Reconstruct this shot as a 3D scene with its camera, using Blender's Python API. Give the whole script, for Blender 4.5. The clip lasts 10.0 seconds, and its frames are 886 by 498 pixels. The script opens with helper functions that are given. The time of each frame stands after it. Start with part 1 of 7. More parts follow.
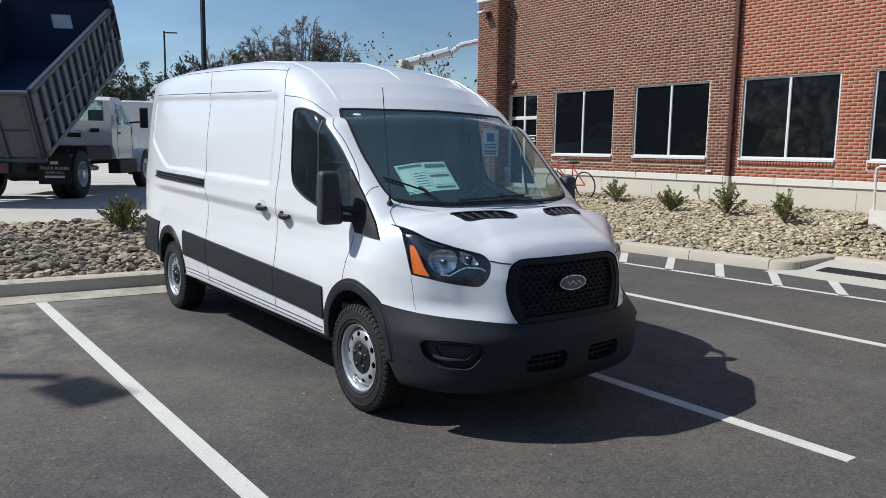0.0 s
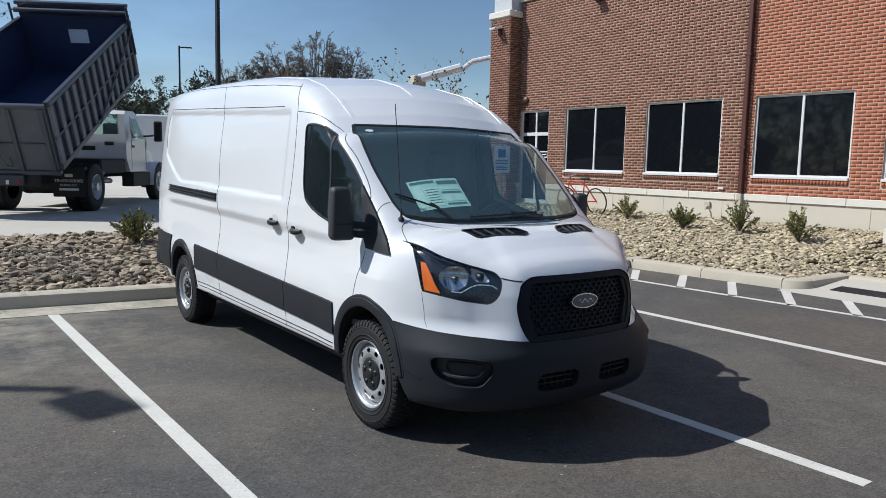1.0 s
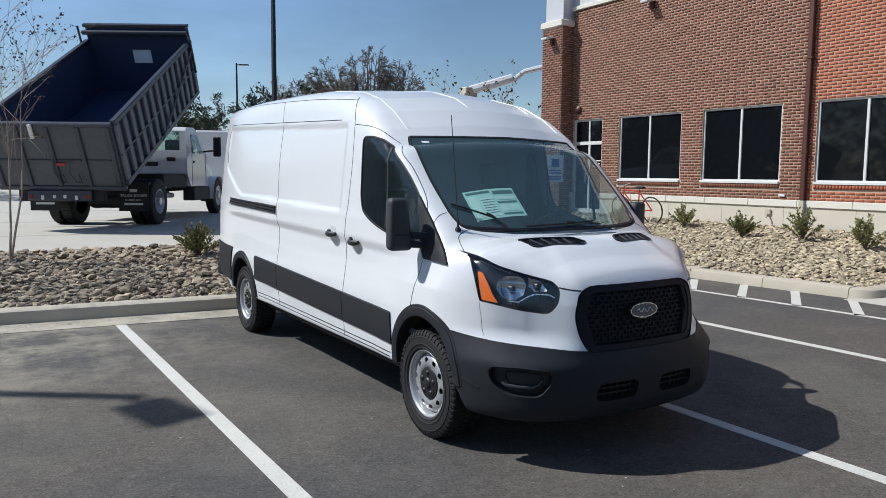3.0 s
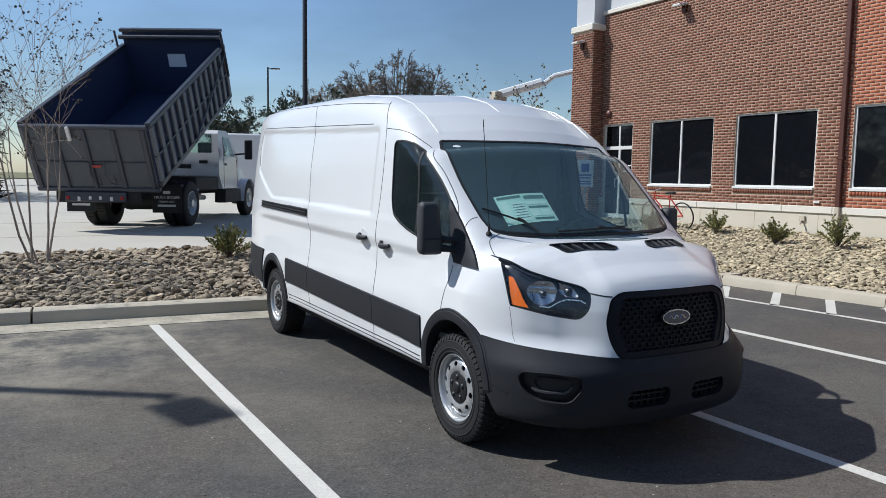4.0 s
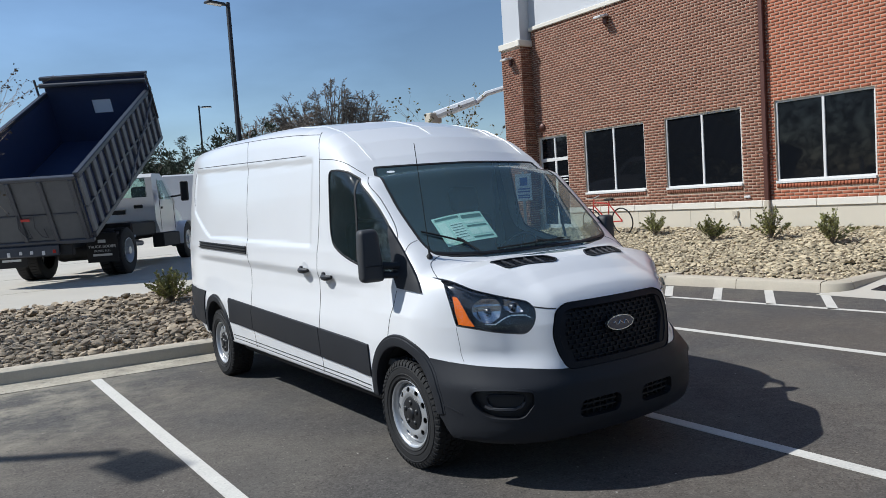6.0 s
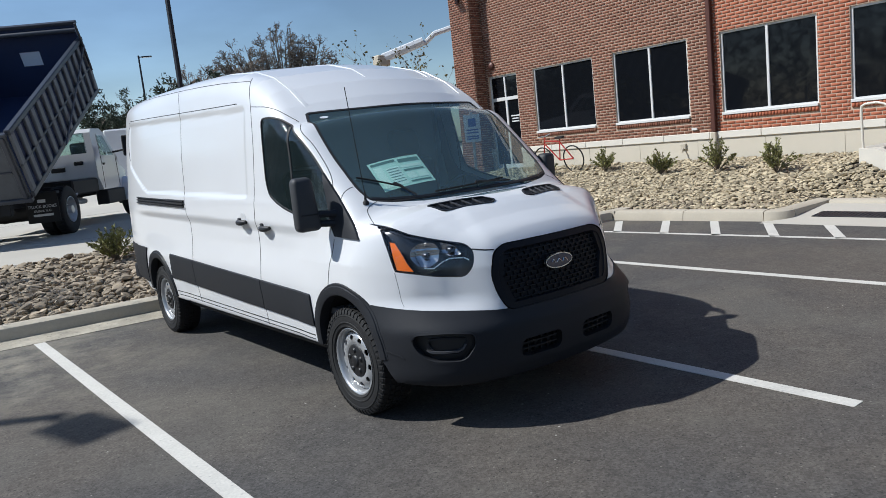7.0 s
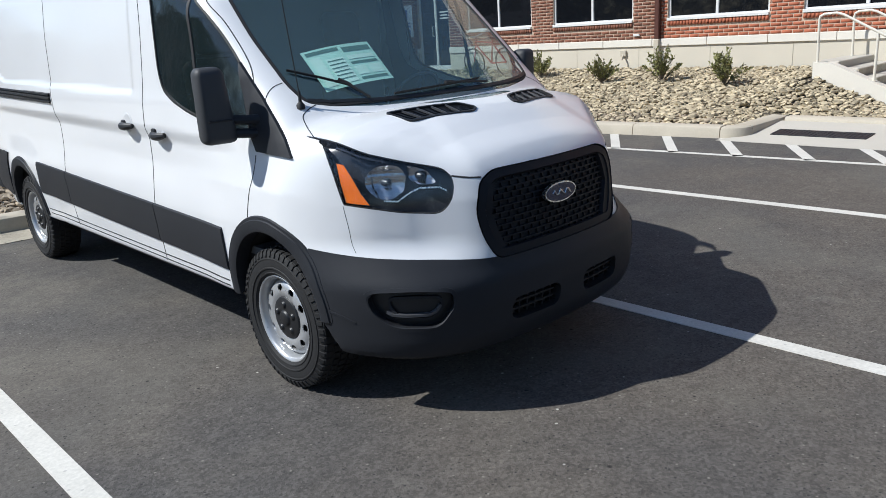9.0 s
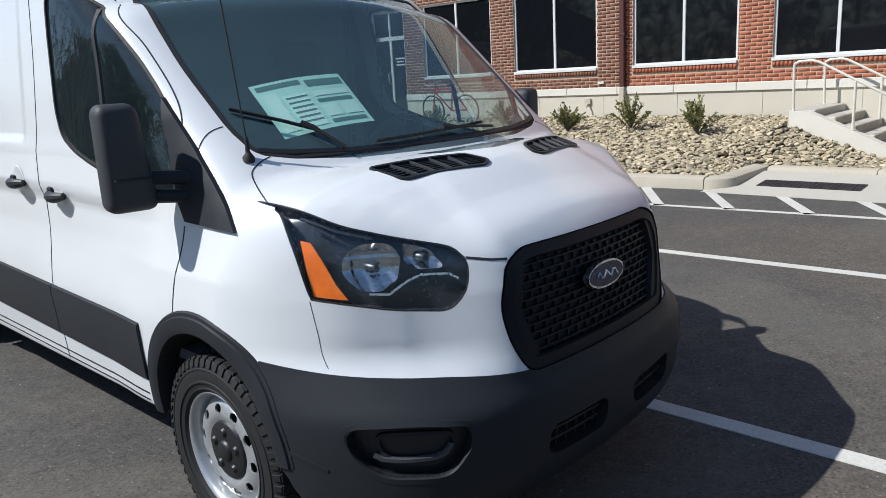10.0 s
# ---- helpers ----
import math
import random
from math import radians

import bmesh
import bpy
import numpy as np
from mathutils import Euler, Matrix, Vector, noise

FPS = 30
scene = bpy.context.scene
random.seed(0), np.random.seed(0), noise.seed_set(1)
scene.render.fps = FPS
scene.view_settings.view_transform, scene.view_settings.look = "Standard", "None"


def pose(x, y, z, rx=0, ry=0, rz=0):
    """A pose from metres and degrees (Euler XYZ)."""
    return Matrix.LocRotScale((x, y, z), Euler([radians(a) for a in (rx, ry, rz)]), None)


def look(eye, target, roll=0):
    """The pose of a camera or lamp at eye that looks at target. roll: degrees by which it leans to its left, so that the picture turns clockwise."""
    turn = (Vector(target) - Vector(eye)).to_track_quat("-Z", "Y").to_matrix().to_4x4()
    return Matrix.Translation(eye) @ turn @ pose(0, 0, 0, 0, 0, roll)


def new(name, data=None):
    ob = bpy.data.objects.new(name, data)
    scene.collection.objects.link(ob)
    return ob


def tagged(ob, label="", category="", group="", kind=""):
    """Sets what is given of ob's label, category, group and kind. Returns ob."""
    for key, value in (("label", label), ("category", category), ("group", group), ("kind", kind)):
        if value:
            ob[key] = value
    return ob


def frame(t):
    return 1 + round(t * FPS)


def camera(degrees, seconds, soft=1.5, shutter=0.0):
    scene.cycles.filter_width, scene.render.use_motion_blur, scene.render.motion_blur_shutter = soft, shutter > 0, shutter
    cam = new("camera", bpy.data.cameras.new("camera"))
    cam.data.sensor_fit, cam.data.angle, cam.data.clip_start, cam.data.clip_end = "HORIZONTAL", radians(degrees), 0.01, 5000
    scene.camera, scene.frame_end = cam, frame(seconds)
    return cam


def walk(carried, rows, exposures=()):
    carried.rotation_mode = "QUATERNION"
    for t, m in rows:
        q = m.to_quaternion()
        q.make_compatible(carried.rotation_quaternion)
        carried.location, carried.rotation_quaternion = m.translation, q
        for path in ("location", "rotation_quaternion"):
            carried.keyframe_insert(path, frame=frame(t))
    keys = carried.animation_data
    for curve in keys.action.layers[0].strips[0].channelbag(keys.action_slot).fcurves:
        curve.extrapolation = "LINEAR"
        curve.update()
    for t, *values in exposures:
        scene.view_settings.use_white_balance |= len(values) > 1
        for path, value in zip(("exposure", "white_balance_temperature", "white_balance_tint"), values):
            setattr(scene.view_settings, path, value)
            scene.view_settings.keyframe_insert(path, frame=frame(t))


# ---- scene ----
cam = camera(61.5, 10.0, 0.45)
PATH = [
    (0, (-3.343, -4.035, 1.686), (-2.15, -2.452, 1.42), 0.9),
    (0.5, (-3.324, -4.017, 1.691), (-2.112, -2.448, 1.43), 0.1),
    (1, (-3.34, -4.022, 1.696), (-2.167, -2.418, 1.469), 1.3),
    (1.5, (-3.343, -4.015, 1.691), (-2.156, -2.423, 1.45), 1.4),
    (2, (-3.349, -4.015, 1.689), (-2.162, -2.426, 1.435), 1.3),
    (2.5, (-3.359, -4.02, 1.691), (-2.207, -2.398, 1.48), 0.7),
    (3, (-3.378, -4.024, 1.691), (-2.319, -2.339, 1.491), 0.5),
    (4.3, (-3.401, -4.015, 1.697), (-2.407, -2.289, 1.515), 0.8),
    (4.5, (-3.397, -4.014, 1.708), (-2.371, -2.303, 1.562), 0.4),
    (5, (-3.379, -4.026, 1.738), (-2.295, -2.348, 1.649), -3.1),
    (6.3, (-3.325, -4.039, 1.698), (-2.181, -2.409, 1.512), -4.3),
    (6.5, (-3.285, -4.048, 1.705), (-2.108, -2.45, 1.456), -4.8),
    (7, (-3.213, -4.066, 1.689), (-2.028, -2.482, 1.396), -6.1),
    (7.5, (-3.162, -4.028, 1.672), (-2.006, -2.427, 1.357), -3.2),
    (8, (-3.076, -3.746, 1.641), (-1.845, -2.228, 1.22), -1.2),
    (8.5, (-2.957, -3.407, 1.624), (-1.66, -1.962, 1.146), -3.7),
    (9, (-2.691, -2.99, 1.628), (-1.379, -1.589, 1.067), -3.7),
    (9.5, (-2.456, -2.567, 1.549), (-1.1, -1.191, 1.031), -0.0),
    (10, (-2.155, -2.183, 1.562), (-0.725, -0.858, 1.115), -3.2),
]
walk(cam, [(t, look(eye, target, roll)) for t, eye, target, roll in PATH], [(0, 0.30, 6000, 8), (7.5, 0.30, 6000, 8), (8.5, 0.43, 6000, 8), (9.2, 0.48, 6000, 8), (10, 0.40, 6000, 8)])

# ---- small builders ----
import mathutils
from mathutils.geometry import delaunay_2d_cdt


def world_of(ob):
    m = ob.matrix_basis.copy()
    while ob.parent:
        m = ob.parent.matrix_basis @ ob.matrix_parent_inverse @ m
        ob = ob.parent
    return m


def part(name, bm, material, parent=None, label="", smooth=True):
    """Link a bmesh (or a mesh) in world coordinates as one object under parent."""
    if isinstance(bm, bmesh.types.BMesh):
        me = bpy.data.meshes.new(name)
        bm.normal_update()
        bm.to_mesh(me)
        bm.free()
    else:
        me = bm
    if not me.materials:
        me.materials.append(material)
    if smooth:
        me.polygons.foreach_set("use_smooth", [True] * len(me.polygons))
        me.set_sharp_from_angle(angle=radians(34))
    ob = new(name, me)
    if parent is not None:
        ob.parent = parent
        ob.matrix_parent_inverse = world_of(parent).inverted()
    if label:
        tagged(ob, label)
    return ob


def thing(name, label, category, at=(0, 0, 0), group="", kind=""):
    ob = new(name)
    ob.location = at
    ob.empty_display_size = 0.2
    return tagged(ob, label, category, group, kind)


def structure(name, bm, material, label, category):
    return tagged(part(name, bm, material, None, label), label, category, "", "structure")


def mesh_of(name, verts, faces):
    """A mesh from points and faces, written in bulk."""
    me = bpy.data.meshes.new(name)
    v = np.asarray([tuple(p) for p in verts] if not isinstance(verts, np.ndarray) else verts, dtype=np.float32)
    if isinstance(faces, np.ndarray):
        flat, size = faces.ravel().astype(np.int32), np.full(len(faces), faces.shape[1], dtype=np.int32)
    else:
        size = np.array([len(f) for f in faces], dtype=np.int32)
        flat = np.array([i for f in faces for i in f], dtype=np.int32)
    me.vertices.add(len(v))
    me.vertices.foreach_set("co", v.ravel())
    me.loops.add(len(flat))
    me.loops.foreach_set("vertex_index", flat)
    me.polygons.add(len(size))
    me.polygons.foreach_set("loop_start", np.concatenate([[0], np.cumsum(size)[:-1]]).astype(np.int32))
    me.update(calc_edges=True)
    return me


def box(bm, x0, x1, y0, y1, z0, z1, bevel=0.0, m=None, seg=1):
    """A box between two corners, with its edges bevelled."""
    vs = bmesh.ops.create_cube(bm, size=1.0)["verts"]
    for v in vs:
        v.co = Vector((x0 + (v.co.x + 0.5) * (x1 - x0), y0 + (v.co.y + 0.5) * (y1 - y0), z0 + (v.co.z + 0.5) * (z1 - z0)))
    if bevel:
        es = list({e for v in vs for e in v.link_edges})
        r = bmesh.ops.bevel(bm, geom=es, offset=bevel, segments=seg, affect="EDGES", profile=0.5)
        vs = list({v for f in r["faces"] for v in f.verts} | {v for v in vs if v.is_valid})
    if m is not None:
        for v in vs:
            v.co = m @ v.co
    return vs


def tube(bm, pts, radius, seg=8, closed=False, caps=True):
    """A round bar along points; radius is a number or one for each point."""
    pts = [Vector(p) for p in pts]
    n = len(pts)
    rr = radius if isinstance(radius, (list, tuple)) else [radius] * n
    rings, side = [], None
    for i, p in enumerate(pts):
        a = pts[(i - 1) % n] if (closed or i) else p
        b = pts[(i + 1) % n] if (closed or i < n - 1) else p
        d = (b - a).normalized() if (b - a).length > 1e-9 else Vector((0, 0, 1))
        if side is None:
            side = d.orthogonal().normalized()
        side = (side - d * side.dot(d))
        side = side.normalized() if side.length > 1e-6 else d.orthogonal().normalized()
        up = d.cross(side)
        rings.append([bm.verts.new(p + rr[i] * (math.cos(k * 2 * math.pi / seg) * side + math.sin(k * 2 * math.pi / seg) * up)) for k in range(seg)])
    for i in range(n if closed else n - 1):
        r0, r1 = rings[i], rings[(i + 1) % n]
        for k in range(seg):
            bm.faces.new((r0[k], r0[(k + 1) % seg], r1[(k + 1) % seg], r1[k]))
    if caps and not closed:
        bm.faces.new(rings[0][::-1])
        bm.faces.new(rings[-1])
    return [v for r in rings for v in r]


def lathe(bm, prof, seg=32, m=None):
    """Turn a profile of (radius, height along z) round the z axis."""
    rings = []
    for r, h in prof:
        if r < 1e-6:
            rings.append([bm.verts.new((0, 0, h))])
        else:
            rings.append([bm.verts.new((r * math.cos(k * 2 * math.pi / seg), r * math.sin(k * 2 * math.pi / seg), h)) for k in range(seg)])
    for a, b in zip(rings, rings[1:]):
        for k in range(seg):
            q = [a[k % len(a)], a[(k + 1) % len(a)], b[(k + 1) % len(b)], b[k % len(b)]]
            q = list(dict.fromkeys(q))
            if len(q) > 2:
                bm.faces.new(q)
    vs = [v for r in rings for v in r]
    if m is not None:
        for v in vs:
            v.co = m @ v.co
    return vs


def prism(bm, poly, depth, m):
    """A flat outline (x, y) pushed out along z by depth, placed by m."""
    lo = [bm.verts.new(m @ Vector((x, y, 0))) for x, y in poly]
    hi = [bm.verts.new(m @ Vector((x, y, depth))) for x, y in poly]
    bm.faces.new(lo[::-1])
    bm.faces.new(hi)
    for i in range(len(poly)):
        j = (i + 1) % len(poly)
        bm.faces.new((lo[i], lo[j], hi[j], hi[i]))
    return lo + hi


def rounded(poly, r, n=4):
    """Outline with rounded corners."""
    out, c = [], len(poly)
    for i in range(c):
        p, a, b = Vector(poly[i]), Vector(poly[i - 1]), Vector(poly[(i + 1) % c])
        ri = r[i] if isinstance(r, (list, tuple)) else r
        ri = min(ri, (a - p).length * 0.45, (b - p).length * 0.45)
        if ri <= 0:
            out.append(tuple(p))
            continue
        s, e = p + (a - p).normalized() * ri, p + (b - p).normalized() * ri
        for k in range(n + 1):
            t = k / n
            out.append(tuple((1 - t) ** 2 * s + 2 * t * (1 - t) * p + t * t * e))
    return out


def fill(poly, step, holes=()):
    """Triangles inside an outline, with inner points at that step. Returns 2D points and triangles."""
    pts, edges = [], []
    for ring in (poly, *holes):
        dense = []
        for i, p in enumerate(ring):
            q = Vector(ring[(i + 1) % len(ring)])
            p = Vector(p)
            k = max(1, math.ceil((q - p).length / step))
            dense += [p + (q - p) * (j / k) for j in range(k)]
        o = len(pts)
        pts += dense
        edges += [(o + i, o + (i + 1) % len(dense)) for i in range(len(dense))]
    a = np.array([tuple(p) for p in pts])
    lo, hi = a.min(0), a.max(0)
    gx, gy = np.meshgrid(np.arange(lo[0] + step / 2, hi[0], step), np.arange(lo[1] + step / 2, hi[1], step))
    for g in np.stack([gx.ravel(), gy.ravel()], 1):
        if np.min(np.sum((a - g) ** 2, 1)) > (step * 0.55) ** 2:
            pts.append(Vector(g))
    out = delaunay_2d_cdt([Vector(p) for p in pts], edges, [], 0, 1e-5)
    p2, tris = np.array([tuple(v) for v in out[0]]), [tuple(f) for f in out[2]]
    mid = np.array([p2[list(t)].mean(0) for t in tris])
    keep = inside(poly, mid[:, 0], mid[:, 1])
    for h in holes:
        keep &= ~inside(h, mid[:, 0], mid[:, 1])
    tris = [t for t, k in zip(tris, keep) if k]
    used = sorted({i for t in tris for i in t})
    at = {i: k for k, i in enumerate(used)}
    return p2[used], [tuple(at[i] for i in t) for t in tris]


def inside(poly, u, v):
    """Which of the points (u, v) lie inside an outline."""
    p = np.array(poly)
    r = np.zeros(np.shape(u), bool)
    for (x0, y0), (x1, y1) in zip(p, np.roll(p, -1, 0)):
        c = ((y0 > v) != (y1 > v)) & (u < (x1 - x0) * (v - y0) / (y1 - y0 + 1e-12) + x0)
        r ^= c
    return r


def write_on(name, text, size, m, material, parent=None, depth=0.002, align="CENTER"):
    """Raised letters of the built-in font, as a mesh."""
    cu = bpy.data.curves.new(name, "FONT")
    cu.body, cu.size, cu.extrude, cu.align_x, cu.align_y = text, size, depth, align, "CENTER"
    tmp = new(name, cu)
    bpy.context.view_layer.update()
    me = bpy.data.meshes.new_from_object(tmp.evaluated_get(bpy.context.evaluated_depsgraph_get()))
    bpy.data.objects.remove(tmp)
    bpy.data.curves.remove(cu)
    me.transform(m)
    me.materials.clear()
    return part(name, me, material, parent, "", False)

# ---- light: a clear sky and the sun behind the van's right flank ----
SUN_FROM = Vector((-0.79, 0.55, 1.0)).normalized()
sun_data = bpy.data.lights.new("sun", "SUN")
sun_data.energy, sun_data.angle, sun_data.color = 4.15, radians(0.55), (1.0, 0.955, 0.885)
sun = new("sun", sun_data)
sun.matrix_world = look(SUN_FROM * 60, (0, 0, 0))
world = bpy.data.worlds.new("sky")
world.use_nodes = True
scene.world = world
sky = world.node_tree.nodes.new("ShaderNodeTexSky")
sky.sky_type, sky.sun_disc = "NISHITA", False
sky.sun_elevation = math.asin(SUN_FROM.z)
sky.sun_rotation = math.atan2(SUN_FROM.x, SUN_FROM.y)
sky.air_density, sky.dust_density, sky.ozone_density = 1.0, 0.4, 3.0
back = world.node_tree.nodes["Background"]
back.inputs["Strength"].default_value = 0.080
# thin high cloud: broad, faint variation over the whole sky
cloud, streak, veil = world.node_tree.nodes.new("ShaderNodeTexNoise"), world.node_tree.nodes.new("ShaderNodeMapping"), world.node_tree.nodes.new("ShaderNodeMix")
where, amount = world.node_tree.nodes.new("ShaderNodeTexCoord"), world.node_tree.nodes.new("ShaderNodeMapRange")
streak.inputs["Scale"].default_value = (1.6, 1.6, 5.0)
cloud.inputs["Scale"].default_value, cloud.inputs["Detail"].default_value = 1.5, 6.0
for k, v in (("From Min", 0.38), ("From Max", 0.70), ("To Min", 0.88), ("To Max", 1.26)):
    amount.inputs[k].default_value = v
veil.data_type, veil.blend_type = "RGBA", "MULTIPLY"
veil.inputs["Factor"].default_value = 1.0
for a, b in ((where.outputs["Generated"], streak.inputs[0]), (streak.outputs[0], cloud.inputs["Vector"]), (cloud.outputs["Fac"], amount.inputs["Value"]), (sky.outputs[0], veil.inputs["A"]), (amount.outputs[0], veil.inputs["B"]), (veil.outputs["Result"], back.inputs["Color"])):
    world.node_tree.links.new(a, b)

# ---- materials ----
def nodes_of(name):
    m = bpy.data.materials.new(name)
    m.use_nodes = True
    nt = m.node_tree
    b = nt.nodes["Principled BSDF"]
    return m, nt, b


def mat(name, color, rough=0.5, metal=0.0, grain=0.0, scale=40.0, blotch=0.0, bscale=1.5, bump=0.0, coat=0.0, spec=0.5, by_object=0.0, by_island=0.0, speck=0.0, speck_scale=120.0, speck_color=(0.5, 0.5, 0.5)):
    """A surface with fine grain, larger blotches, relief and, where given, its own shade for every piece."""
    m, nt, b = nodes_of(name)
    n, l = nt.nodes, nt.links
    co = n.new("ShaderNodeTexCoord")
    b.inputs["Roughness"].default_value, b.inputs["Metallic"].default_value = rough, metal
    b.inputs["Coat Weight"].default_value = coat
    b.inputs["Specular IOR Level"].default_value = spec
    rgb = n.new("ShaderNodeRGB")
    rgb.outputs[0].default_value = (*color, 1)
    out = rgb.outputs[0]

    def times(val_socket, lo, hi):
        nonlocal out
        r = n.new("ShaderNodeMapRange")
        r.inputs["To Min"].default_value, r.inputs["To Max"].default_value = lo, hi
        l.new(val_socket, r.inputs["Value"])
        h = n.new("ShaderNodeMix")
        h.data_type, h.blend_type = "RGBA", "MULTIPLY"
        h.inputs["Factor"].default_value = 1.0
        l.new(out, h.inputs["A"])
        l.new(r.outputs[0], h.inputs["B"])
        out = h.outputs["Result"]

    def noisy(sc, detail=5.0, rough_=0.6):
        t = n.new("ShaderNodeTexNoise")
        t.inputs["Scale"].default_value, t.inputs["Detail"].default_value, t.inputs["Roughness"].default_value = sc, detail, rough_
        l.new(co.outputs["Object"], t.inputs["Vector"])
        return t.outputs["Fac"]

    if blotch:
        times(noisy(bscale, 4.0), 1 - blotch, 1 + blotch)
    g = None
    if grain or bump:
        g = noisy(scale)
        if grain:
            times(g, 1 - grain, 1 + grain)
    if by_object:
        times(n.new("ShaderNodeObjectInfo").outputs["Random"], 1 - by_object, 1 + by_object)
    if by_island:
        times(n.new("ShaderNodeNewGeometry").outputs["Random Per Island"], 1 - by_island, 1 + by_island)
    if speck:
        v = n.new("ShaderNodeTexVoronoi")
        v.inputs["Scale"].default_value = speck_scale
        l.new(co.outputs["Object"], v.inputs["Vector"])
        r = n.new("ShaderNodeMapRange")
        r.inputs["From Min"].default_value, r.inputs["From Max"].default_value = 0.16, 0.10
        r.inputs["To Min"].default_value, r.inputs["To Max"].default_value = 0.0, speck
        l.new(v.outputs["Distance"], r.inputs["Value"])
        h = n.new("ShaderNodeMix")
        h.data_type = "RGBA"
        l.new(r.outputs[0], h.inputs["Factor"])
        l.new(out, h.inputs["A"])
        h.inputs["B"].default_value = (*speck_color, 1)
        out = h.outputs["Result"]
    l.new(out, b.inputs["Base Color"])
    if grain:
        r = n.new("ShaderNodeMapRange")
        r.inputs["To Min"].default_value, r.inputs["To Max"].default_value = max(0, rough - 0.12), min(1, rough + 0.12)
        l.new(g, r.inputs["Value"])
        l.new(r.outputs[0], b.inputs["Roughness"])
    if bump:
        k = n.new("ShaderNodeBump")
        k.inputs["Strength"].default_value, k.inputs["Distance"].default_value = 0.6, bump
        l.new(g, k.inputs["Height"])
        l.new(k.outputs[0], b.inputs["Normal"])
    return m


def glass(name, tint, ior=1.5, gloss=1.0, haze=0.0):
    """A thin pane: clear through, tinted, with a mirror gloss that grows at a slant."""
    m, nt, b = nodes_of(name)
    n, l = nt.nodes, nt.links
    n.remove(b)
    tr, gl, mix, lw = n.new("ShaderNodeBsdfTransparent"), n.new("ShaderNodeBsdfGlossy"), n.new("ShaderNodeMixShader"), n.new("ShaderNodeLayerWeight")
    pw, fr = n.new("ShaderNodeMath"), n.new("ShaderNodeMapRange")
    tr.inputs["Color"].default_value = (*tint, 1)
    gl.inputs["Color"].default_value = (gloss, gloss, gloss, 1)
    gl.inputs["Roughness"].default_value = 0.02
    lw.inputs["Blend"].default_value = 0.5
    pw.operation, pw.inputs[1].default_value = "POWER", 5.0
    fr.inputs["To Min"].default_value, fr.inputs["To Max"].default_value = ((ior - 1) / (ior + 1)) ** 2, 1.0
    l.new(lw.outputs["Facing"], pw.inputs[0])
    l.new(pw.outputs[0], fr.inputs["Value"])
    l.new(fr.outputs[0], mix.inputs[0])
    l.new(tr.outputs[0], mix.inputs[1])
    l.new(gl.outputs[0], mix.inputs[2])
    out = mix.outputs[0]
    if haze:
        # an uneven teal diffuse layer, standing in for sky reflection and glare
        df, add, nz, mr = n.new("ShaderNodeBsdfDiffuse"), n.new("ShaderNodeMixShader"), n.new("ShaderNodeTexNoise"), n.new("ShaderNodeMapRange")
        df.inputs["Color"].default_value = (0.26, 0.42, 0.46, 1)
        nz.inputs["Scale"].default_value, nz.inputs["Detail"].default_value = 2.5, 5.0
        mr.inputs["To Min"].default_value, mr.inputs["To Max"].default_value = haze * 0.5, haze * 1.5
        l.new(nz.outputs["Fac"], mr.inputs["Value"])
        l.new(mr.outputs[0], add.inputs[0])
        l.new(out, add.inputs[1])
        l.new(df.outputs[0], add.inputs[2])
        out = add.outputs[0]
    l.new(out, n["Material Output"].inputs["Surface"])
    return m


M_PAINT = mat("white_paint", (0.73, 0.735, 0.74), 0.34, 0, 0.02, 3.0, 0.02, 1.2, 0, 0.75)
M_PAINT.node_tree.nodes["Principled BSDF"].inputs["Coat Roughness"].default_value = 0.10
M_PLASTIC = mat("grey_plastic", (0.0215, 0.023, 0.027), 0.52, 0, 0.14, 260, 0.12, 3, 0.0008, 0, 0.22)
M_PLASTIC_DARK = mat("black_plastic", (0.010, 0.0105, 0.012), 0.45, 0, 0.10, 240, 0.10, 3, 0.0005)
M_PLASTIC_GLOSS = mat("shiny_plastic", (0.060, 0.062, 0.068), 0.38, 0, 0.05, 100)
M_BLACK = mat("matt_black", (0.008, 0.008, 0.009), 0.7, 0, 0.2, 60)
M_SEAM = mat("seam_black", (0.02, 0.02, 0.022), 0.8, 0, 0.1, 60)
M_RUBBER = mat("tyre_rubber", (0.0085, 0.0085, 0.009), 0.75, 0, 0.25, 60, 0.2, 6, 0.0008)
M_STEEL = mat("silver_steel", (0.46, 0.47, 0.48), 0.32, 0.55, 0.06, 80, 0.05, 5)
M_CHROME = mat("chrome", (0.88, 0.88, 0.87), 0.28, 1.0, 0.04, 60)
M_MIRROR = mat("mirror_glass", (0.85, 0.86, 0.87), 0.02, 1.0)
M_GRILLE = mat("grille_black", (0.010, 0.011, 0.015), 0.5, 0, 0.10, 240, 0.10, 3, 0.0005, 0, 0.2)
M_MIRROR_SHELL = mat("mirror_shell_plastic", (0.034, 0.036, 0.040), 0.6, 0, 0.12, 260, 0.10, 3, 0.0008)
M_REFLECTOR = mat("lamp_reflector", (0.52, 0.53, 0.54), 0.22, 1.0, 0.10, 60)
M_LAMP_DARK = mat("lamp_grey", (0.035, 0.040, 0.050), 0.25, 0, 0.1, 60)
M_AMBER = mat("amber_plastic", (0.92, 0.19, 0.010), 0.12, 0, 0.15, 90, 0, 1, 0.002, 0.6)
M_BADGE = mat("badge_blue", (0.012, 0.022, 0.06), 0.2, 0, 0.05, 60, 0, 1, 0, 0.5)
M_GLASS = glass("tinted_glass", (0.74, 0.85, 0.85), 1.85, 1.0, 0.125)
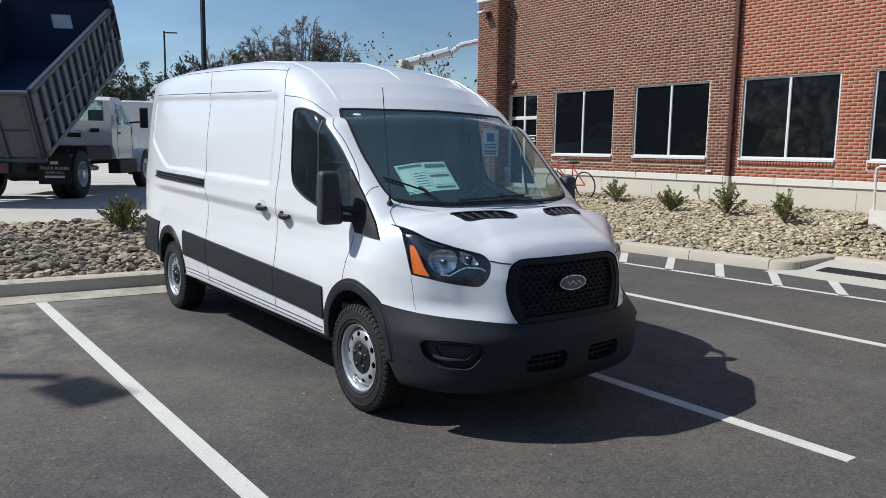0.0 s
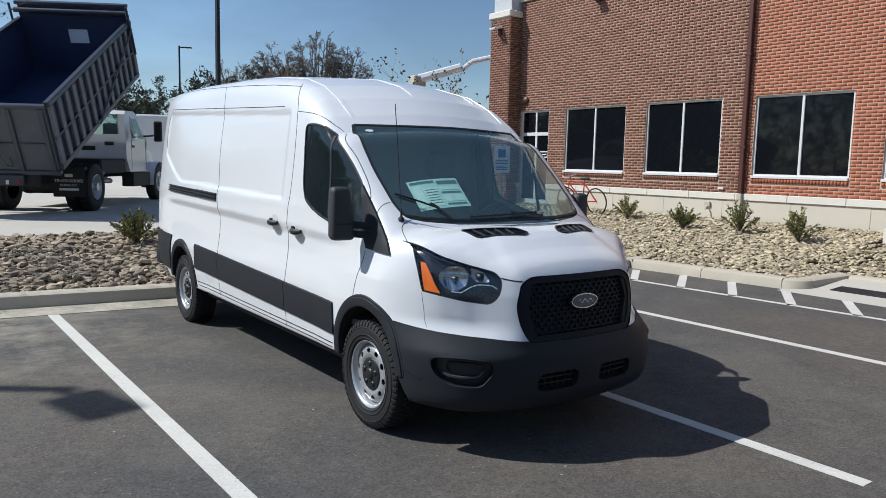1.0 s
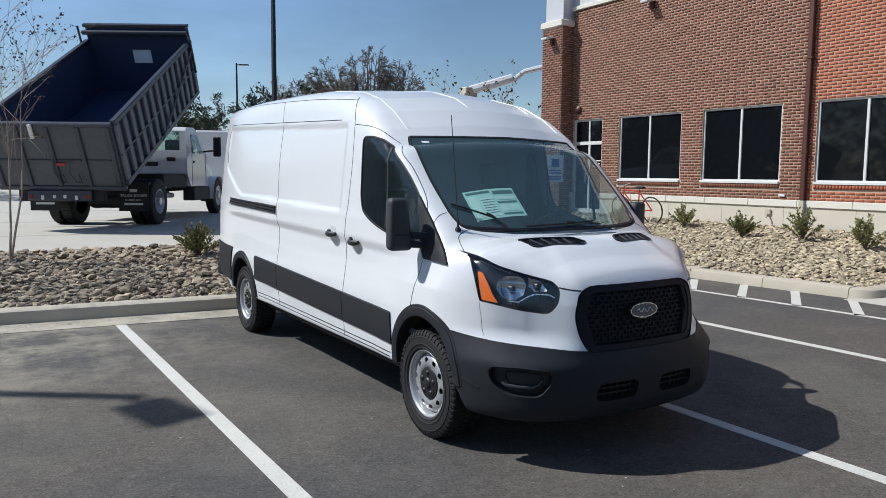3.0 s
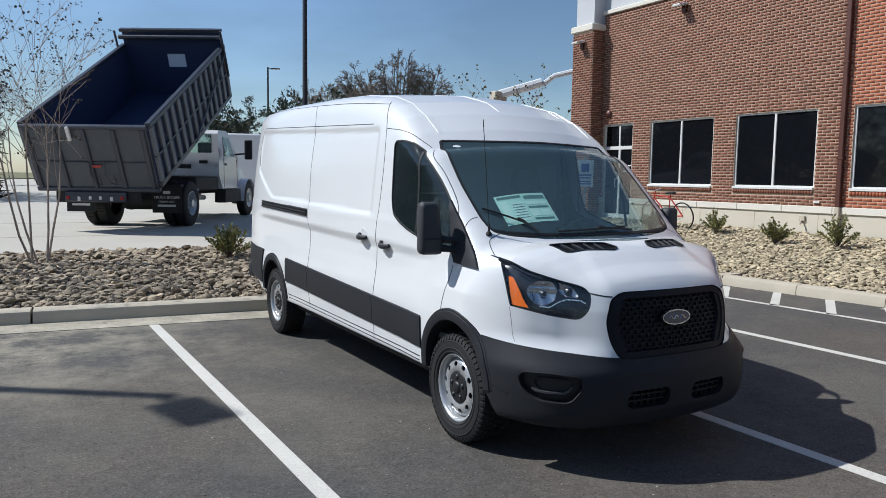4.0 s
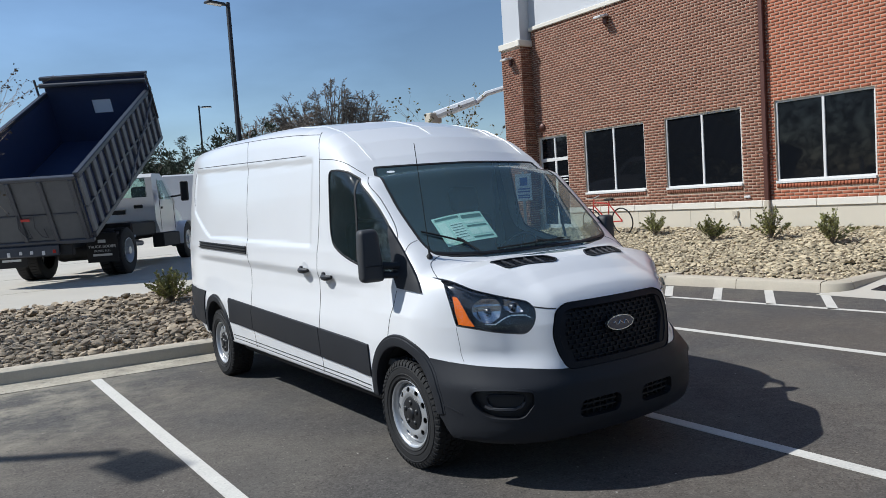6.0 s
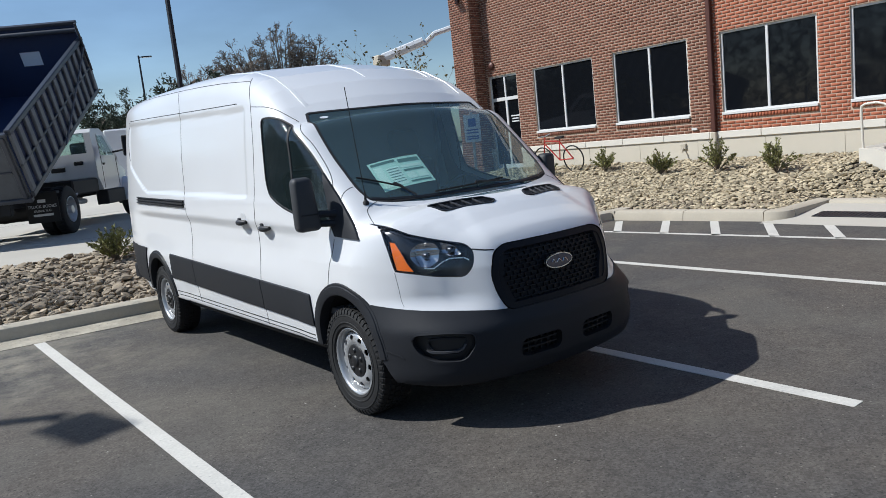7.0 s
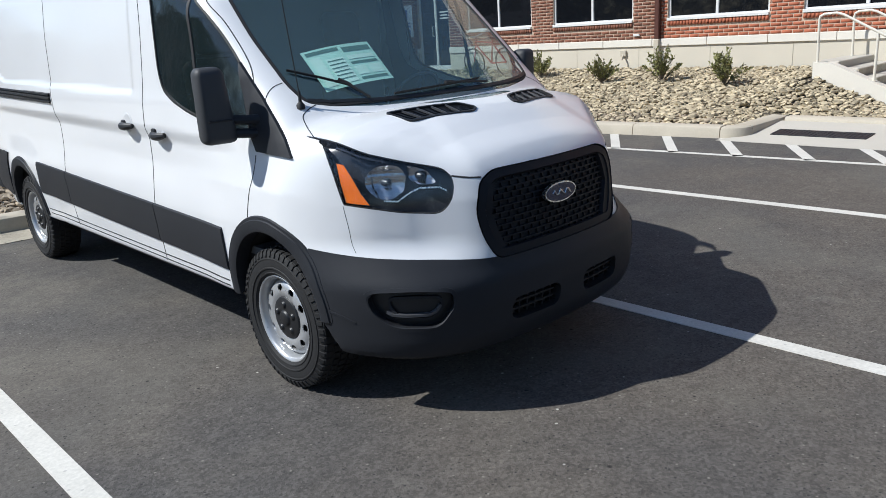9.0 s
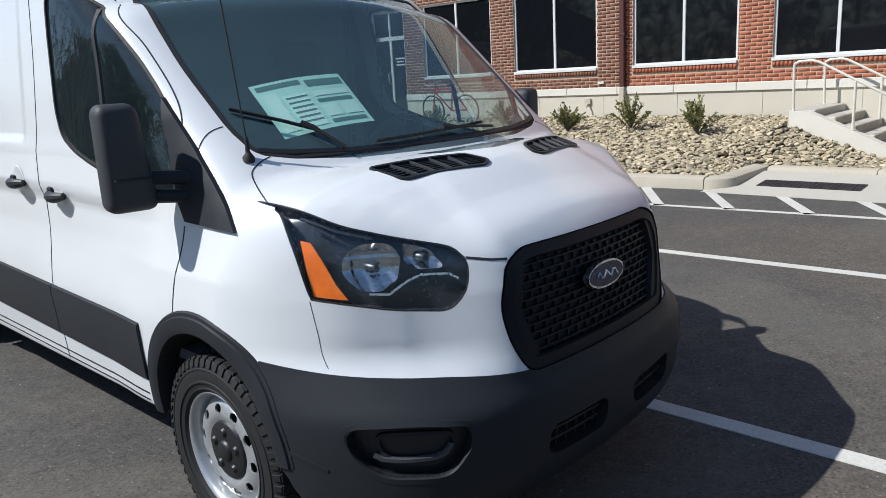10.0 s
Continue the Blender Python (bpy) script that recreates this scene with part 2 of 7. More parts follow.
M_SIDE_GLASS = glass("tinted_side_glass", (0.55, 0.63, 0.64), 1.7, 1.0, 0.03)
M_LENS = glass("clear_lens", (0.95, 0.96, 0.97), 1.5)
M_CABIN = mat("cabin_grey", (0.12, 0.122, 0.13), 0.85, 0, 0.15, 60, 0.1, 3)
M_DASH = mat("dash_grey", (0.040, 0.040, 0.043), 0.7, 0, 0.15, 200, 0.1, 4, 0.0006)
M_SEAT = mat("seat_cloth", (0.035, 0.036, 0.040), 0.95, 0, 0.3, 300, 0.1, 4, 0.001)
M_WHITE_STICK = mat("white_sticker", (0.75, 0.77, 0.80), 0.4, 0, 0.03, 50)
M_SHEET = mat("pale_green_sheet", (0.48, 0.76, 0.67), 0.55, 0, 0.06, 40, 0.08, 8)
M_SHEET_DARK = mat("print_dark_green", (0.07, 0.16, 0.14), 0.6, 0, 0.2, 90)
M_SHEET_PALE = mat("print_pale_green", (0.62, 0.84, 0.76), 0.6, 0, 0.05, 40)



def asphalt():
    """Worn asphalt: broad tone drifts, brownish stains, fine grain, scattered pale grit and dark pits."""
    m, nt, b = nodes_of("asphalt")
    n, l = nt.nodes, nt.links
    co = n.new("ShaderNodeTexCoord")
    b.inputs["Roughness"].default_value, b.inputs["Specular IOR Level"].default_value = 0.86, 0.3

    def tex(scale, detail, rough=0.55):
        t = n.new("ShaderNodeTexNoise")
        t.inputs["Scale"].default_value, t.inputs["Detail"].default_value, t.inputs["Roughness"].default_value = scale, detail, rough
        l.new(co.outputs["Object"], t.inputs["Vector"])
        return t.outputs["Fac"]

    def span(sock, f0, f1, t0, t1):
        r = n.new("ShaderNodeMapRange")
        for k, v in (("From Min", f0), ("From Max", f1), ("To Min", t0), ("To Max", t1)):
            r.inputs[k].default_value = v
        l.new(sock, r.inputs["Value"])
        return r.outputs[0]

    def mix(fac, a, c, mode="MIX"):
        h = n.new("ShaderNodeMix")
        h.data_type, h.blend_type = "RGBA", mode
        for sock, v in ((h.inputs["Factor"], fac), (h.inputs["A"], a), (h.inputs["B"], c)):
            if isinstance(v, (int, float)):
                sock.default_value = v
            elif isinstance(v, tuple):
                sock.default_value = (*v, 1)
            else:
                l.new(v, sock)
        return h.outputs["Result"]

    c = mix(span(tex(0.35, 3), 0.42, 0.62, 0, 1), (0.074, 0.070, 0.067), (0.096, 0.084, 0.072))
    c = mix(span(tex(1.4, 5), 0.50, 0.74, 0, 0.55), c, (0.122, 0.110, 0.094))
    c = mix(span(tex(0.9, 6, 0.7), 0.60, 0.72, 0, 0.5), c, (0.042, 0.042, 0.043))
    stone = n.new("ShaderNodeTexVoronoi")
    stone.inputs["Scale"].default_value = 85.0
    l.new(co.outputs["Object"], stone.inputs["Vector"])
    pale = n.new("ShaderNodeSeparateColor")
    l.new(stone.outputs["Color"], pale.inputs[0])
    c = mix(1.0, c, span(pale.outputs[0], 0.0, 1.0, 0.74, 1.28), "MULTIPLY")
    c = mix(1.0, c, span(tex(60, 5, 0.75), 0.25, 0.75, 0.70, 1.30), "MULTIPLY")
    c = mix(1.0, c, span(tex(11, 7, 0.75), 0.3, 0.7, 0.78, 1.22), "MULTIPLY")
    # pale dirt washed out of the gutter at the open bay
    sx = n.new("ShaderNodeSeparateXYZ")
    l.new(co.outputs["Object"], sx.inputs[0])
    wash = n.new("ShaderNodeMath")
    wash.operation = "MULTIPLY"
    l.new(span(sx.outputs["Y"], 1.2, 4.6, 0.0, 1.0), wash.inputs[0])
    l.new(span(sx.outputs["X"], -0.9, -3.0, 0.12, 1.0), wash.inputs[1])
    spread = n.new("ShaderNodeMath")
    spread.operation = "MULTIPLY"
    l.new(wash.outputs[0], spread.inputs[0])
    l.new(span(tex(1.3, 12, 0.74), 0.43, 0.60, 0.05, 1.0), spread.inputs[1])
    c = mix(spread.outputs[0], c, (0.36, 0.325, 0.25))
    # rubbed pale scuffs
    c = mix(span(tex(2.3, 12, 0.8), 0.58, 0.70, 0, 0.55), c, (0.20, 0.188, 0.160))
    c = mix(span(tex(0.55, 8, 0.62), 0.52, 0.62, 0, 0.30), c, (0.150, 0.140, 0.118))
    for scale, share, reach, tone in ((30.0, 0.80, 0.20, (0.21, 0.195, 0.17)), (36.0, 0.60, 0.22, (0.024, 0.024, 0.025)), (9.0, 0.86, 0.075, (0.46, 0.44, 0.40)), (7.0, 0.88, 0.080, (0.012, 0.012, 0.012))):
        v = n.new("ShaderNodeTexVoronoi")
        v.inputs["Scale"].default_value = scale
        l.new(co.outputs["Object"], v.inputs["Vector"])
        sep = n.new("ShaderNodeSeparateColor")
        l.new(v.outputs["Color"], sep.inputs[0])
        pick = n.new("ShaderNodeMath")
        pick.operation = "MULTIPLY"
        l.new(span(sep.outputs[0], share, share + 0.02, 0, 1), pick.inputs[0])
        l.new(span(v.outputs["Distance"], reach, reach * 0.6, 0, 0.85), pick.inputs[1])
        c = mix(pick.outputs[0], c, tone)
    l.new(c, b.inputs["Base Color"])
    k = n.new("ShaderNodeBump")
    k.inputs["Strength"].default_value, k.inputs["Distance"].default_value = 0.7, 0.004
    l.new(tex(110, 5, 0.7), k.inputs["Height"])
    l.new(k.outputs[0], b.inputs["Normal"])
    return m


M_ASPHALT = asphalt()
M_CONCRETE = mat("pale_concrete", (0.47, 0.44, 0.38), 0.85, 0, 0.10, 50, 0.12, 0.7, 0.002)
M_KERB = mat("kerb_concrete", (0.46, 0.41, 0.325), 0.85, 0, 0.14, 45, 0.16, 1.6, 0.003)
M_GUTTER = mat("gutter_concrete", (0.38, 0.345, 0.275), 0.9, 0, 0.40, 26, 0.60, 2.6, 0.004, 0, 0.3, 0, 0, 0.7, 14, (0.07, 0.065, 0.055))
M_LINE = mat("white_line_paint", (0.57, 0.55, 0.50), 0.75, 0, 0.26, 60, 0.16, 2.5, 0.002, 0, 0.4, 0, 0, 0.5, 18, (0.30, 0.29, 0.28))
M_STONE = mat("river_stone", (0.40, 0.335, 0.225), 0.8, 0, 0.18, 30, 0.12, 6, 0.004, 0, 0.4, 0.52, 0.0)
M_STONE_STUFF = mat("river_stone_mixed", (0.40, 0.335, 0.225), 0.8, 0, 0.18, 30, 0.12, 6, 0.004, 0, 0.4, 0.0, 0.52)
M_STONE_BROWN = mat("brown_river_stone", (0.315, 0.255, 0.18), 0.8, 0, 0.18, 30, 0.12, 6, 0.004, 0, 0.4, 0.55, 0.0)
M_STONE_BROWN_STUFF = mat("brown_river_stone_mixed", (0.315, 0.255, 0.18), 0.8, 0, 0.18, 30, 0.12, 6, 0.004, 0, 0.4, 0.0, 0.55)
M_SOIL = mat("stony_soil", (0.055, 0.044, 0.031), 0.95, 0, 0.3, 30, 0.3, 3, 0.01)
M_BRICK = mat("brown_brick", (0.200, 0.085, 0.054), 0.85, 0, 0.16, 40, 0.06, 0.8, 0.002, 0, 0.3, 0.22, 0)
M_BRICK_STUFF = mat("brown_brick_mixed", (0.200, 0.085, 0.054), 0.85, 0, 0.16, 40, 0.06, 0.8, 0.002, 0, 0.3, 0, 0.22)
M_BRICK_RED = mat("red_brick", (0.365, 0.118, 0.064), 0.85, 0, 0.14, 40, 0.06, 0.8, 0.002, 0, 0.3, 0.10, 0)
M_BRICK_RED_STUFF = mat("red_brick_mixed", (0.365, 0.118, 0.064), 0.85, 0, 0.14, 40, 0.06, 0.8, 0.002, 0, 0.3, 0, 0.10)
M_MORTAR = mat("mortar", (0.50, 0.38, 0.285), 0.95, 0, 0.15, 60, 0.1, 1.5, 0.002)
M_CAST = mat("cast_stone", (0.66, 0.62, 0.54), 0.8, 0, 0.06, 40, 0.06, 1.5, 0.001)
M_BLOCK = mat("cream_block", (0.56, 0.51, 0.415), 0.85, 0, 0.06, 60, 0.08, 1.0, 0.0015)
M_PANEL = mat("white_render", (0.50, 0.51, 0.53), 0.8, 0, 0.04, 60, 0.04, 0.8, 0.001)
M_FRAME = mat("white_aluminium", (0.66, 0.65, 0.63), 0.45, 0.05, 0.03, 60)
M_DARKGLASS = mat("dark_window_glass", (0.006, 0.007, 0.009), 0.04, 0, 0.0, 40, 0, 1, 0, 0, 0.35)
M_PIPE = mat("brown_pipe", (0.085, 0.030, 0.020), 0.5, 0.2, 0.1, 50)
M_RAIL = mat("cream_rail", (0.66, 0.62, 0.53), 0.45, 0.1, 0.05, 60)
M_POLE = mat("bronze_pole", (0.020, 0.021, 0.026), 0.5, 0.3, 0.1, 30)
M_TRUCK = mat("grey_white_truck", (0.62, 0.63, 0.65), 0.35, 0, 0.03, 4, 0.03, 1.5, 0, 0.6)
M_BED = mat("black_bed_steel", (0.040, 0.046, 0.062), 0.42, 0.1, 0.25, 8, 0.2, 2, 0.001)
M_TAILGATE = mat("tailgate_steel", (0.075, 0.082, 0.095), 0.6, 0.1, 0.2, 8, 0.2, 2, 0.001)
M_POST = mat("grey_post_steel", (0.115, 0.125, 0.145), 0.5, 0.1, 0.2, 8, 0.15, 2, 0.001)
M_BEDIN = mat("bed_inner_steel", (0.022, 0.036, 0.090), 0.75, 0.0, 0.25, 5, 0.2, 1, 0.001)
M_TAIL = mat("red_lamp", (0.35, 0.012, 0.010), 0.2, 0, 0.1, 60)
M_LETTER = mat("white_letter", (0.62, 0.62, 0.62), 0.6, 0, 0.05, 60)
M_BARK = mat("grey_bark", (0.15, 0.125, 0.10), 0.95, 0, 0.3, 40, 0.2, 6, 0.006)
M_PALEBARK = mat("pale_bark", (0.30, 0.25, 0.21), 0.9, 0, 0.25, 40, 0.2, 6, 0.004)
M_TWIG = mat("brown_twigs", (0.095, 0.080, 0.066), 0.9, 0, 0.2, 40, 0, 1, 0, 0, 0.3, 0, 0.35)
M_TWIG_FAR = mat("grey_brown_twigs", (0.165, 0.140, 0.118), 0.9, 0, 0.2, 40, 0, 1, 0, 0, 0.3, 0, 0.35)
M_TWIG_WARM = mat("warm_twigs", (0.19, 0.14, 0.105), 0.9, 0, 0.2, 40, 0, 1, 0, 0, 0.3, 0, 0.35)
M_LEAF = mat("shrub_leaf", (0.20, 0.20, 0.07), 0.6, 0, 0.2, 40, 0, 1, 0, 0, 0.4, 0, 0.45)
M_LEAF_DARK = mat("pine_leaf", (0.030, 0.042, 0.026), 0.7, 0, 0.2, 40, 0, 1, 0, 0, 0.3, 0, 0.4)
M_LEAF_PALE = mat("bud_leaf", (0.14, 0.125, 0.055), 0.7, 0, 0.2, 40, 0, 1, 0, 0, 0.3, 0, 0.4)
M_GRASS = mat("dry_grass", (0.16, 0.15, 0.07), 0.95, 0, 0.3, 3, 0.3, 0.08, 0.02)
M_BIKE = mat("red_bicycle", (0.45, 0.04, 0.03), 0.35, 0, 0.1, 40)
M_LIFT = mat("white_boom", (0.62, 0.64, 0.66), 0.5, 0, 0.06, 20, 0.1, 3)
M_SIGN_BLUE = mat("sign_blue", (0.03, 0.10, 0.38), 0.5, 0, 0.05, 40)
M_PATCH = mat("pale_patch", (0.80, 0.83, 0.88), 0.6, 0, 0.05, 20)
M_WOODS = mat("winter_woods", (0.060, 0.056, 0.036), 0.95, 0, 0.2, 5, 0, 1, 0, 0, 0.2, 0, 0.5)

# ---- ground, kerbs, lines ----
bm = bmesh.new()
box(bm, -900, 900, -900, 900, -0.5, 0.0)
structure("ground", bm, M_ASPHALT, "dark grey weathered asphalt parking lot", "ground")


def strip(name, poly, z, material, label, category, h=0.004):
    bm = bmesh.new()
    prism(bm, poly, h, Matrix.Translation((0, 0, z)))
    return structure(name, bm, material, label, category)


def line(a, b, w):
    a, b = Vector(a), Vector(b)
    n = (b - a).normalized().orthogonal() * (w / 2)
    p = [tuple(q) for q in (a + n, b + n, b - n, a - n)]
    return p if (Vector(p[1]) - Vector(p[0])).cross(Vector(p[2]) - Vector(p[1])) > 0 else p[::-1]


def bay_line(a, b, w=0.105):
    o = strip("bay_line", line(a, b, w), 0, M_LINE, "worn white painted parking bay line on asphalt", "road marking")
    tagged(o, group="painted bay lines")


bay_line((-2.078, 4.76), (-1.998, -1.2))
bay_line((0.905, 4.45), (0.885, -2.25))
bay_line((3.68, 4.20), (3.76, -2.2))
bay_line((5.60, 4.05), (6.31, -6.0), 0.085)
for i in range(9):
    y = 4.06 - i * 0.80
    tip, foot = 6.79 + 0.11 * (3.26 - y), 5.69 + 0.072 * (3.26 - y)
    p = strip("hatch_stripe", line((tip - (0.10 if i == 0 else 0), y), (foot, y - 0.75), 0.12), 0, M_LINE, "white painted diagonal stripe of a no-parking zone", "road marking")
    tagged(p, group="no-parking stripes")

def kerb_y(x):
    """The island's kerb runs slightly across the bays."""
    return 5.22 - 0.105 * (x + 2.1)


# gutter pan and kerb of the planted island behind the van
strip("gutter", [(-14, kerb_y(-14) - 0.50), (3.2, kerb_y(3.2) - 0.50), (3.2, kerb_y(3.2)), (-14, kerb_y(-14))], 0, M_GUTTER, "stained concrete gutter pan along the kerb", "gutter", 0.006)


def kerb_run(name, a, b, inward, n):
    """A kerb of cast lengths from a to b; its face looks away from inward."""
    a, b, inn = Vector(a), Vector(b), Vector(inward)
    top = thing(name, "cast concrete kerb with rounded edge and joints", "kerb", (*a, 0), "", "structure")
    d = (b - a) / n
    for i in range(n):
        p, q = a + d * (i + 0.004), a + d * (i + 0.996)
        prof = [(0.0, 0.0), (0.015, 0.10), (0.03, 0.135), (0.06, 0.15), (0.24, 0.155), (0.26, 0.15), (0.26, -0.05)]
        bm = bmesh.new()
        rows = [[bm.verts.new((*(e + inn * u), z)) for u, z in prof] for e in (p, q)]
        for k in range(len(prof) - 1):
            bm.faces.new((rows[0][k], rows[1][k], rows[1][k + 1], rows[0][k + 1]))
        bm.faces.new(rows[0])
        bm.faces.new(rows[1])
        bmesh.ops.recalc_face_normals(bm, faces=bm.faces)
        part("kerb_stone", bm, M_KERB, top)
    return top


def kerb_turn(name, cx, cy, r, a0, a1):
    """A rounded kerb corner about a centre."""
    prof = [(0.0, 0.0), (0.015, 0.10), (0.03, 0.135), (0.06, 0.15), (0.24, 0.155), (0.26, 0.15), (0.26, -0.05)]
    bm = bmesh.new()
    rows = []
    for i in range(9):
        a = radians(a0 + (a1 - a0) * i / 8)
        rows.append([bm.verts.new((cx + (r - u) * math.cos(a), cy + (r - u) * math.sin(a), z)) for u, z in prof])
    for p, q in zip(rows, rows[1:]):
        for k in range(len(prof) - 1):
            bm.faces.new((p[k], q[k], q[k + 1], p[k + 1]))
    bm.faces.new(rows[0])
    bm.faces.new(rows[-1])
    bmesh.ops.recalc_face_normals(bm, faces=bm.faces)
    return structure(name, bm, M_KERB, "rounded concrete kerb corner beside the ramp", "kerb")


kerb_run("kerb_north", (-15.6, kerb_y(-15.6)), (2.9, kerb_y(2.9)), (0.1045, 0.9945), 6)
kerb_run("kerb_east", (6.70, 4.25), (6.97, 1.72), (0.9937, 0.112), 2)
kerb_turn("kerb_corner", 7.28, 1.71, 0.32, 180, 270)
kerb_run("kerb_ramp_side", (7.29, 1.39), (8.45, 1.39), (0, 1), 1)
kerb_run("kerb_ramp_back", (8.2, 1.37), (8.2, -1.28), (1, 0), 2)
kerb_run("kerb_ramp_end", (7.0, -1.30), (8.45, -1.30), (0, -1), 1)
kerb_run("kerb_south", (6.95, -1.32), (6.95, -9.0), (1, 0), 3)
kerb_run("kerb_end", (6.70, 4.27), (2.9, kerb_y(2.9) - 0.01), (0.105, 0.9945), 2)

# concrete ramp in the kerb with its dark tactile mat
bm = bmesh.new()
vs = [bm.verts.new((x, y, z)) for z0, z1 in ((0.006, 0.10), (-0.1, -0.1)) for x, y, z in ((6.80, -1.29, z0), (8.21, -1.29, z1), (8.21, 1.41, z1), (7.25, 1.41, z0 + 0.3 * (z1 - z0)), (6.80, 1.68, z0))]
bm.faces.new(vs[:5])
bm.faces.new(vs[5:][::-1])
for i in range(5):
    bm.faces.new((vs[i], vs[i + 5], vs[(i + 1) % 5 + 5], vs[(i + 1) % 5]))
bmesh.ops.recalc_face_normals(bm, faces=bm.faces)
bmesh.ops.triangulate(bm, faces=[f for f in bm.faces if len(f.verts) > 4])
structure("kerb_ramp", bm, M_CONCRETE, "pale concrete kerb ramp", "ramp")
mt = thing("tactile_mat", "dark grey tactile warning mat set in the concrete ramp", "tactile mat", (7.75, 0.9, 0.07))
slab = Matrix.Translation((7.28, 0.0, 0.0385)) @ Matrix.Rotation(-math.atan2(0.094, 1.41), 4, "Y")
bm = bmesh.new()
box(bm, 0, 0.34, 0, 1.17, 0, 0.010, 0.002, slab)
plate = part("mat_plate", bm, M_POLE, mt)
bm = bmesh.new()
for i in range(6):
    for j in range(20):
        lathe(bm, [(0.015, 0.009), (0.012, 0.014), (0, 0.015)], 6, slab @ Matrix.Translation((0.03 + i * 0.056, 0.035 + j * 0.058, 0)))
tagged(part("raised_dome", bm, M_POLE, plate), kind="stuff")
bm = bmesh.new()
prism(bm, [(7.2, -9.0), (11.5, -9.0), (11.5, -0.7), (8.46, -0.7), (8.46, -1.55), (7.2, -1.55)], 0.232, Matrix.Translation((0, 0, -0.1)))
structure("walkway", bm, M_CONCRETE, "pale concrete walkway beside the building", "pavement")

# raised concrete yard behind the island
bm = bmesh.new()
box(bm, -120, 5.5, 9.25, 140, -0.3, 0.43, 0.02)
structure("yard", bm, M_CONCRETE, "pale concrete yard beyond the stone island", "pavement")
bm = bmesh.new()
box(bm, 5.5, 60, 18.0, 140, -0.3, 0.425, 0.02)
structure("yard_east", bm, M_CONCRETE, "pale concrete yard behind the building", "pavement")
for y in (12.4, 16.8, 22.0):
    strip("yard_joint", [(-30, y), (5, y), (5, y + 0.02), (-30, y + 0.02)], 0.43, M_GUTTER, "sawn joint in the concrete yard", "joint", 0.003)
bm = bmesh.new()
box(bm, -900, 900, 140, 900, -0.3, 0.6)
structure("far_ground", bm, M_GRASS, "dry grass far behind the yard", "ground")


# soil beds under the stones, sloping up
def bed(name, quad, label, start=lambda x, y: y):
    bm = bmesh.new()
    n = 12
    (x0, y0, z00, z01), (x1, y1, z10, z11) = quad
    vs = [[bm.verts.new((x0 + (x1 - x0) * i / n, *(lambda x, y: (y, BED_Z[name](x, y)))(x0 + (x1 - x0) * i / n, start(x0 + (x1 - x0) * i / n, y0) + (y1 - start(x0 + (x1 - x0) * i / n, y0)) * j / n))) for j in range(n + 1)] for i in range(n + 1)]
    for i in range(n):
        for j in range(n):
            bm.faces.new((vs[i][j], vs[i + 1][j], vs[i + 1][j + 1], vs[i][j + 1]))
    return structure(name, bm, M_SOIL, label, "planting bed")


def wall_rise(x, y):
    """Height of the bed by the wall; it dips to the kerbs of the ramp."""
    z = 0.10 + 0.46 * min(1, max(0, (x - 7.2) / 4.4)) * min(1, max(0, (y + 1.4) / 3.2))
    heap = min(0.54, max(0.07, 0.08 + 0.37 * (y - 0.375)))
    low = 0.12 + (heap - 0.12) * min(1, max(0, (x - 8.46) / 1.5))
    w = min(1, max(0, (2.5 - y) / 0.7))
    return z + (low - z) * w


BED_Z = {
    "island_bed": lambda x, y: 0.10 + 0.30 * min(1, max(0, (y - 5.45) / 3.75)),
    "wall_bed": lambda x, y: wall_rise(x, y),
}
bed_1 = bed("island_bed", ((-15, 5.6, 0, 0), (3.0, 9.25, 0, 0)), "sloping bed of brown river stones in a kerbed island", lambda x, y: kerb_y(x) + 0.24)
BED_Z["ramp_bed"] = BED_Z["wall_bed"]
bed_3 = bed("ramp_bed", ((8.46, -0.7, 0, 0), (9.96, 1.66, 0, 0)), "low bed of tan river stones behind the kerb ramp")
bed_2 = bed("wall_bed", ((6.99, 1.64, 0, 0), (11.9, 13.5, 0, 0)), "sloping bed of tan river stones along the brick building")


BED_Z["link_bed"] = lambda x, y: 0.10
bm = bmesh.new()
prism(bm, [(7.2, 4.48), (7.2, 9.24), (2.95, 9.24), (2.95, 4.92)], 0.2, Matrix.Translation((0, 0, -0.1)))
bmesh.ops.recalc_face_normals(bm, faces=bm.faces)
bed_4 = structure("link_bed", bm, M_SOIL, "bed of tan river stones behind the kerb's bend", "planting bed")
bm = bmesh.new()
prism(bm, [(6.715, 4.25), (6.97, 4.28), (7.21, 4.28), (7.21, 4.50), (6.75, 4.52), (6.715, 4.28)], 0.252, Matrix.Translation((0, 0, -0.1)))
structure("kerb_bend", bm, M_KERB, "concrete kerb bend between two runs", "kerb")


def stone_mesh(seed):
    rnd = random.Random(seed)
    bm = bmesh.new()
    bmesh.ops.create_icosphere(bm, subdivisions=1, radius=0.5)
    a, b, c = 1.0, rnd.uniform(0.62, 0.9), rnd.uniform(0.34, 0.52)
    o = Vector((rnd.random() * 50, rnd.random() * 50, rnd.random() * 50))
    for v in bm.verts:
        k = 1 + 0.22 * noise.noise(v.co * 2.2 + o) + 0.08 * noise.noise(v.co * 5 + o)
        v.co = Vector((v.co.x * a, v.co.y * b, v.co.z * c)) * k
    me = bpy.data.meshes.new("stone")
    bm.to_mesh(me)
    bm.free()
    me.polygons.foreach_set("use_smooth", [True] * len(me.polygons))
    return me


STONES = [stone_mesh(i) for i in range(14)]


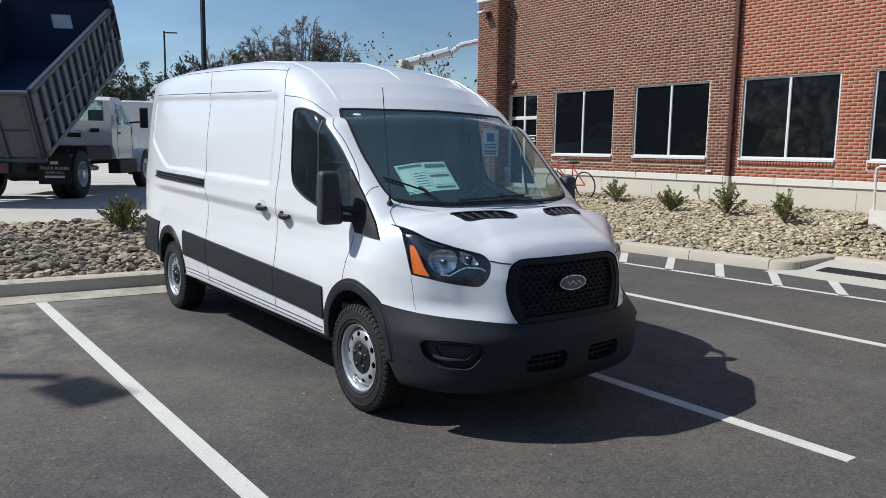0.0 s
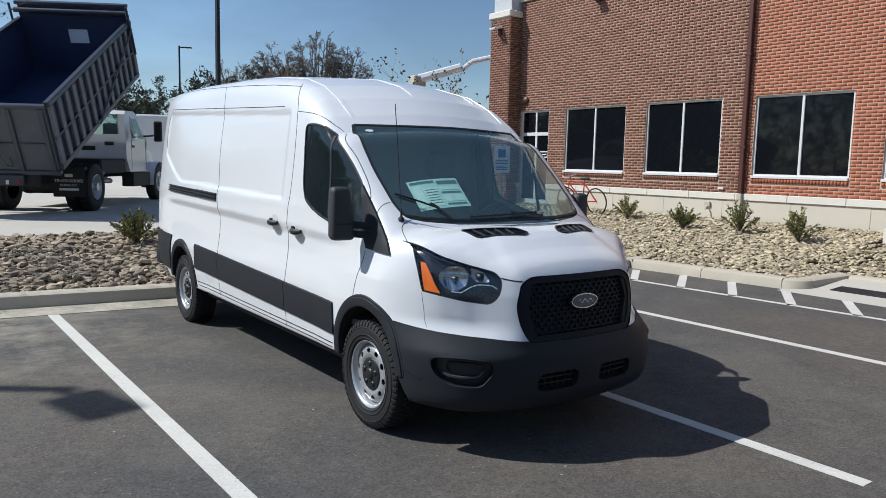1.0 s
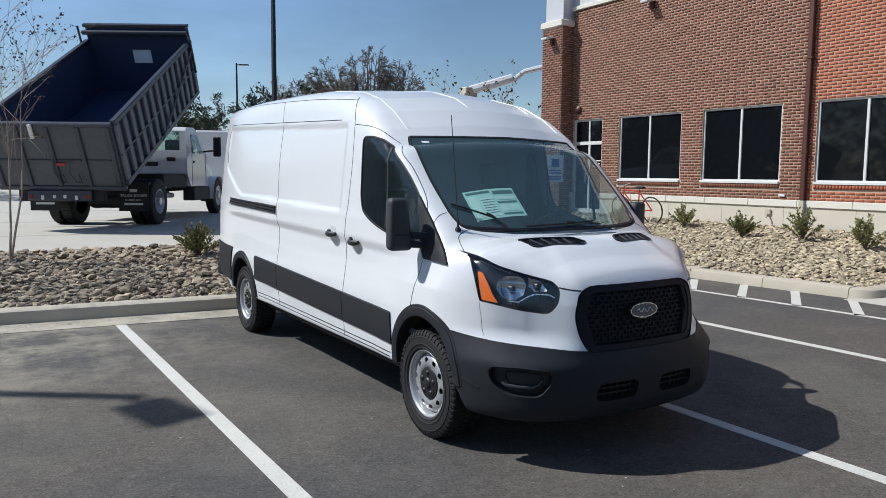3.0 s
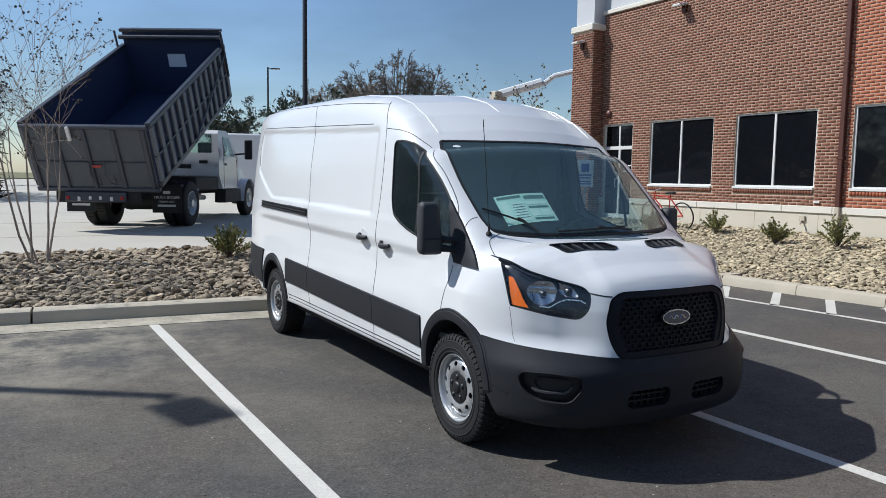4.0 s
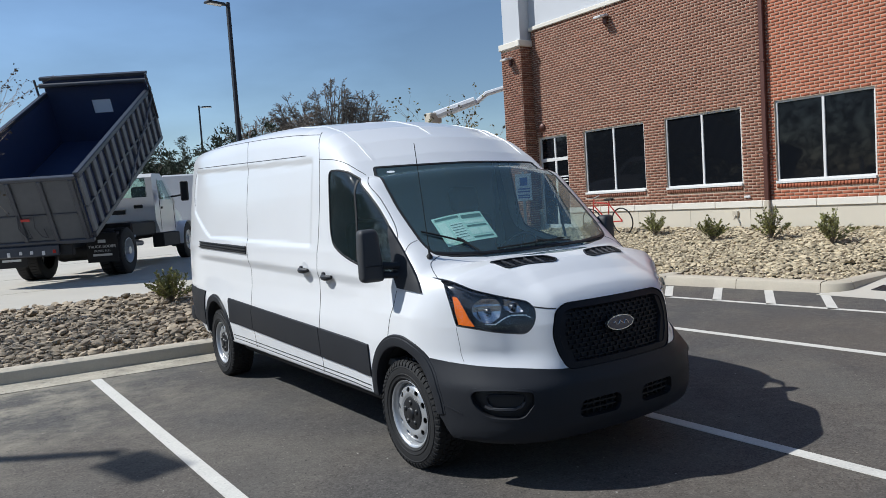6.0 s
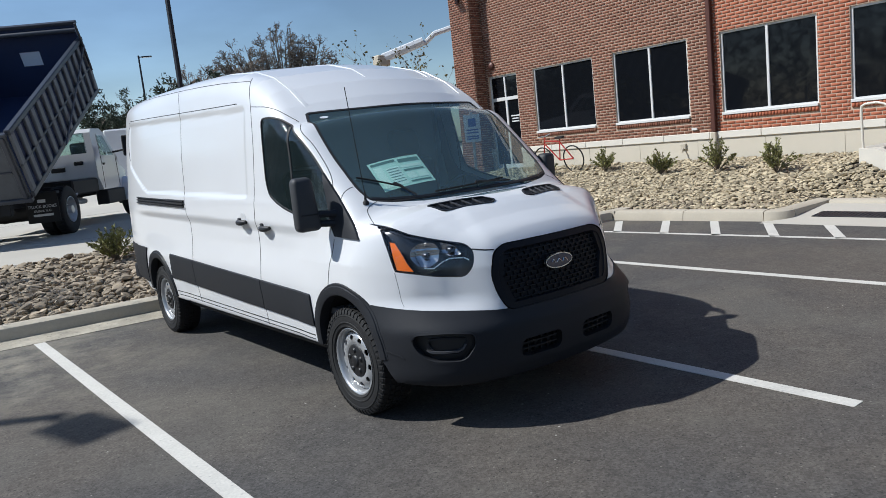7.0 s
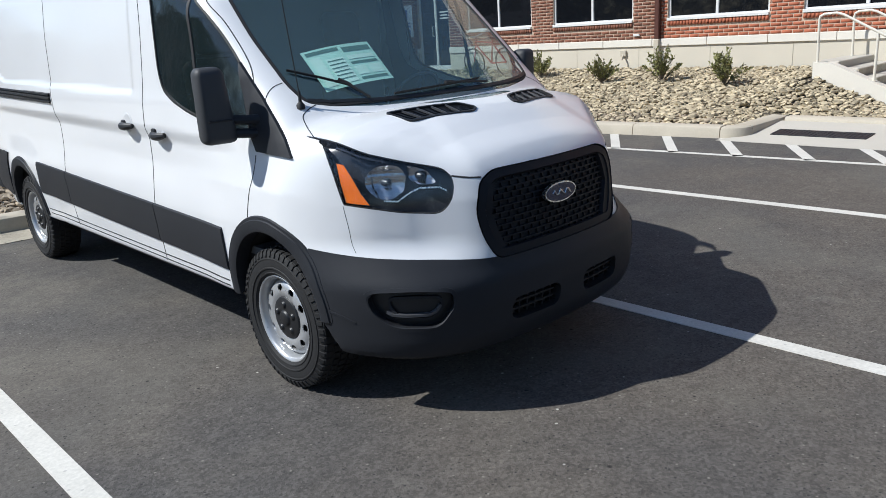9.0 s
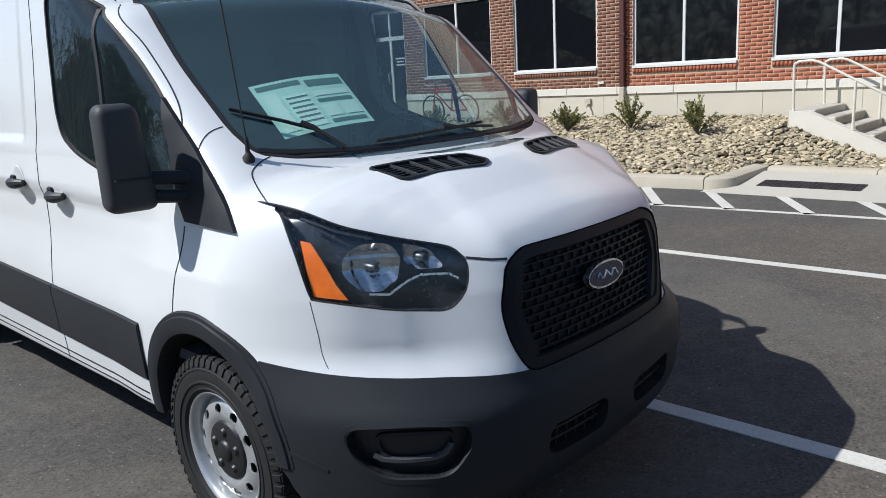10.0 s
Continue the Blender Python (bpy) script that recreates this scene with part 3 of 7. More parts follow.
def scatter(bed_ob, name, x0, x1, y0, y1, gap, near, low, high, mats, skip=lambda x, y: False):
    """Stones at about that gap over a bed; those inside near become objects, the rest one mesh."""
    rnd = random.Random(name)
    picked, rest = [], []
    nx, ny = int((x1 - x0) / gap), int((y1 - y0) / gap)
    for layer in (0, 1):
        for i in range(nx):
            for j in range(ny):
                if layer and rnd.random() < 0.55:
                    continue
                x = x0 + (i + 0.5 + rnd.uniform(-0.42, 0.42) + 0.5 * (j % 2) + 0.5 * layer) * gap
                y = y0 + (j + 0.5 + rnd.uniform(-0.42, 0.42) + 0.5 * layer) * gap
                if not (x0 < x < x1 and y0 < y < y1) or skip(x, y):
                    continue
                size = rnd.uniform(low, high) * (1.35 if rnd.random() < 0.08 else 1.0)
                m = Matrix.Translation((x, y, BED_Z[bed_ob.name](x, y) + size * 0.14 + layer * size * 0.22)) @ Euler((rnd.uniform(-0.35, 0.35), rnd.uniform(-0.35, 0.35), rnd.uniform(0, 6.3))).to_matrix().to_4x4() @ Matrix.Diagonal((size, size, size, 1))
                k = rnd.randrange(len(STONES))
                (picked if near(x, y) and len(picked) < 300 else rest).append((k, m))
    data = [(np.array([tuple(v.co) for v in me.vertices]), np.array([tuple(p.vertices) for p in me.polygons])) for me in STONES]
    vv, ff, o = [], [], 0
    for k, m in rest:
        a = np.array(m)
        vv.append(data[k][0] @ a[:3, :3].T + a[:3, 3])
        ff.append(data[k][1] + o)
        o += len(data[k][0])
    me = mesh_of("stones", np.concatenate(vv), np.concatenate(ff))
    ob = part("stones", me, mats[1], bed_ob)
    tagged(ob, kind="stuff")
    for k, m in picked:
        me = STONES[k]
        if not me.materials:
            me.materials.append(mats[0])
        ob = new("stone", me)
        ob.matrix_basis = m
        ob.parent = bed_ob
    return len(picked), len(rest)

# ---- brick building ----
WX = 11.86
WINDOWS = [(8.94, 11.09), (6.15, 8.28), (3.23, 5.33), (0.52, 2.61), (-2.10, -0.02), (-4.75, -2.67)]
WZ0, WZ1 = 1.585, 3.32
CAP0, CAP1 = 1.04, 1.19
TOP = 6.50
DOOR = (11.76, 12.96)
PIPE_Y = 5.52


def wall_with_holes(name, y0, y1, z0, z1, holes, x0, x1, material, label):
    """A wall in the plane of y and z, built of blocks round its openings."""
    ys = sorted({y0, y1, *[v for h in holes for v in h[:2] if y0 < v < y1]})
    zs = sorted({z0, z1, *[v for h in holes for v in h[2:] if z0 < v < z1]})
    bm = bmesh.new()
    grid = {}

    def vert(x, y, z):
        if (x, y, z) not in grid:
            grid[(x, y, z)] = bm.verts.new((x, y, z))
        return grid[(x, y, z)]

    solid = lambda i, j: 0 <= i < len(ys) - 1 and 0 <= j < len(zs) - 1 and not any(h[0] < (ys[i] + ys[i + 1]) / 2 < h[1] and h[2] < (zs[j] + zs[j + 1]) / 2 < h[3] for h in holes)
    for i in range(len(ys) - 1):
        for j in range(len(zs) - 1):
            if not solid(i, j):
                continue
            a, b, c, d = (ys[i], zs[j]), (ys[i + 1], zs[j]), (ys[i + 1], zs[j + 1]), (ys[i], zs[j + 1])
            bm.faces.new([vert(x0, *p) for p in (a, d, c, b)])
            bm.faces.new([vert(x1, *p) for p in (a, b, c, d)])
            for (p, q), (di, dj) in (((a, b), (0, -1)), ((b, c), (1, 0)), ((c, d), (0, 1)), ((d, a), (-1, 0))):
                if not solid(i + di, j + dj):
                    bm.faces.new([vert(x0, *p), vert(x0, *q), vert(x1, *q), vert(x1, *p)])
    bmesh.ops.recalc_face_normals(bm, faces=bm.faces)
    return structure(name, bm, material, label, "wall")


holes = [(a, b, WZ0, WZ1) for a, b in WINDOWS] + [(DOOR[0], DOOR[1], 0.58, WZ1)]
wall_1 = wall_with_holes("wall_west_1", PIPE_Y, 13.06, CAP1, TOP, holes, WX + 0.012, WX + 0.40, M_MORTAR, "brown brick wall with pale mortar and dark windows")
wall_2 = wall_with_holes("wall_west_2", -9.0, PIPE_Y, CAP1, TOP + 2.4, holes, WX + 0.012, WX + 0.40, M_MORTAR, "orange-red brick wall with dark windows")
base_w = wall_with_holes("wall_base", -9.0, 13.06, -0.1, CAP0, [(DOOR[0], DOOR[1], 0.58, WZ1)], WX - 0.01, WX + 0.40, M_BLOCK, "cream painted block plinth of the brick building")
for y in np.arange(-8.6, 11.6, 1.62):
    bm = bmesh.new()
    box(bm, WX - 0.014, WX - 0.006, y, y + 0.008, 0.1, CAP0)
    part("block_joint", bm, M_GUTTER, base_w)
for a, b in ((-9.0, DOOR[0]), (DOOR[1], 13.06)):
    n = max(1, round((b - a) / 1.2))
    for i in range(n):
        bm = bmesh.new()
        y0, y1 = a + (b - a) * i / n + 0.004, a + (b - a) * (i + 1) / n - 0.004
        box(bm, WX - 0.045, WX + 0.2, y0, y1, CAP0, CAP1, 0.008)
        part("cap_stone", bm, M_CAST, base_w)
# corner pier with its return, above it white panels and a cornice
bm = bmesh.new()
box(bm, WX - 0.43, WX + 0.40, 13.06, 13.95, -0.1, 6.05)
pier = structure("wall_pier", bm, M_MORTAR, "brown brick corner pier of the building", "wall")
bm = bmesh.new()
box(bm, WX - 0.50, WX + 0.45, 13.02, 14.0, 6.05, 6.24, 0.02)
part("pier_cap", bm, M_CAST, pier)
bm = bmesh.new()
box(bm, WX - 0.36, WX + 0.40, 13.12, 13.9, 6.24, 9.6)
structure("pier_panel", bm, M_PANEL, "white rendered upper part of the corner pier", "wall")
bm = bmesh.new()
box(bm, WX + 0.03, WX + 0.40, PIPE_Y, 13.12, TOP + 0.12, 9.6)
structure("wall_upper", bm, M_PANEL, "white rendered upper wall above the brick", "wall")
bm = bmesh.new()
box(bm, WX - 0.05, WX + 0.40, PIPE_Y, 13.10, TOP, TOP + 0.12, 0.015)
structure("trim_cornice", bm, M_CAST, "white cornice strip above the brick", "trim")
bm = bmesh.new()
box(bm, WX + 0.40, WX + 14, -9.0, 13.9, 9.3, 9.6)
structure("roof", bm, M_PANEL, "flat roof of the brick building", "roof")
bm = bmesh.new()
box(bm, WX + 0.40, WX + 14, 13.6, 13.9, -0.1, 9.3)
structure("wall_north", bm, M_BRICK, "plain brick end wall of the building", "wall")
# added matt black sheet: the unlit room's darkness as colour
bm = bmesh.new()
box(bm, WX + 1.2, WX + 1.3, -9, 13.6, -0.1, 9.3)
structure("room_back", bm, M_BLACK, "black sheet standing in for the unlit room behind the windows", "wall")


def window(i, y0, y1):
    w = thing("window_%d" % i, "large dark-tinted window in a white aluminium frame with one mullion", "window", (WX, (y0 + y1) / 2, WZ0), "facade windows", "structure")
    X0, X1 = WX + 0.05, WX + 0.13
    t = 0.045
    for nm, c in (("window_frame", (y0, y0 + t, WZ0, WZ1)), ("window_frame", (y1 - t, y1, WZ0, WZ1)), ("window_frame", (y0 + t, y1 - t, WZ1 - t, WZ1)), ("window_frame", (y0 + t, y1 - t, WZ0, WZ0 + t))):
        bm = bmesh.new()
        box(bm, X0, X1, c[0], c[1], c[2], c[3], 0.004)
        part(nm, bm, M_FRAME, w)
    bm = bmesh.new()
    ym = (y0 + y1) / 2
    box(bm, X0 - 0.004, X1, ym - 0.028, ym + 0.028, WZ0 + t, WZ1 - t, 0.004)
    part("mullion", bm, M_FRAME, w)
    for a, b in ((y0 + t, ym - 0.028), (ym + 0.028, y1 - t)):
        bm = bmesh.new()
        box(bm, X0 + 0.03, X0 + 0.042, a, b, WZ0 + t, WZ1 - t)
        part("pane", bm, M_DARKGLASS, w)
    bm = bmesh.new()
    box(bm, WX - 0.035, X0 + 0.01, y0 - 0.0, y1 + 0.0, WZ0 - 0.045, WZ0 + 0.012, 0.006)
    part("sill", bm, M_FRAME, w, "white metal sill")


for i, (a, b) in enumerate(WINDOWS):
    window(i + 1, a, b)

# glazed entrance
d = thing("door_1", "glazed entrance door in a white aluminium frame with a transom light", "door", (WX, 12.36, 0.58), "", "structure")
X0, X1 = WX + 0.06, WX + 0.14
for c in ((DOOR[0], DOOR[0] + 0.06, 0.58, WZ1), (DOOR[1] - 0.06, DOOR[1], 0.58, WZ1), (DOOR[0] + 0.06, DOOR[1] - 0.06, WZ1 - 0.06, WZ1), (DOOR[0] + 0.06, DOOR[1] - 0.06, 2.58, 2.68), (DOOR[0] + 0.06, DOOR[1] - 0.06, 0.58, 0.72), (12.28, 12.36, 0.72, 2.58), (12.30, 12.36, 2.68, WZ1 - 0.06)):
    bm = bmesh.new()
    box(bm, X0, X1, *c, 0.005)
    part("door_frame", bm, M_FRAME, d)
for c in ((DOOR[0] + 0.06, 12.28, 0.72, 2.58), (12.36, DOOR[1] - 0.06, 0.72, 2.58), (DOOR[0] + 0.06, 12.30, 2.68, WZ1 - 0.06), (12.36, DOOR[1] - 0.06, 2.68, WZ1 - 0.06)):
    bm = bmesh.new()
    box(bm, X0 + 0.03, X0 + 0.04, *c)
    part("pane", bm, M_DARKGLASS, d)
for z, w in ((2.10, 0.34), (2.02, 0.26), (1.94, 0.30)):
    bm = bmesh.new()
    box(bm, X0 + 0.024, X0 + 0.028, 12.02 - w / 2, 12.02 + w / 2, z, z + 0.035)
    part("door_notice", bm, M_LETTER, d)
bm = bmesh.new()
tube(bm, [(X0 - 0.06, 12.40, 1.5), (X0 - 0.06, 12.40, 1.75)], 0.014, 8)
for z in (1.5, 1.75):
    tube(bm, [(X0 - 0.06, 12.40, z), (X0 + 0.01, 12.40, z)], 0.010, 6)
part("door_pull", bm, M_CHROME, d)

# downpipe
p = thing("downpipe", "dark brown downpipe fixed to the brick wall", "downpipe", (WX - 0.06, PIPE_Y, 0.5))
bm = bmesh.new()
box(bm, WX - 0.105, WX - 0.005, PIPE_Y - 0.055, PIPE_Y + 0.055, CAP1, TOP + 2.3, 0.012)
part("pipe", bm, M_PIPE, p)
bm = bmesh.new()
box(bm, WX - 0.115, WX - 0.046, PIPE_Y - 0.06, PIPE_Y + 0.06, 0.45, CAP1 - 0.002, 0.01)
part("boot", bm, M_KERB, p, "grey cast boot")
for z in (2.2, 4.2, 6.0):
    bm = bmesh.new()
    box(bm, WX - 0.112, WX - 0.0, PIPE_Y - 0.075, PIPE_Y + 0.075, z, z + 0.04, 0.004)
    part("pipe_clip", bm, M_PIPE, p)


def wall_light(x, y, z):
    t = thing("wall_light", "small white wall-mounted floodlight on brick", "wall light", (x, y, z), "wall lights")
    bm = bmesh.new()
    box(bm, x - 0.06, x, y - 0.07, y + 0.07, z - 0.20, z + 0.02, 0.01)
    part("bracket", bm, M_PIPE, t)
    bm = bmesh.new()
    m = Matrix.Translation((x - 0.05, y, z)) @ Matrix.Rotation(radians(-12), 4, "Y")
    box(bm, -0.30, 0.02, -0.13, 0.13, -0.02, 0.045, 0.02, m, 2)
    part("head", bm, M_FRAME, t)


wall_light(WX, 10.03, 6.24)
wall_light(WX - 0.43, 13.5, 5.75)
t = thing("alarm_bell", "small dark red fire alarm bell on the brick wall", "alarm", (WX, 12.75, 3.62))
bm = bmesh.new()
lathe(bm, [(0, 0.09), (0.06, 0.08), (0.11, 0.04), (0.12, 0.0), (0.05, -0.01)], 20, Matrix.Translation((WX - 0.0, 12.75, 3.62)) @ Matrix.Rotation(radians(-90), 4, "Y"))
part("bell", bm, M_PIPE, t)
t = thing("wall_tap", "small grey outlet box on the cream plinth", "outlet", (WX, 6.35, 0.9))
bm = bmesh.new()
box(bm, WX - 0.06, WX - 0.01, 6.28, 6.42, 0.85, 0.97, 0.008)
tube(bm, [(WX - 0.05, 6.35, 0.87), (WX - 0.12, 6.33, 0.83), (WX - 0.13, 6.33, 0.78)], 0.02, 8)
part("outlet_box", bm, M_KERB, t)
t = thing("wall_vent", "small white vent cover in the brick wall", "vent", (WX, 6.05, 1.28))
bm = bmesh.new()
box(bm, WX - 0.03, WX, 5.97, 6.12, 1.26, 1.31, 0.006)
part("cover", bm, M_FRAME, t)

# steps along the wall, with a cheek wall and hand rails
st = thing("entrance_steps", "pale concrete steps with dark risers beside the building", "steps", (10.9, 1.0, 0.1), "", "structure")
CHK = 9.95
bm = bmesh.new()
prof = [(1.67, 0.0), (1.67, 0.785), (1.42, 0.770), (1.28, 0.715), (0.392, 0.305), (-0.06, 0.09), (-0.06, 0.0)]
prism(bm, prof, 0.22, Matrix(((0, 0, 1, CHK), (1, 0, 0, 0), (0, 1, 0, 0), (0, 0, 0, 1))))
bmesh.ops.recalc_face_normals(bm, faces=bm.faces)
part("cheek_wall", bm, M_CAST, st)
for i in range(5):
    bm = bmesh.new()
    y1 = 1.34 - i * 0.27
    box(bm, CHK + 0.22, WX - 0.02, y1 - 0.27, 1.75, 0.0 - 0.002 * i, 0.67 - i * 0.13, 0.012)
    part("step", bm, M_CONCRETE, st)
    bm = bmesh.new()
    box(bm, CHK + 0.225, WX - 0.02, y1 - 0.276, y1 - 0.268, 0.545 - i * 0.13, 0.66 - i * 0.13)
    part("riser", bm, M_GUTTER, st)
bm = bmesh.new()
box(bm, CHK + 0.22, WX - 0.02, 1.36, 1.76, -0.004, 0.782, 0.012)
part("landing", bm, M_CONCRETE, st)
for x in (CHK + 0.10, 11.60):
    hr = thing("handrail", "cream painted tubular steel handrail on concrete steps", "handrail", (x, 0.94, 0.5), "step handrails")
    bm = bmesh.new()
    c = [(x, 1.64, 0.76), (x, 1.66, 1.42), (x, 1.65, 1.48), (x, 1.59, 1.51), (x, 1.41, 1.52), (x, 1.31, 1.49), (x, 0.80, 1.21), (x, 0.30, 0.94), (x, 0.22, 0.86), (x, 0.22, 0.10)]
    tube(bm, c, 0.021, 10)
    part("rail", bm, M_RAIL, hr)
    bm = bmesh.new()
    tube(bm, [(x, 0.80, 0.47), (x, 0.80, 1.20)], 0.021, 10)
    part("post", bm, M_RAIL, hr)


def lay_bricks():
    """Running bond on the two wall fields and the pier, with a rowlock course below each window."""
    L, H, J = 0.192, 0.0565, 0.0125
    rnd = random.Random(5)

    def template(ly, lz, deep=0.012):
        b = 0.003
        v = [(0, b, b), (0, ly - b, b), (0, ly - b, lz - b), (0, b, lz - b), (deep + 0.004, 0, 0), (deep + 0.004, ly, 0), (deep + 0.004, ly, lz), (deep + 0.004, 0, lz)]
        f = [(0, 3, 2, 1), (0, 1, 5, 4), (1, 2, 6, 5), (2, 3, 7, 6), (3, 0, 4, 7)]
        return v, f

    full_v, full_f = template(L, H)

    def field(owner, y0, y1, z0, z1, x, gaps, near, m_piece, m_rest):
        me = mesh_of("brick", full_v, full_f)
        me.materials.append(m_piece)
        vv, ff, o, singles = [], [], 0, 0
        row = 0
        z = z0 + J / 2
        while z + H < z1 + 0.001:
            segs = [(y0, y1)]
            for h0, h1, g0, g1 in gaps:
                if z < g1 and z + H > g0:
                    segs = [s for a, b in segs for s in (((a, min(b, h0)),) if h0 > a else ()) + (((max(a, h1), b),) if h1 < b else ())]
            for a, b in segs:
                k = math.floor((a - y0) / (L + J)) - 1
                while True:
                    s = y0 + (k + 0.5 * (row % 2)) * (L + J)
                    k += 1
                    if s > b:
                        break
                    p, q = max(s, a + J / 2), min(s + L, b - J / 2)
                    if q - p < 0.02:
                        continue
                    px = x + 0.005 + rnd.uniform(-0.0015, 0.0015)
                    if near(p, z) and singles < 300 and q - p > L - 0.001:
                        ob = new("brick", me)
                        ob.location = (px, p, z)
                        ob.parent = owner
                        singles += 1
                    else:
                        tv, tf = template(q - p, H)
                        vv += [(px + vx, p + vy, z + vz) for vx, vy, vz in tv]
                        ff += [tuple(i + o for i in f) for f in tf]
                        o += 8
            z += H + J
            row += 1
        ob = part("brickwork", mesh_of("brickwork", vv, ff), m_rest, owner, "", False)
        tagged(ob, kind="stuff")

    sills = [(a - 0.02, b + 0.02, WZ0 - 0.045 - 0.10, WZ0) for a, b in WINDOWS]
    gaps = [(a, b, WZ0, WZ1) for a, b in WINDOWS] + sills + [(DOOR[0], DOOR[1], 0.5, WZ1)]
    field(wall_1, PIPE_Y, 13.06, CAP1, TOP, WX, gaps, lambda y, z: y < 8.3 and z < 3.4, M_BRICK, M_BRICK_STUFF)
    field(wall_2, -6.0, PIPE_Y, CAP1, TOP + 0.6, WX, gaps, lambda y, z: y > 2.4 and z < 3.4, M_BRICK_RED, M_BRICK_RED_STUFF)
    field(pier, 13.06, 13.95, 0.4, 6.04, WX - 0.445, [], lambda y, z: False, M_BRICK, M_BRICK_STUFF)
    # the pier's return
    vv, ff, o, row, z = [], [], 0, 0, 0.4
    while z < 6.0:
        for k in range(-1, 3):
            s = WX - 0.43 + (k + 0.5 * (row % 2)) * (L + J)
            p, q = max(s, WX - 0.43), min(s + L, WX)
            if q - p > 0.02:
                tv, tf = template(q - p, H)
                vv += [(p + vy, 13.048 + vx, z + vz) for vx, vy, vz in tv]
                ff += [tuple(i + o for i in f[::-1]) for f in tf]
                o += 8
        z += H + J
        row += 1
    tagged(part("brickwork", mesh_of("brickwork", vv, ff), M_BRICK_STUFF, pier, "", False), kind="stuff")
    # rowlock bricks on edge
    for i, (a, b) in enumerate(WINDOWS):
        owner, mt_ = (wall_1, M_BRICK) if a > PIPE_Y else (wall_2, M_BRICK_RED)
        if b < 0:
            continue
        tv, tf = template(0.0575, 0.095, 0.02)
        me = mesh_of("sill_brick", [(x - 0.018, y, z) for x, y, z in tv], tf)
        me.materials.append(mt_)
        n = int((b - a) / 0.068)
        for k in range(n):
            ob = new("sill_brick", me)
            ob.location = (WX, a + 0.004 + k * (b - a) / n, WZ0 - 0.045 - 0.098)
            ob.parent = owner

# ---- the van's body as one smooth form ----
SEC_Z = (0.30, 0.45, 0.60, 0.80, 1.00, 1.20, 1.36, 1.42, 1.80, 2.00, 2.20, 2.50)
SEC_X = (0.965, 0.982, 0.998, 1.008, 1.006, 1.000, 0.995, 0.985, 0.945, 0.920, 0.888, 0.838)
ROOF_Y = (0.20, 0.45, 0.60, 0.80, 1.05, 1.40, 1.90, 2.50, 3.50, 4.50, 5.00)
ROOF_Z = (1.90, 1.935, 2.055, 2.185, 2.295, 2.375, 2.425, 2.450, 2.465, 2.455, 2.44)
HOOD_Y = (-1.00, -0.965, -0.935, -0.900, -0.870, -0.832, -0.80, -0.70, -0.62, -0.55, -0.48, -0.42, -0.38, -0.33, -0.25, 0.30)
HOOD_Z = (0.965, 1.008, 1.044, 1.073, 1.096, 1.122, 1.138, 1.189, 1.238, 1.275, 1.302, 1.318, 1.318, 1.290, 1.200, 1.200)
NOSE_Z = (0.20, 0.28, 0.36, 0.50, 0.60, 0.66, 0.75, 0.95, 1.05, 1.20)
NOSE_Y = (-0.87, -0.94, -0.975, -0.990, -0.985, -0.960, -0.945, -0.925, -0.900, -0.85)


def smax(a, b, k):
    h = np.clip(k - np.abs(a - b), 0, None) / k
    return np.maximum(a, b) + h * h * k * 0.25


def smin(a, b, k):
    return -smax(-a, -b, k)


def ramp(a, b, v):
    t = np.clip((v - a) / (b - a), 0, 1)
    return t * t * (3 - 2 * t)


def body_top(x, y):
    ye = y - 0.22 * x * x
    hood = np.interp(np.where(y < -0.5, y, np.minimum(y, np.maximum(-0.42, y - 0.33 * x * x))), HOOD_Y, HOOD_Z) - np.interp(y, (-0.6, -0.2), (0.14, 0.07)) * x * x - 0.25 * np.clip(np.abs(x) - 0.6, 0, None) ** 2
    # two long swellings of the bonnet
    hood = hood + 0.010 * ramp(0.55, 0.42, np.abs(x) + 0.22 * (y + 0.75)) * ramp(-0.95, -0.80, y) * ramp(-0.42, -0.60, y)
    glass = 1.305 + (ye + 0.29) * 0.915
    roof = np.interp(ye, ROOF_Y, ROOF_Z) - 0.07 * x * x
    return smin(smax(hood, glass, 0.04), roof, 0.05)


def body_side(y, z):
    w = np.interp(z, SEC_Z, SEC_X)
    w = w - 0.10 * np.clip((z - 0.98) / 0.40, 0, 1) * np.clip((0.95 - y) / 1.1, 0, 1.3) ** 2
    w = w - 0.085 * np.clip((y - 3.9) / 1.0, 0, 1.2) ** 2
    # the waist: a soft hollow below the shoulder line
    w = w - 0.022 * ramp(1.205 + 0.02 * y, 1.12 + 0.02 * y, z) * ramp(0.80, 1.06, z) * ramp(0.0, 0.7, y) * ramp(4.7, 3.9, y)
    # pressed panel of the load space
    top, low = 2.092 + 0.037 * (y - 1.4), 1.385 + 0.022 * (y - 1.3)
    inset = ramp(1.26, 1.34, y) * ramp(4.56, 4.52, y) * ramp(0, 0.04, z - low) * ramp(0, 0.055, top - z)
    inset = inset * ramp(-0.02, 0.02, (z - 1.47) - (y - 3.90) * 0.42)
    w = w - 0.013 * inset
    # swelling over the wheels
    for c in (0.0, 3.75):
        r = np.hypot(y - c, z - 0.345)
        w = w + 0.010 * ramp(0.78, 0.5, r)
    return w


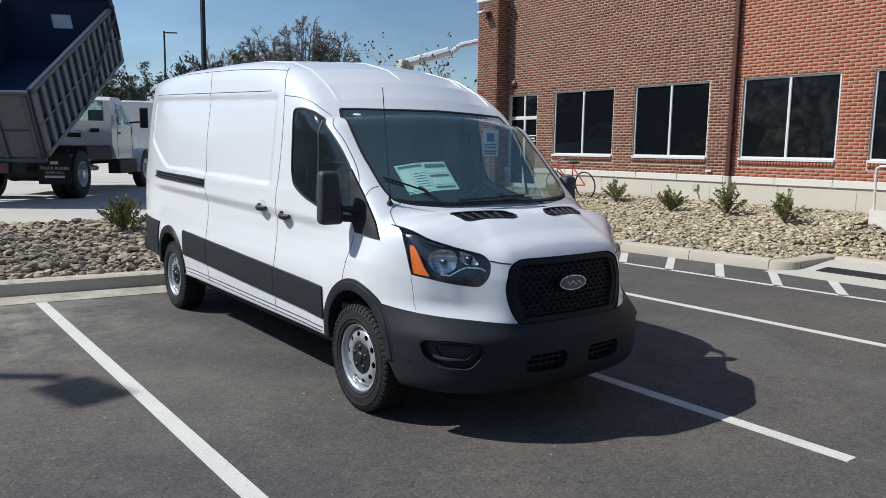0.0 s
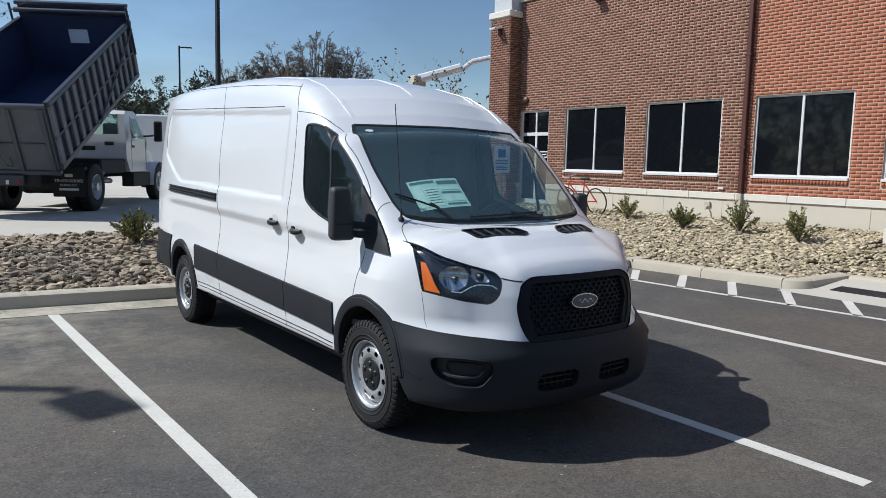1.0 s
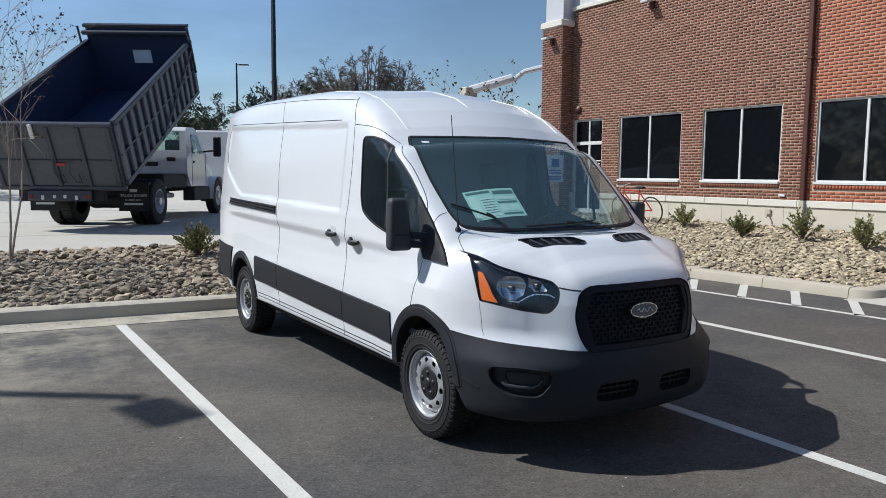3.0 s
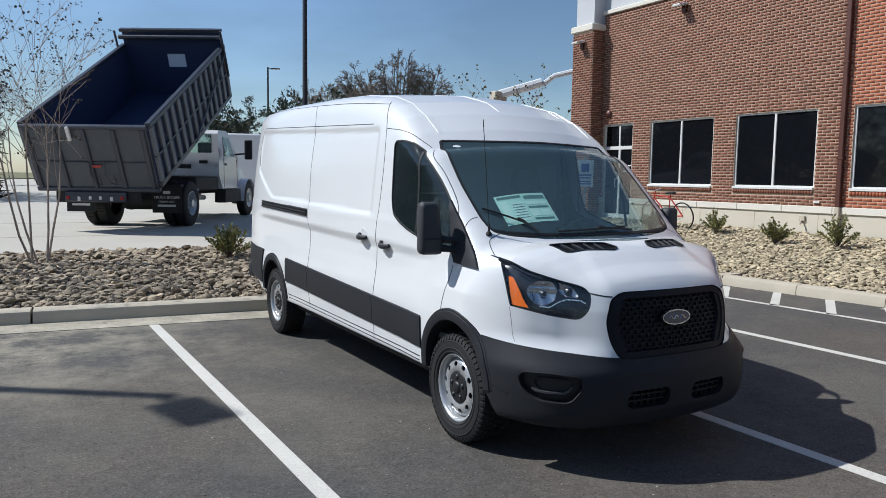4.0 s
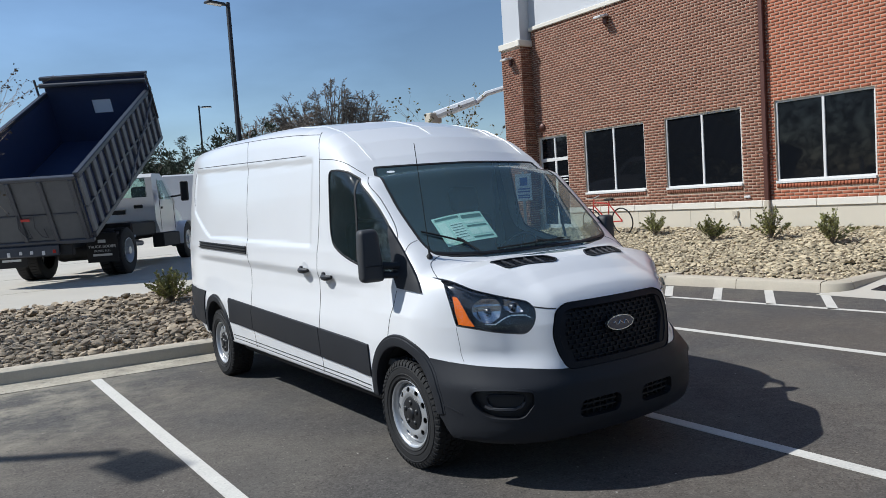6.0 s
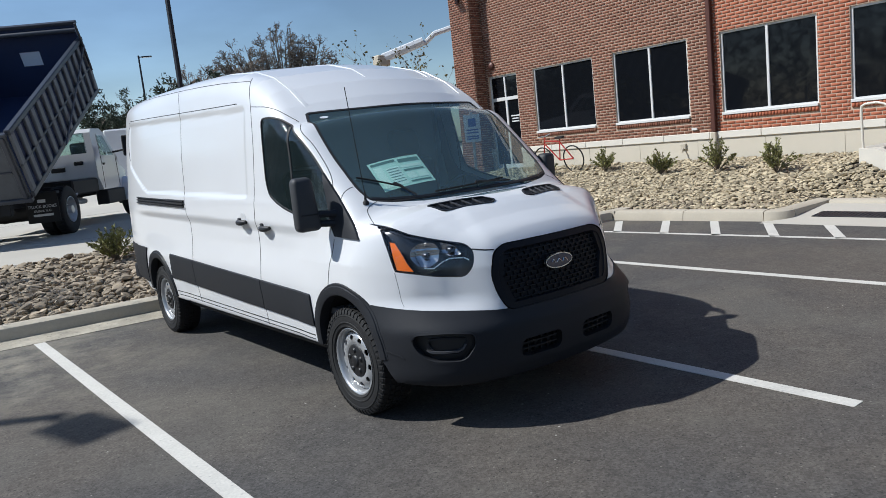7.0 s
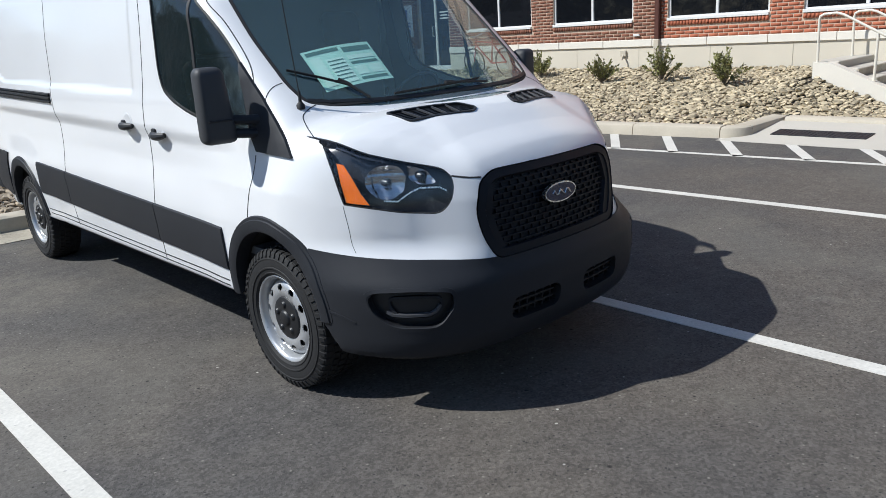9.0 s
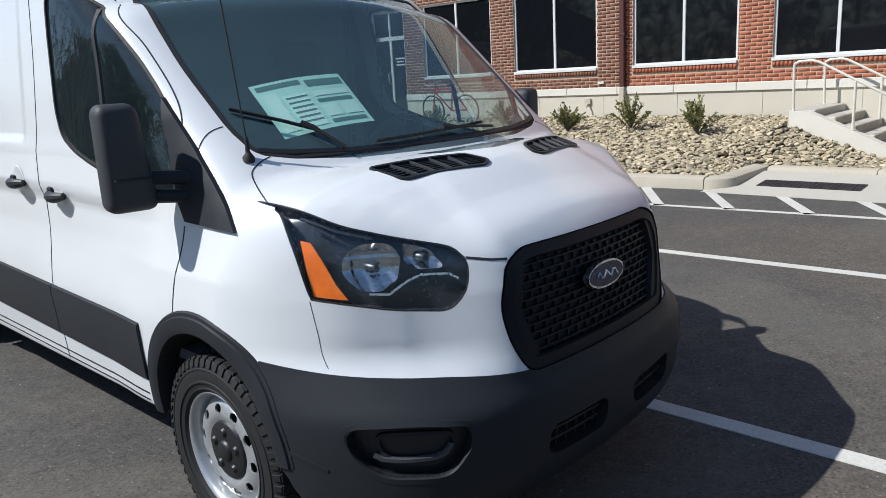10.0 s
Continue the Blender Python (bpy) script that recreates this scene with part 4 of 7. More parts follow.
def body(x, y, z):
    ax = np.abs(x)
    f = smax(ax - body_side(y, z), z - body_top(x, y), np.interp(y, (-0.6, 0.0, 0.7, 1.2, 2.0), (0.10, 0.09, 0.10, 0.16, 0.15)))
    y0 = np.interp(z, NOSE_Z, NOSE_Y) + 0.165 * ax ** 2 + 0.40 * ax ** 6
    # the wings draw back from the grille, with a crease below the lamps
    y0 = y0 + (0.115 * ramp(0.43, 0.70, ax) + 0.010 * np.exp(-((ax - 0.77) / 0.07) ** 2)) * ramp(0.58, 0.80, z)
    y0 = y0 + 0.0035 * ramp(0.0, 0.055, 0.785 + 0.30 * (ax - 0.61) - z) * ramp(0.56, 0.68, ax) * ramp(0.92, 0.84, ax) * ramp(0.66, 0.74, z)
    f = smax(f, (y0 - y) * 0.85, 0.07)
    f = smax(f, y - 4.93 + 0.05 * np.clip(z - 1.0, 0, None), 0.10)
    return smax(f, np.interp(y, (-1.0, -0.45, -0.4, 4.3, 4.5), (0.27, 0.30, 0.40, 0.40, 0.48)) - z, 0.03)


def press(d, p0, p1, fn=body):
    """Where the way from each p0 to p1 first meets the body."""
    p0, p1 = np.asarray(p0, float), np.asarray(p1, float)
    n = 48
    k = np.linspace(0, 1, n + 1)[:, None, None]
    q = (p0 + (p1 - p0) * k).reshape(-1, 3)
    v = fn(*q.T).reshape(n + 1, -1)
    cross = (v[:-1] > 0) & (v[1:] <= 0)
    hit = cross.any(0)
    lo = np.argmax(cross, 0) / n
    hi = lo + 1.0 / n
    for _ in range(13):
        m = (lo + hi) / 2
        v = fn(*(p0 + (p1 - p0) * m[:, None]).T)
        lo, hi = np.where(v > 0, m, lo), np.where(v > 0, hi, m)
    t = np.where(hit, hi, 1.0)
    return p0 + (p1 - p0) * t[:, None]


def slope(p, fn=body, e=0.004):
    x, y, z = np.asarray(p, float).T
    g = np.stack([fn(x + e, y, z) - fn(x - e, y, z), fn(x, y + e, z) - fn(x, y - e, z), fn(x, y, z + e) - fn(x, y, z - e)], 1)
    return g / (np.linalg.norm(g, axis=1, keepdims=True) + 1e-12)

def polygon_gap(poly, u, v):
    """Signed distance of points to an outline, below zero inside."""
    p = np.array(poly, float)
    d = np.full(np.shape(u), 1e9)
    for (x0, y0), (x1, y1) in zip(p, np.roll(p, -1, 0)):
        ex, ey = x1 - x0, y1 - y0
        t = np.clip(((u - x0) * ex + (v - y0) * ey) / (ex * ex + ey * ey + 1e-12), 0, 1)
        d = np.minimum(d, np.hypot(u - x0 - t * ex, v - y0 - t * ey))
    return np.where(inside(poly, u, v), -d, d)


def nets(fn, lo, hi, h):
    """A mesh of quads on fn = 0, by surface nets, drawn onto the surface."""
    ax = [np.arange(a, b + h, h) for a, b in zip(lo, hi)]
    g = np.meshgrid(*ax, indexing="ij")
    val = fn(*g)
    s = val < 0
    n = np.array(val.shape)
    cell = np.zeros((*(n - 1), 3))
    cnt = np.zeros(n - 1)
    offs = [(i, j, k) for i in (0, 1) for j in (0, 1) for k in (0, 1)]
    cut = lambda o: tuple(slice(o[d], n[d] - 1 + o[d]) for d in range(3))
    for a in offs:
        for d in range(3):
            if a[d]:
                continue
            b = tuple(a[e] + (e == d) for e in range(3))
            va, vb = val[cut(a)], val[cut(b)]
            m = (va < 0) != (vb < 0)
            t = np.where(m, va / np.where(m, va - vb, 1), 0)
            for e in range(3):
                cell[..., e] += np.where(m, a[e] + (t if e == d else 0), 0)
            cnt += m
    idx = np.full(n - 1, -1)
    used = cnt > 0
    idx[used] = np.arange(used.sum())
    base = np.stack(np.nonzero(used), 1)
    v = np.array(lo) + h * (base + cell[used] / cnt[used][:, None])
    quads = []
    for d in range(3):
        e, f = [(1, 2), (2, 0), (0, 1)][d]
        sl = [slice(0, n[q] - 1) if q == d else slice(1, n[q] - 1) for q in range(3)]
        a = s[tuple(sl)]
        sl2 = list(sl)
        sl2[d] = slice(1, n[d])
        b = s[tuple(sl2)]
        p = np.stack(np.nonzero(a != b), 1)
        inner = a[tuple(p.T)]
        p = p + np.array([0 if q == d else 1 for q in range(3)])
        sh = lambda de, df: idx[tuple((p - np.eye(3, dtype=int)[e] * de - np.eye(3, dtype=int)[f] * df).T)]
        q = np.stack([sh(1, 1), sh(0, 1), sh(0, 0), sh(1, 0)], 1)
        q[~inner] = q[~inner][:, ::-1]
        quads.append(q)
    quads = np.concatenate(quads)
    quads = quads[(quads >= 0).all(1)]
    for _ in range(4):
        nn = slope(v, fn, 0.003)
        v = v - nn * np.clip(fn(*v.T), -0.5 * h, 0.5 * h)[:, None]
    return v, quads


class Shell:
    """Faces of a surface that outlines cut into regions."""

    def take(self, v, f):
        self.v, self.f = [tuple(p) for p in v], [tuple(q) for q in f]
        self.r = [""] * len(self.f)
        return self

    def cut(self, gap, where, name, of=("",)):
        v = np.array(self.v)
        g = gap(*v.T)
        ok = where(*v.T)
        mid, faces, regs = {}, [], []
        for q, r in zip(self.f, self.r):
            neg = [g[i] < 0 for i in q]
            if r not in of or not any(neg) or not all(ok[i] for i in q):
                faces.append(q)
                regs.append(r)
                continue
            if all(neg):
                faces.append(q)
                regs.append(name)
                continue
            a, b = [], []
            for i, j in zip(q, q[1:] + q[:1]):
                (a if g[i] < 0 else b).append(i)
                if (g[i] < 0) != (g[j] < 0):
                    key = (min(i, j), max(i, j))
                    if key not in mid:
                        t = g[i] / (g[i] - g[j])
                        mid[key] = len(self.v)
                        self.v.append(tuple(v[i] + (v[j] - v[i]) * t))
                    a.append(mid[key])
                    b.append(mid[key])
            for poly, rr in ((a, name), (b, r)):
                if len(poly) > 2:
                    faces.append(tuple(poly))
                    regs.append(rr)
        self.f, self.r = faces, regs

    def mesh(self, name, regions, push=0.0, thick=0.0, fn=body, side=0):
        """The faces of some regions as a mesh, pushed out along the surface, with an edge of that thickness."""
        fs = [q for q, r in zip(self.f, self.r) if r in regions and (not side or self.v[q[0]][0] * side > 0)]
        ids = sorted({i for q in fs for i in q})
        at = {i: k for k, i in enumerate(ids)}
        p = np.array([self.v[i] for i in ids])
        nn = slope(p, fn)
        p2 = p + nn * push
        fs = [tuple(at[i] for i in q) for q in fs]
        k, normals = len(p2), nn
        if thick:
            rim = {}
            for q in fs:
                for i, j in zip(q, q[1:] + q[:1]):
                    rim[(i, j)] = rim.get((i, j), 0) + 1
            edge = [(i, j) for (i, j) in rim if (j, i) not in rim]
            low = {i: k + m for m, i in enumerate(sorted({i for e in edge for i in e}))}
            p2 = np.concatenate([p2, [p2[i] - nn[i] * thick for i in low]]) if low else p2
            fs = fs + [(j, i, low[i], low[j]) for i, j in edge]
        me = mesh_of(name, p2, fs)
        me.polygons.foreach_set("use_smooth", [True] * len(me.polygons))
        if not thick:
            me.normals_split_custom_set_from_vertices([tuple(q) for q in normals])
        else:
            me.set_sharp_from_angle(angle=radians(40))
        return me


def side_at(pts, push=0.0, sign=-1):
    """Points (y, z) pressed onto the van's flank."""
    a = np.array(pts, float)
    o = np.stack([np.full(len(a), sign * 1.4), a[:, 0], a[:, 1]], 1)
    q = o.copy()
    q[:, 0] = 0
    h = press(None, o, q)
    return h + slope(h) * push


def eased(p3, n=6):
    """Even out small steps of a line that lies on the body."""
    p = np.array(p3, float)
    for _ in range(n):
        p[1:-1] = 0.25 * p[:-2] + 0.5 * p[1:-1] + 0.25 * p[2:]
    nn = slope(p)
    return p - nn * np.clip(body(*p.T), -0.02, 0.02)[:, None]


def settle(pts, s, step=0.02):
    """A line through rough points of the flank with negative x, or its mirror image, laid onto the body."""
    p = dense([(-s * x, y, z) for x, y, z in pts], step)
    for _ in range(4):
        p = eased(p, 1)
    return p


def front_at(pts, push=0.0):
    """Points (x, z) pressed onto the van's front."""
    a = np.array(pts, float)
    o = np.stack([a[:, 0], np.full(len(a), -1.4), a[:, 1]], 1)
    q = o.copy()
    q[:, 1] = 1.4
    h = press(None, o, q)
    return h + slope(h) * push


def top_at(pts, push=0.0):
    """Points (x, y) pressed onto the van's top."""
    a = np.array(pts, float)
    o = np.stack([a[:, 0], a[:, 1], np.full(len(a), 3.0)], 1)
    q = o.copy()
    q[:, 2] = 0.3
    h = press(None, o, q)
    return h + slope(h) * push


def dense(pts, step=0.03, closed=False):
    out = []
    pts = [Vector(p) for p in pts]
    for a, b in zip(pts, pts[1:] + ([pts[0]] if closed else [])):
        k = max(1, math.ceil((b - a).length / step))
        out += [a + (b - a) * (i / k) for i in range(k)]
    return out if closed else out + [pts[-1]]


def ribbon(bm, p3, width, lift=0.0, height=0.0, closed=False):
    """A strip along points of the body, of that width, with raised height."""
    p = np.array([tuple(q) for q in p3])
    nn = slope(p)
    d = (np.roll(p, -1, 0) - np.roll(p, 1, 0)) if closed else np.gradient(p, axis=0)
    w = np.cross(nn, d)
    w = w / (np.linalg.norm(w, axis=1, keepdims=True) + 1e-9) * (width / 2)
    rows = [p - w + nn * (lift - 0.004), p - w * 0.8 + nn * (lift + height), p + w * 0.8 + nn * (lift + height), p + w + nn * (lift - 0.004)]
    vs = [[bm.verts.new(q) for q in r] for r in rows]
    n = len(p)
    for i in range(n if closed else n - 1):
        j = (i + 1) % n
        for r in range(3):
            bm.faces.new((vs[r][i], vs[r + 1][i], vs[r + 1][j], vs[r][j]))


van = thing("cargo_van", "white cargo van with dark grey bumper parked on asphalt", "van", (0, 1.9, 0))

WELL = 0.362
ARCHES = ((-0.015, 0.44), (3.735, 0.44))


def arch_gap(y, z, c):
    """Distance from the centre line of a wheel opening: round above, upright below."""
    return np.hypot(y - c[0], np.clip(z - c[1], 0, None))


def shell_form(x, y, z):
    f = body(x, y, z)
    for c in ARCHES:
        f = np.maximum(f, -np.maximum(arch_gap(y, z, c) - WELL, 0.55 - np.abs(x)))
    return f


sv, sf = nets(shell_form, (-1.10, -1.04, 0.22), (1.10, 5.02, 2.54), 0.024)
shell = Shell().take(sv, sf)
X = lambda poly: [(-a, b) for a, b in poly][::-1]
flank = lambda x, y, z: (np.abs(x) > 0.55) & (y > -0.75)
ahead = lambda x, y, z: (y < 0.9) & (z > 0.2)

GLASS = rounded([(-0.775, 1.352), (-0.67, 1.330), (-0.45, 1.312), (0, 1.306), (0.45, 1.312), (0.67, 1.330), (0.775, 1.352), (0.806, 1.43), (0.815, 1.65), (0.797, 1.84), (0.745, 1.958), (0, 1.972), (-0.745, 1.963), (-0.797, 1.84), (-0.815, 1.65), (-0.806, 1.43)], [0.03, 0, 0, 0, 0, 0, 0.03, 0.04, 0.05, 0.04, 0.02, 0, 0.02, 0.04, 0.05, 0.04])
DOOR_GLASS = rounded([(1.005, 1.965), (0.86, 1.965), (0.74, 1.945), (0.64, 1.895), (0.47, 1.80), (0.32, 1.675), (0.20, 1.56), (0.12, 1.46), (0.10, 1.215), (0.50, 1.280), (0.66, 1.320), (0.80, 1.370), (0.90, 1.420), (0.95, 1.52)], [0.05, 0.04, 0.04, 0.04, 0.05, 0.05, 0.05, 0.02, 0.02, 0.05, 0.05, 0.05, 0.04, 0.05])
LAMP = rounded([(-0.8825, 1.233), (-0.798, 1.161), (-0.688, 1.118), (-0.572, 1.082), (-0.551, 1.042), (-0.555, 0.987), (-0.574, 0.933), (-0.609, 0.890), (-0.730, 0.906), (-0.893, 0.951), (-0.899, 1.058), (-0.899, 1.149)], [0.004, 0.03, 0.03, 0.025, 0.02, 0.03, 0.03, 0.03, 0.03, 0.006, 0.04, 0.03])
GRILLE = rounded([(-0.395, 1.054), (-0.467, 1.019), (-0.502, 0.891), (-0.482, 0.768), (-0.440, 0.676), (0.420, 0.676), (0.464, 0.770), (0.480, 0.892), (0.448, 1.020), (0.375, 1.054)], [0.04, 0.03, 0.05, 0.05, 0.04, 0.04, 0.05, 0.05, 0.03, 0.04])
VENT = [(-0.535, -0.388), (-0.175, -0.488), (-0.128, -0.560), (-0.172, -0.578), (-0.505, -0.515)]

shell.cut(lambda x, y, z: polygon_gap(GLASS, x, z), lambda x, y, z: (y < 0.95) & (z > 1.22) & (np.abs(x) < 0.90), "windshield")
FAR_GLASS = [(y + 0.16 * float(np.clip((y - 0.5) / 0.4, 0, 1)), z) for y, z in DOOR_GLASS]
shell.cut(lambda x, y, z: np.where(x < 0, polygon_gap(DOOR_GLASS, y, z), polygon_gap(FAR_GLASS, y, z)), flank, "door_glass")
shell.cut(lambda x, y, z: polygon_gap(LAMP, -np.abs(x), z), ahead, "lamp")
shell.cut(lambda x, y, z: polygon_gap(GRILLE, x, z), lambda x, y, z: (y < -0.5) & (z > 0.6), "grille")
shell.cut(lambda x, y, z: polygon_gap(VENT, -np.abs(x + 0.015), y), lambda x, y, z: z > 1.1, "vent")
for c in ARCHES:
    shell.cut(lambda x, y, z, c=c: arch_gap(y, z, c) - WELL - 0.008, lambda x, y, z: np.abs(x) > 0.4, "front_well" if c[0] < 1 else "rear_well")
shell.cut(lambda x, y, z: np.maximum(z - (0.696 + 0.115 * (y + 0.85)), y + 0.31), ahead, "bumper")
# lower air openings of the bumper and the recesses of the fog lamps
AIR = rounded([(-0.39, 0.495), (-0.40, 0.405), (-0.36, 0.388), (-0.12, 0.388), (-0.09, 0.41), (-0.09, 0.48), (-0.12, 0.498)], 0.02)
FOG = rounded([(-0.918, 0.596), (-0.80, 0.602), (-0.672, 0.588), (-0.664, 0.525), (-0.722, 0.432), (-0.862, 0.438), (-0.912, 0.51)], 0.04, 6)
shell.cut(lambda x, y, z: polygon_gap(AIR, -np.abs(x), z), lambda x, y, z: y < -0.6, "air", ("bumper",))
shell.cut(lambda x, y, z: polygon_gap(FOG, -np.abs(x), z), lambda x, y, z: y < -0.4, "fog", ("bumper",))
shell.cut(lambda x, y, z: 4.45 - y, lambda x, y, z: z < 0.7, "rear_low")

part("body", shell.mesh("body", ("", "rear_low")), M_PAINT, van, "glossy white painted body")
part("windshield", shell.mesh("windshield", ("windshield",), -0.004), M_GLASS, van, "dark tinted windshield").visible_shadow = False
for reg in ("front_well", "rear_well"):
    for s in (-1, 1):
        part("wheel_well", shell.mesh("wheel_well", (reg,), side=s), M_BLACK, van)
bumper = part("front_bumper", shell.mesh("front_bumper", ("bumper",), 0.006, 0.03), M_PLASTIC, van, "matt dark grey plastic front bumper")
for s in (-1, 1):
    part("door_window", shell.mesh("door_window", ("door_glass",), -0.006, side=s), M_SIDE_GLASS, van, "tinted front door glass").visible_shadow = False

# recesses behind the bumper's openings
for nm, reg, depth, pm in (("lower_grille", "air", -0.05, M_BLACK), ("fog_recess", "fog", -0.040, M_PLASTIC_DARK)):
    for s in (-1, 1):
        part(nm, shell.mesh(nm, (reg,), depth, -abs(depth) - 0.004, side=s), pm, van)
for s in (-1, 1):
    bm = bmesh.new()
    ring = [(s * (0.790 + (-x - 0.790) * 0.66), 0.518 + (z - 0.518) * 0.60) for x, z in FOG]
    ribbon(bm, front_at(dense(ring, 0.015, True), -0.034), 0.014, 0, 0.008, True)
    part("fog_bezel", bm, M_PLASTIC, van)
    bm = bmesh.new()
    ring = [(s * (0.790 + (-x - 0.790) * 1.05), 0.515 + (z - 0.515) * 1.07) for x, z in FOG]
    ribbon(bm, front_at(dense(ring, 0.015, True), 0.003), 0.022, 0, 0.004, True)
    part("fog_surround", bm, M_PLASTIC, van)
    bm = bmesh.new()
    ribbon(bm, front_at(dense([(s * 0.880, 0.505), (s * 0.866, 0.490), (s * 0.83, 0.485), (s * 0.756, 0.487), (s * 0.735, 0.500), (s * 0.716, 0.530)], 0.012), -0.030), 0.014, 0, 0.012)
    part("fog_bar", bm, M_PLASTIC_GLOSS, van)
    bm = bmesh.new()
    for z in (0.425, 0.46):
        ribbon(bm, front_at(dense([(s * 0.39, z), (s * 0.11, z)], 0.03), -0.04), 0.012, 0, 0.02)
    for i in range(6):
        ribbon(bm, front_at(dense([(s * (0.13 + i * 0.05), 0.395), (s * (0.13 + i * 0.05), 0.49)], 0.03), -0.045), 0.008, 0, 0.02)
    part("air_slat", bm, M_BLACK, van)

# headlamps: a dark bowl, reflectors, an amber lamp and a clear cover
for s in (-1, 1):
    part("headlamp_cover", shell.mesh("headlamp_cover", ("lamp",), 0.004, 0.02, side=s), M_LENS, van, "clear headlamp cover").visible_shadow = False
    part("headlamp_housing", shell.mesh("headlamp_housing", ("lamp",), -0.050, -0.047, side=s), M_LAMP_DARK, van, "black headlamp housing")
    bm = bmesh.new()
    rim = [(s * -x, z) for x, z in LAMP]
    ribbon(bm, front_at(dense(rim, 0.012, True), -0.004), 0.008, 0, 0.002, True)
    part("headlamp_gasket", bm, M_BLACK, van)
    bm = bmesh.new()
    amber = [(s * 0.885, 1.125), (s * 0.869, 1.118), (s * 0.856, 1.054), (s * 0.844, 0.995), (s * 0.826, 0.946), (s * 0.888, 0.960), (s * 0.890, 1.038)]
    pts, tris = fill(amber, 0.02)
    p3 = front_at(pts, -0.014)
    vs = [bm.verts.new(q) for q in p3]
    for t in tris:
        bm.faces.new([vs[i] for i in (t if s < 0 else t[::-1])])
    bmesh.ops.recalc_face_normals(bm, faces=bm.faces)
    part("amber_lamp", bm, M_AMBER, van, "amber side marker lamp")
    # two faceted chrome bowls over a dark shelf
    for bowl, mid, half in (
        (((0.813, 1.037), (0.798, 1.078), (0.755, 1.104), (0.699, 1.101), (0.674, 1.057), (0.690, 0.996), (0.733, 0.961), (0.781, 0.965), (0.806, 0.996)), (0.741, 1.032), (0.072, 0.072)),
        (((0.672, 1.096), (0.640, 1.088), (0.597, 1.069), (0.587, 1.015), (0.651, 1.015), (0.666, 1.054)), (0.628, 1.051), (0.055, 0.045))):
        ring = rounded([(s * x, z) for x, z in bowl], 0.02)
        pts, tris = fill(ring, 0.010)
        bm = bmesh.new()
        vs = []
        for (px, pz), q in zip(pts, front_at(pts, 0.0)):
            u = min(1.0, math.hypot((px - s * mid[0]) / half[0], (pz - mid[1]) / half[1]))
            step = 0.005 * (math.floor((px - s * mid[0]) / 0.024 + 0.5) % 2) + 0.004 * (math.floor((pz - mid[1]) / 0.026) % 2)
            vs.append(bm.verts.new(Vector(q) + Vector((0, 0.020 + 0.034 * (1 - u * u) + step, 0))))
        for t in tris:
            bm.faces.new([vs[i] for i in t])
        bmesh.ops.recalc_face_normals(bm, faces=bm.faces)
        part("reflector", bm, M_REFLECTOR, van, "faceted chrome reflector", False)
        c = front_at([(s * mid[0], mid[1])], 0.0)[0]
        m = Matrix.Translation(Vector(c) + Vector((0, 0.036, 0))) @ Matrix.Rotation(radians(90), 4, "X")
        bm = bmesh.new()
        lathe(bm, [(0.0, 0.016), (0.010, 0.014), (0.014, 0.004), (0.016, -0.02)], 16, m)
        part("lamp_bulb", bm, M_LAMP_DARK, van)
    bm = bmesh.new()
    ribbon(bm, front_at(dense([(s * 0.779, 0.961), (s * 0.737, 0.956), (s * 0.692, 0.988), (s * 0.656, 1.005), (s * 0.597, 1.003), (s * 0.579, 0.987)], 0.012), -0.012), 0.007, 0, 0.004)
    part("lamp_trim", bm, M_CHROME, van)
    bm = bmesh.new()
    ribbon(bm, front_at(dense([(s * 0.865, 1.189), (s * 0.813, 1.148), (s * 0.741, 1.119)], 0.012), -0.012), 0.010, 0, 0.003)
    part("lamp_trim", bm, M_LAMP_DARK, van)

# radiator grille
me = shell.mesh("grille_back", ("grille",), -0.036, -0.040)
part("grille_back", me, M_GRILLE, van)
bm = bmesh.new()
ribbon(bm, front_at(dense([(-0.012 + (x + 0.012) * 0.957, 0.865 + (z - 0.865) * 0.90) for x, z in GRILLE], 0.025, True), 0.0), 0.045, -0.012, 0.010, True)
grille = part("grille_frame", bm, M_GRILLE, van, "black plastic grille surround")
bm = bmesh.new()
INNER = [(-0.012 + (x + 0.012) * 0.90, 0.865 + (z - 0.865) * 0.86) for x, z in GRILLE]
for i in range(15):
    z = 0.675 + i * 0.0268
    xs = np.linspace(-0.48, 0.48, 49)
    ins = inside(INNER, xs, np.full(49, z))
    xs = xs[ins]
    if len(xs) > 3:
        ribbon(bm, front_at([(x, z) for x in xs], -0.034), 0.008, 0, 0.012)
    off = 0.5 * (i % 2)
    for k in range(-9, 10):
        x = (k + off) * 0.052
        if inside(INNER, np.array([x]), np.array([z + 0.0134]))[0] and inside(INNER, np.array([x]), np.array([z + 0.026]))[0]:
            ribbon(bm, front_at([(x, z + 0.002), (x, z + 0.0134), (x, z + 0.025)], -0.036), 0.009, 0, 0.010)
part("grille_mesh", bm, M_GRILLE, van, "black honeycomb mesh")
for s in (-1, 1):
    bm = bmesh.new()
    ribbon(bm, front_at(dense([(s * 0.40 - 0.012, 1.02), (s * 0.440 - 0.012, 0.87), (s * 0.38 - 0.012, 0.705)], 0.02), -0.028), 0.05, 0, 0.02)
    part("grille_wing", bm, M_GRILLE, van)
bc = Vector(front_at([(-0.012, 0.893)], -0.012)[0])
bmat = Matrix.Translation(bc) @ Matrix.Rotation(radians(86), 4, "X")
oval = lambda a, b, n=36: [(a * math.cos(i * 2 * math.pi / n), b * math.sin(i * 2 * math.pi / n)) for i in range(n)]
bm = bmesh.new()
prism(bm, oval(0.113, 0.0455), 0.022, bmat)
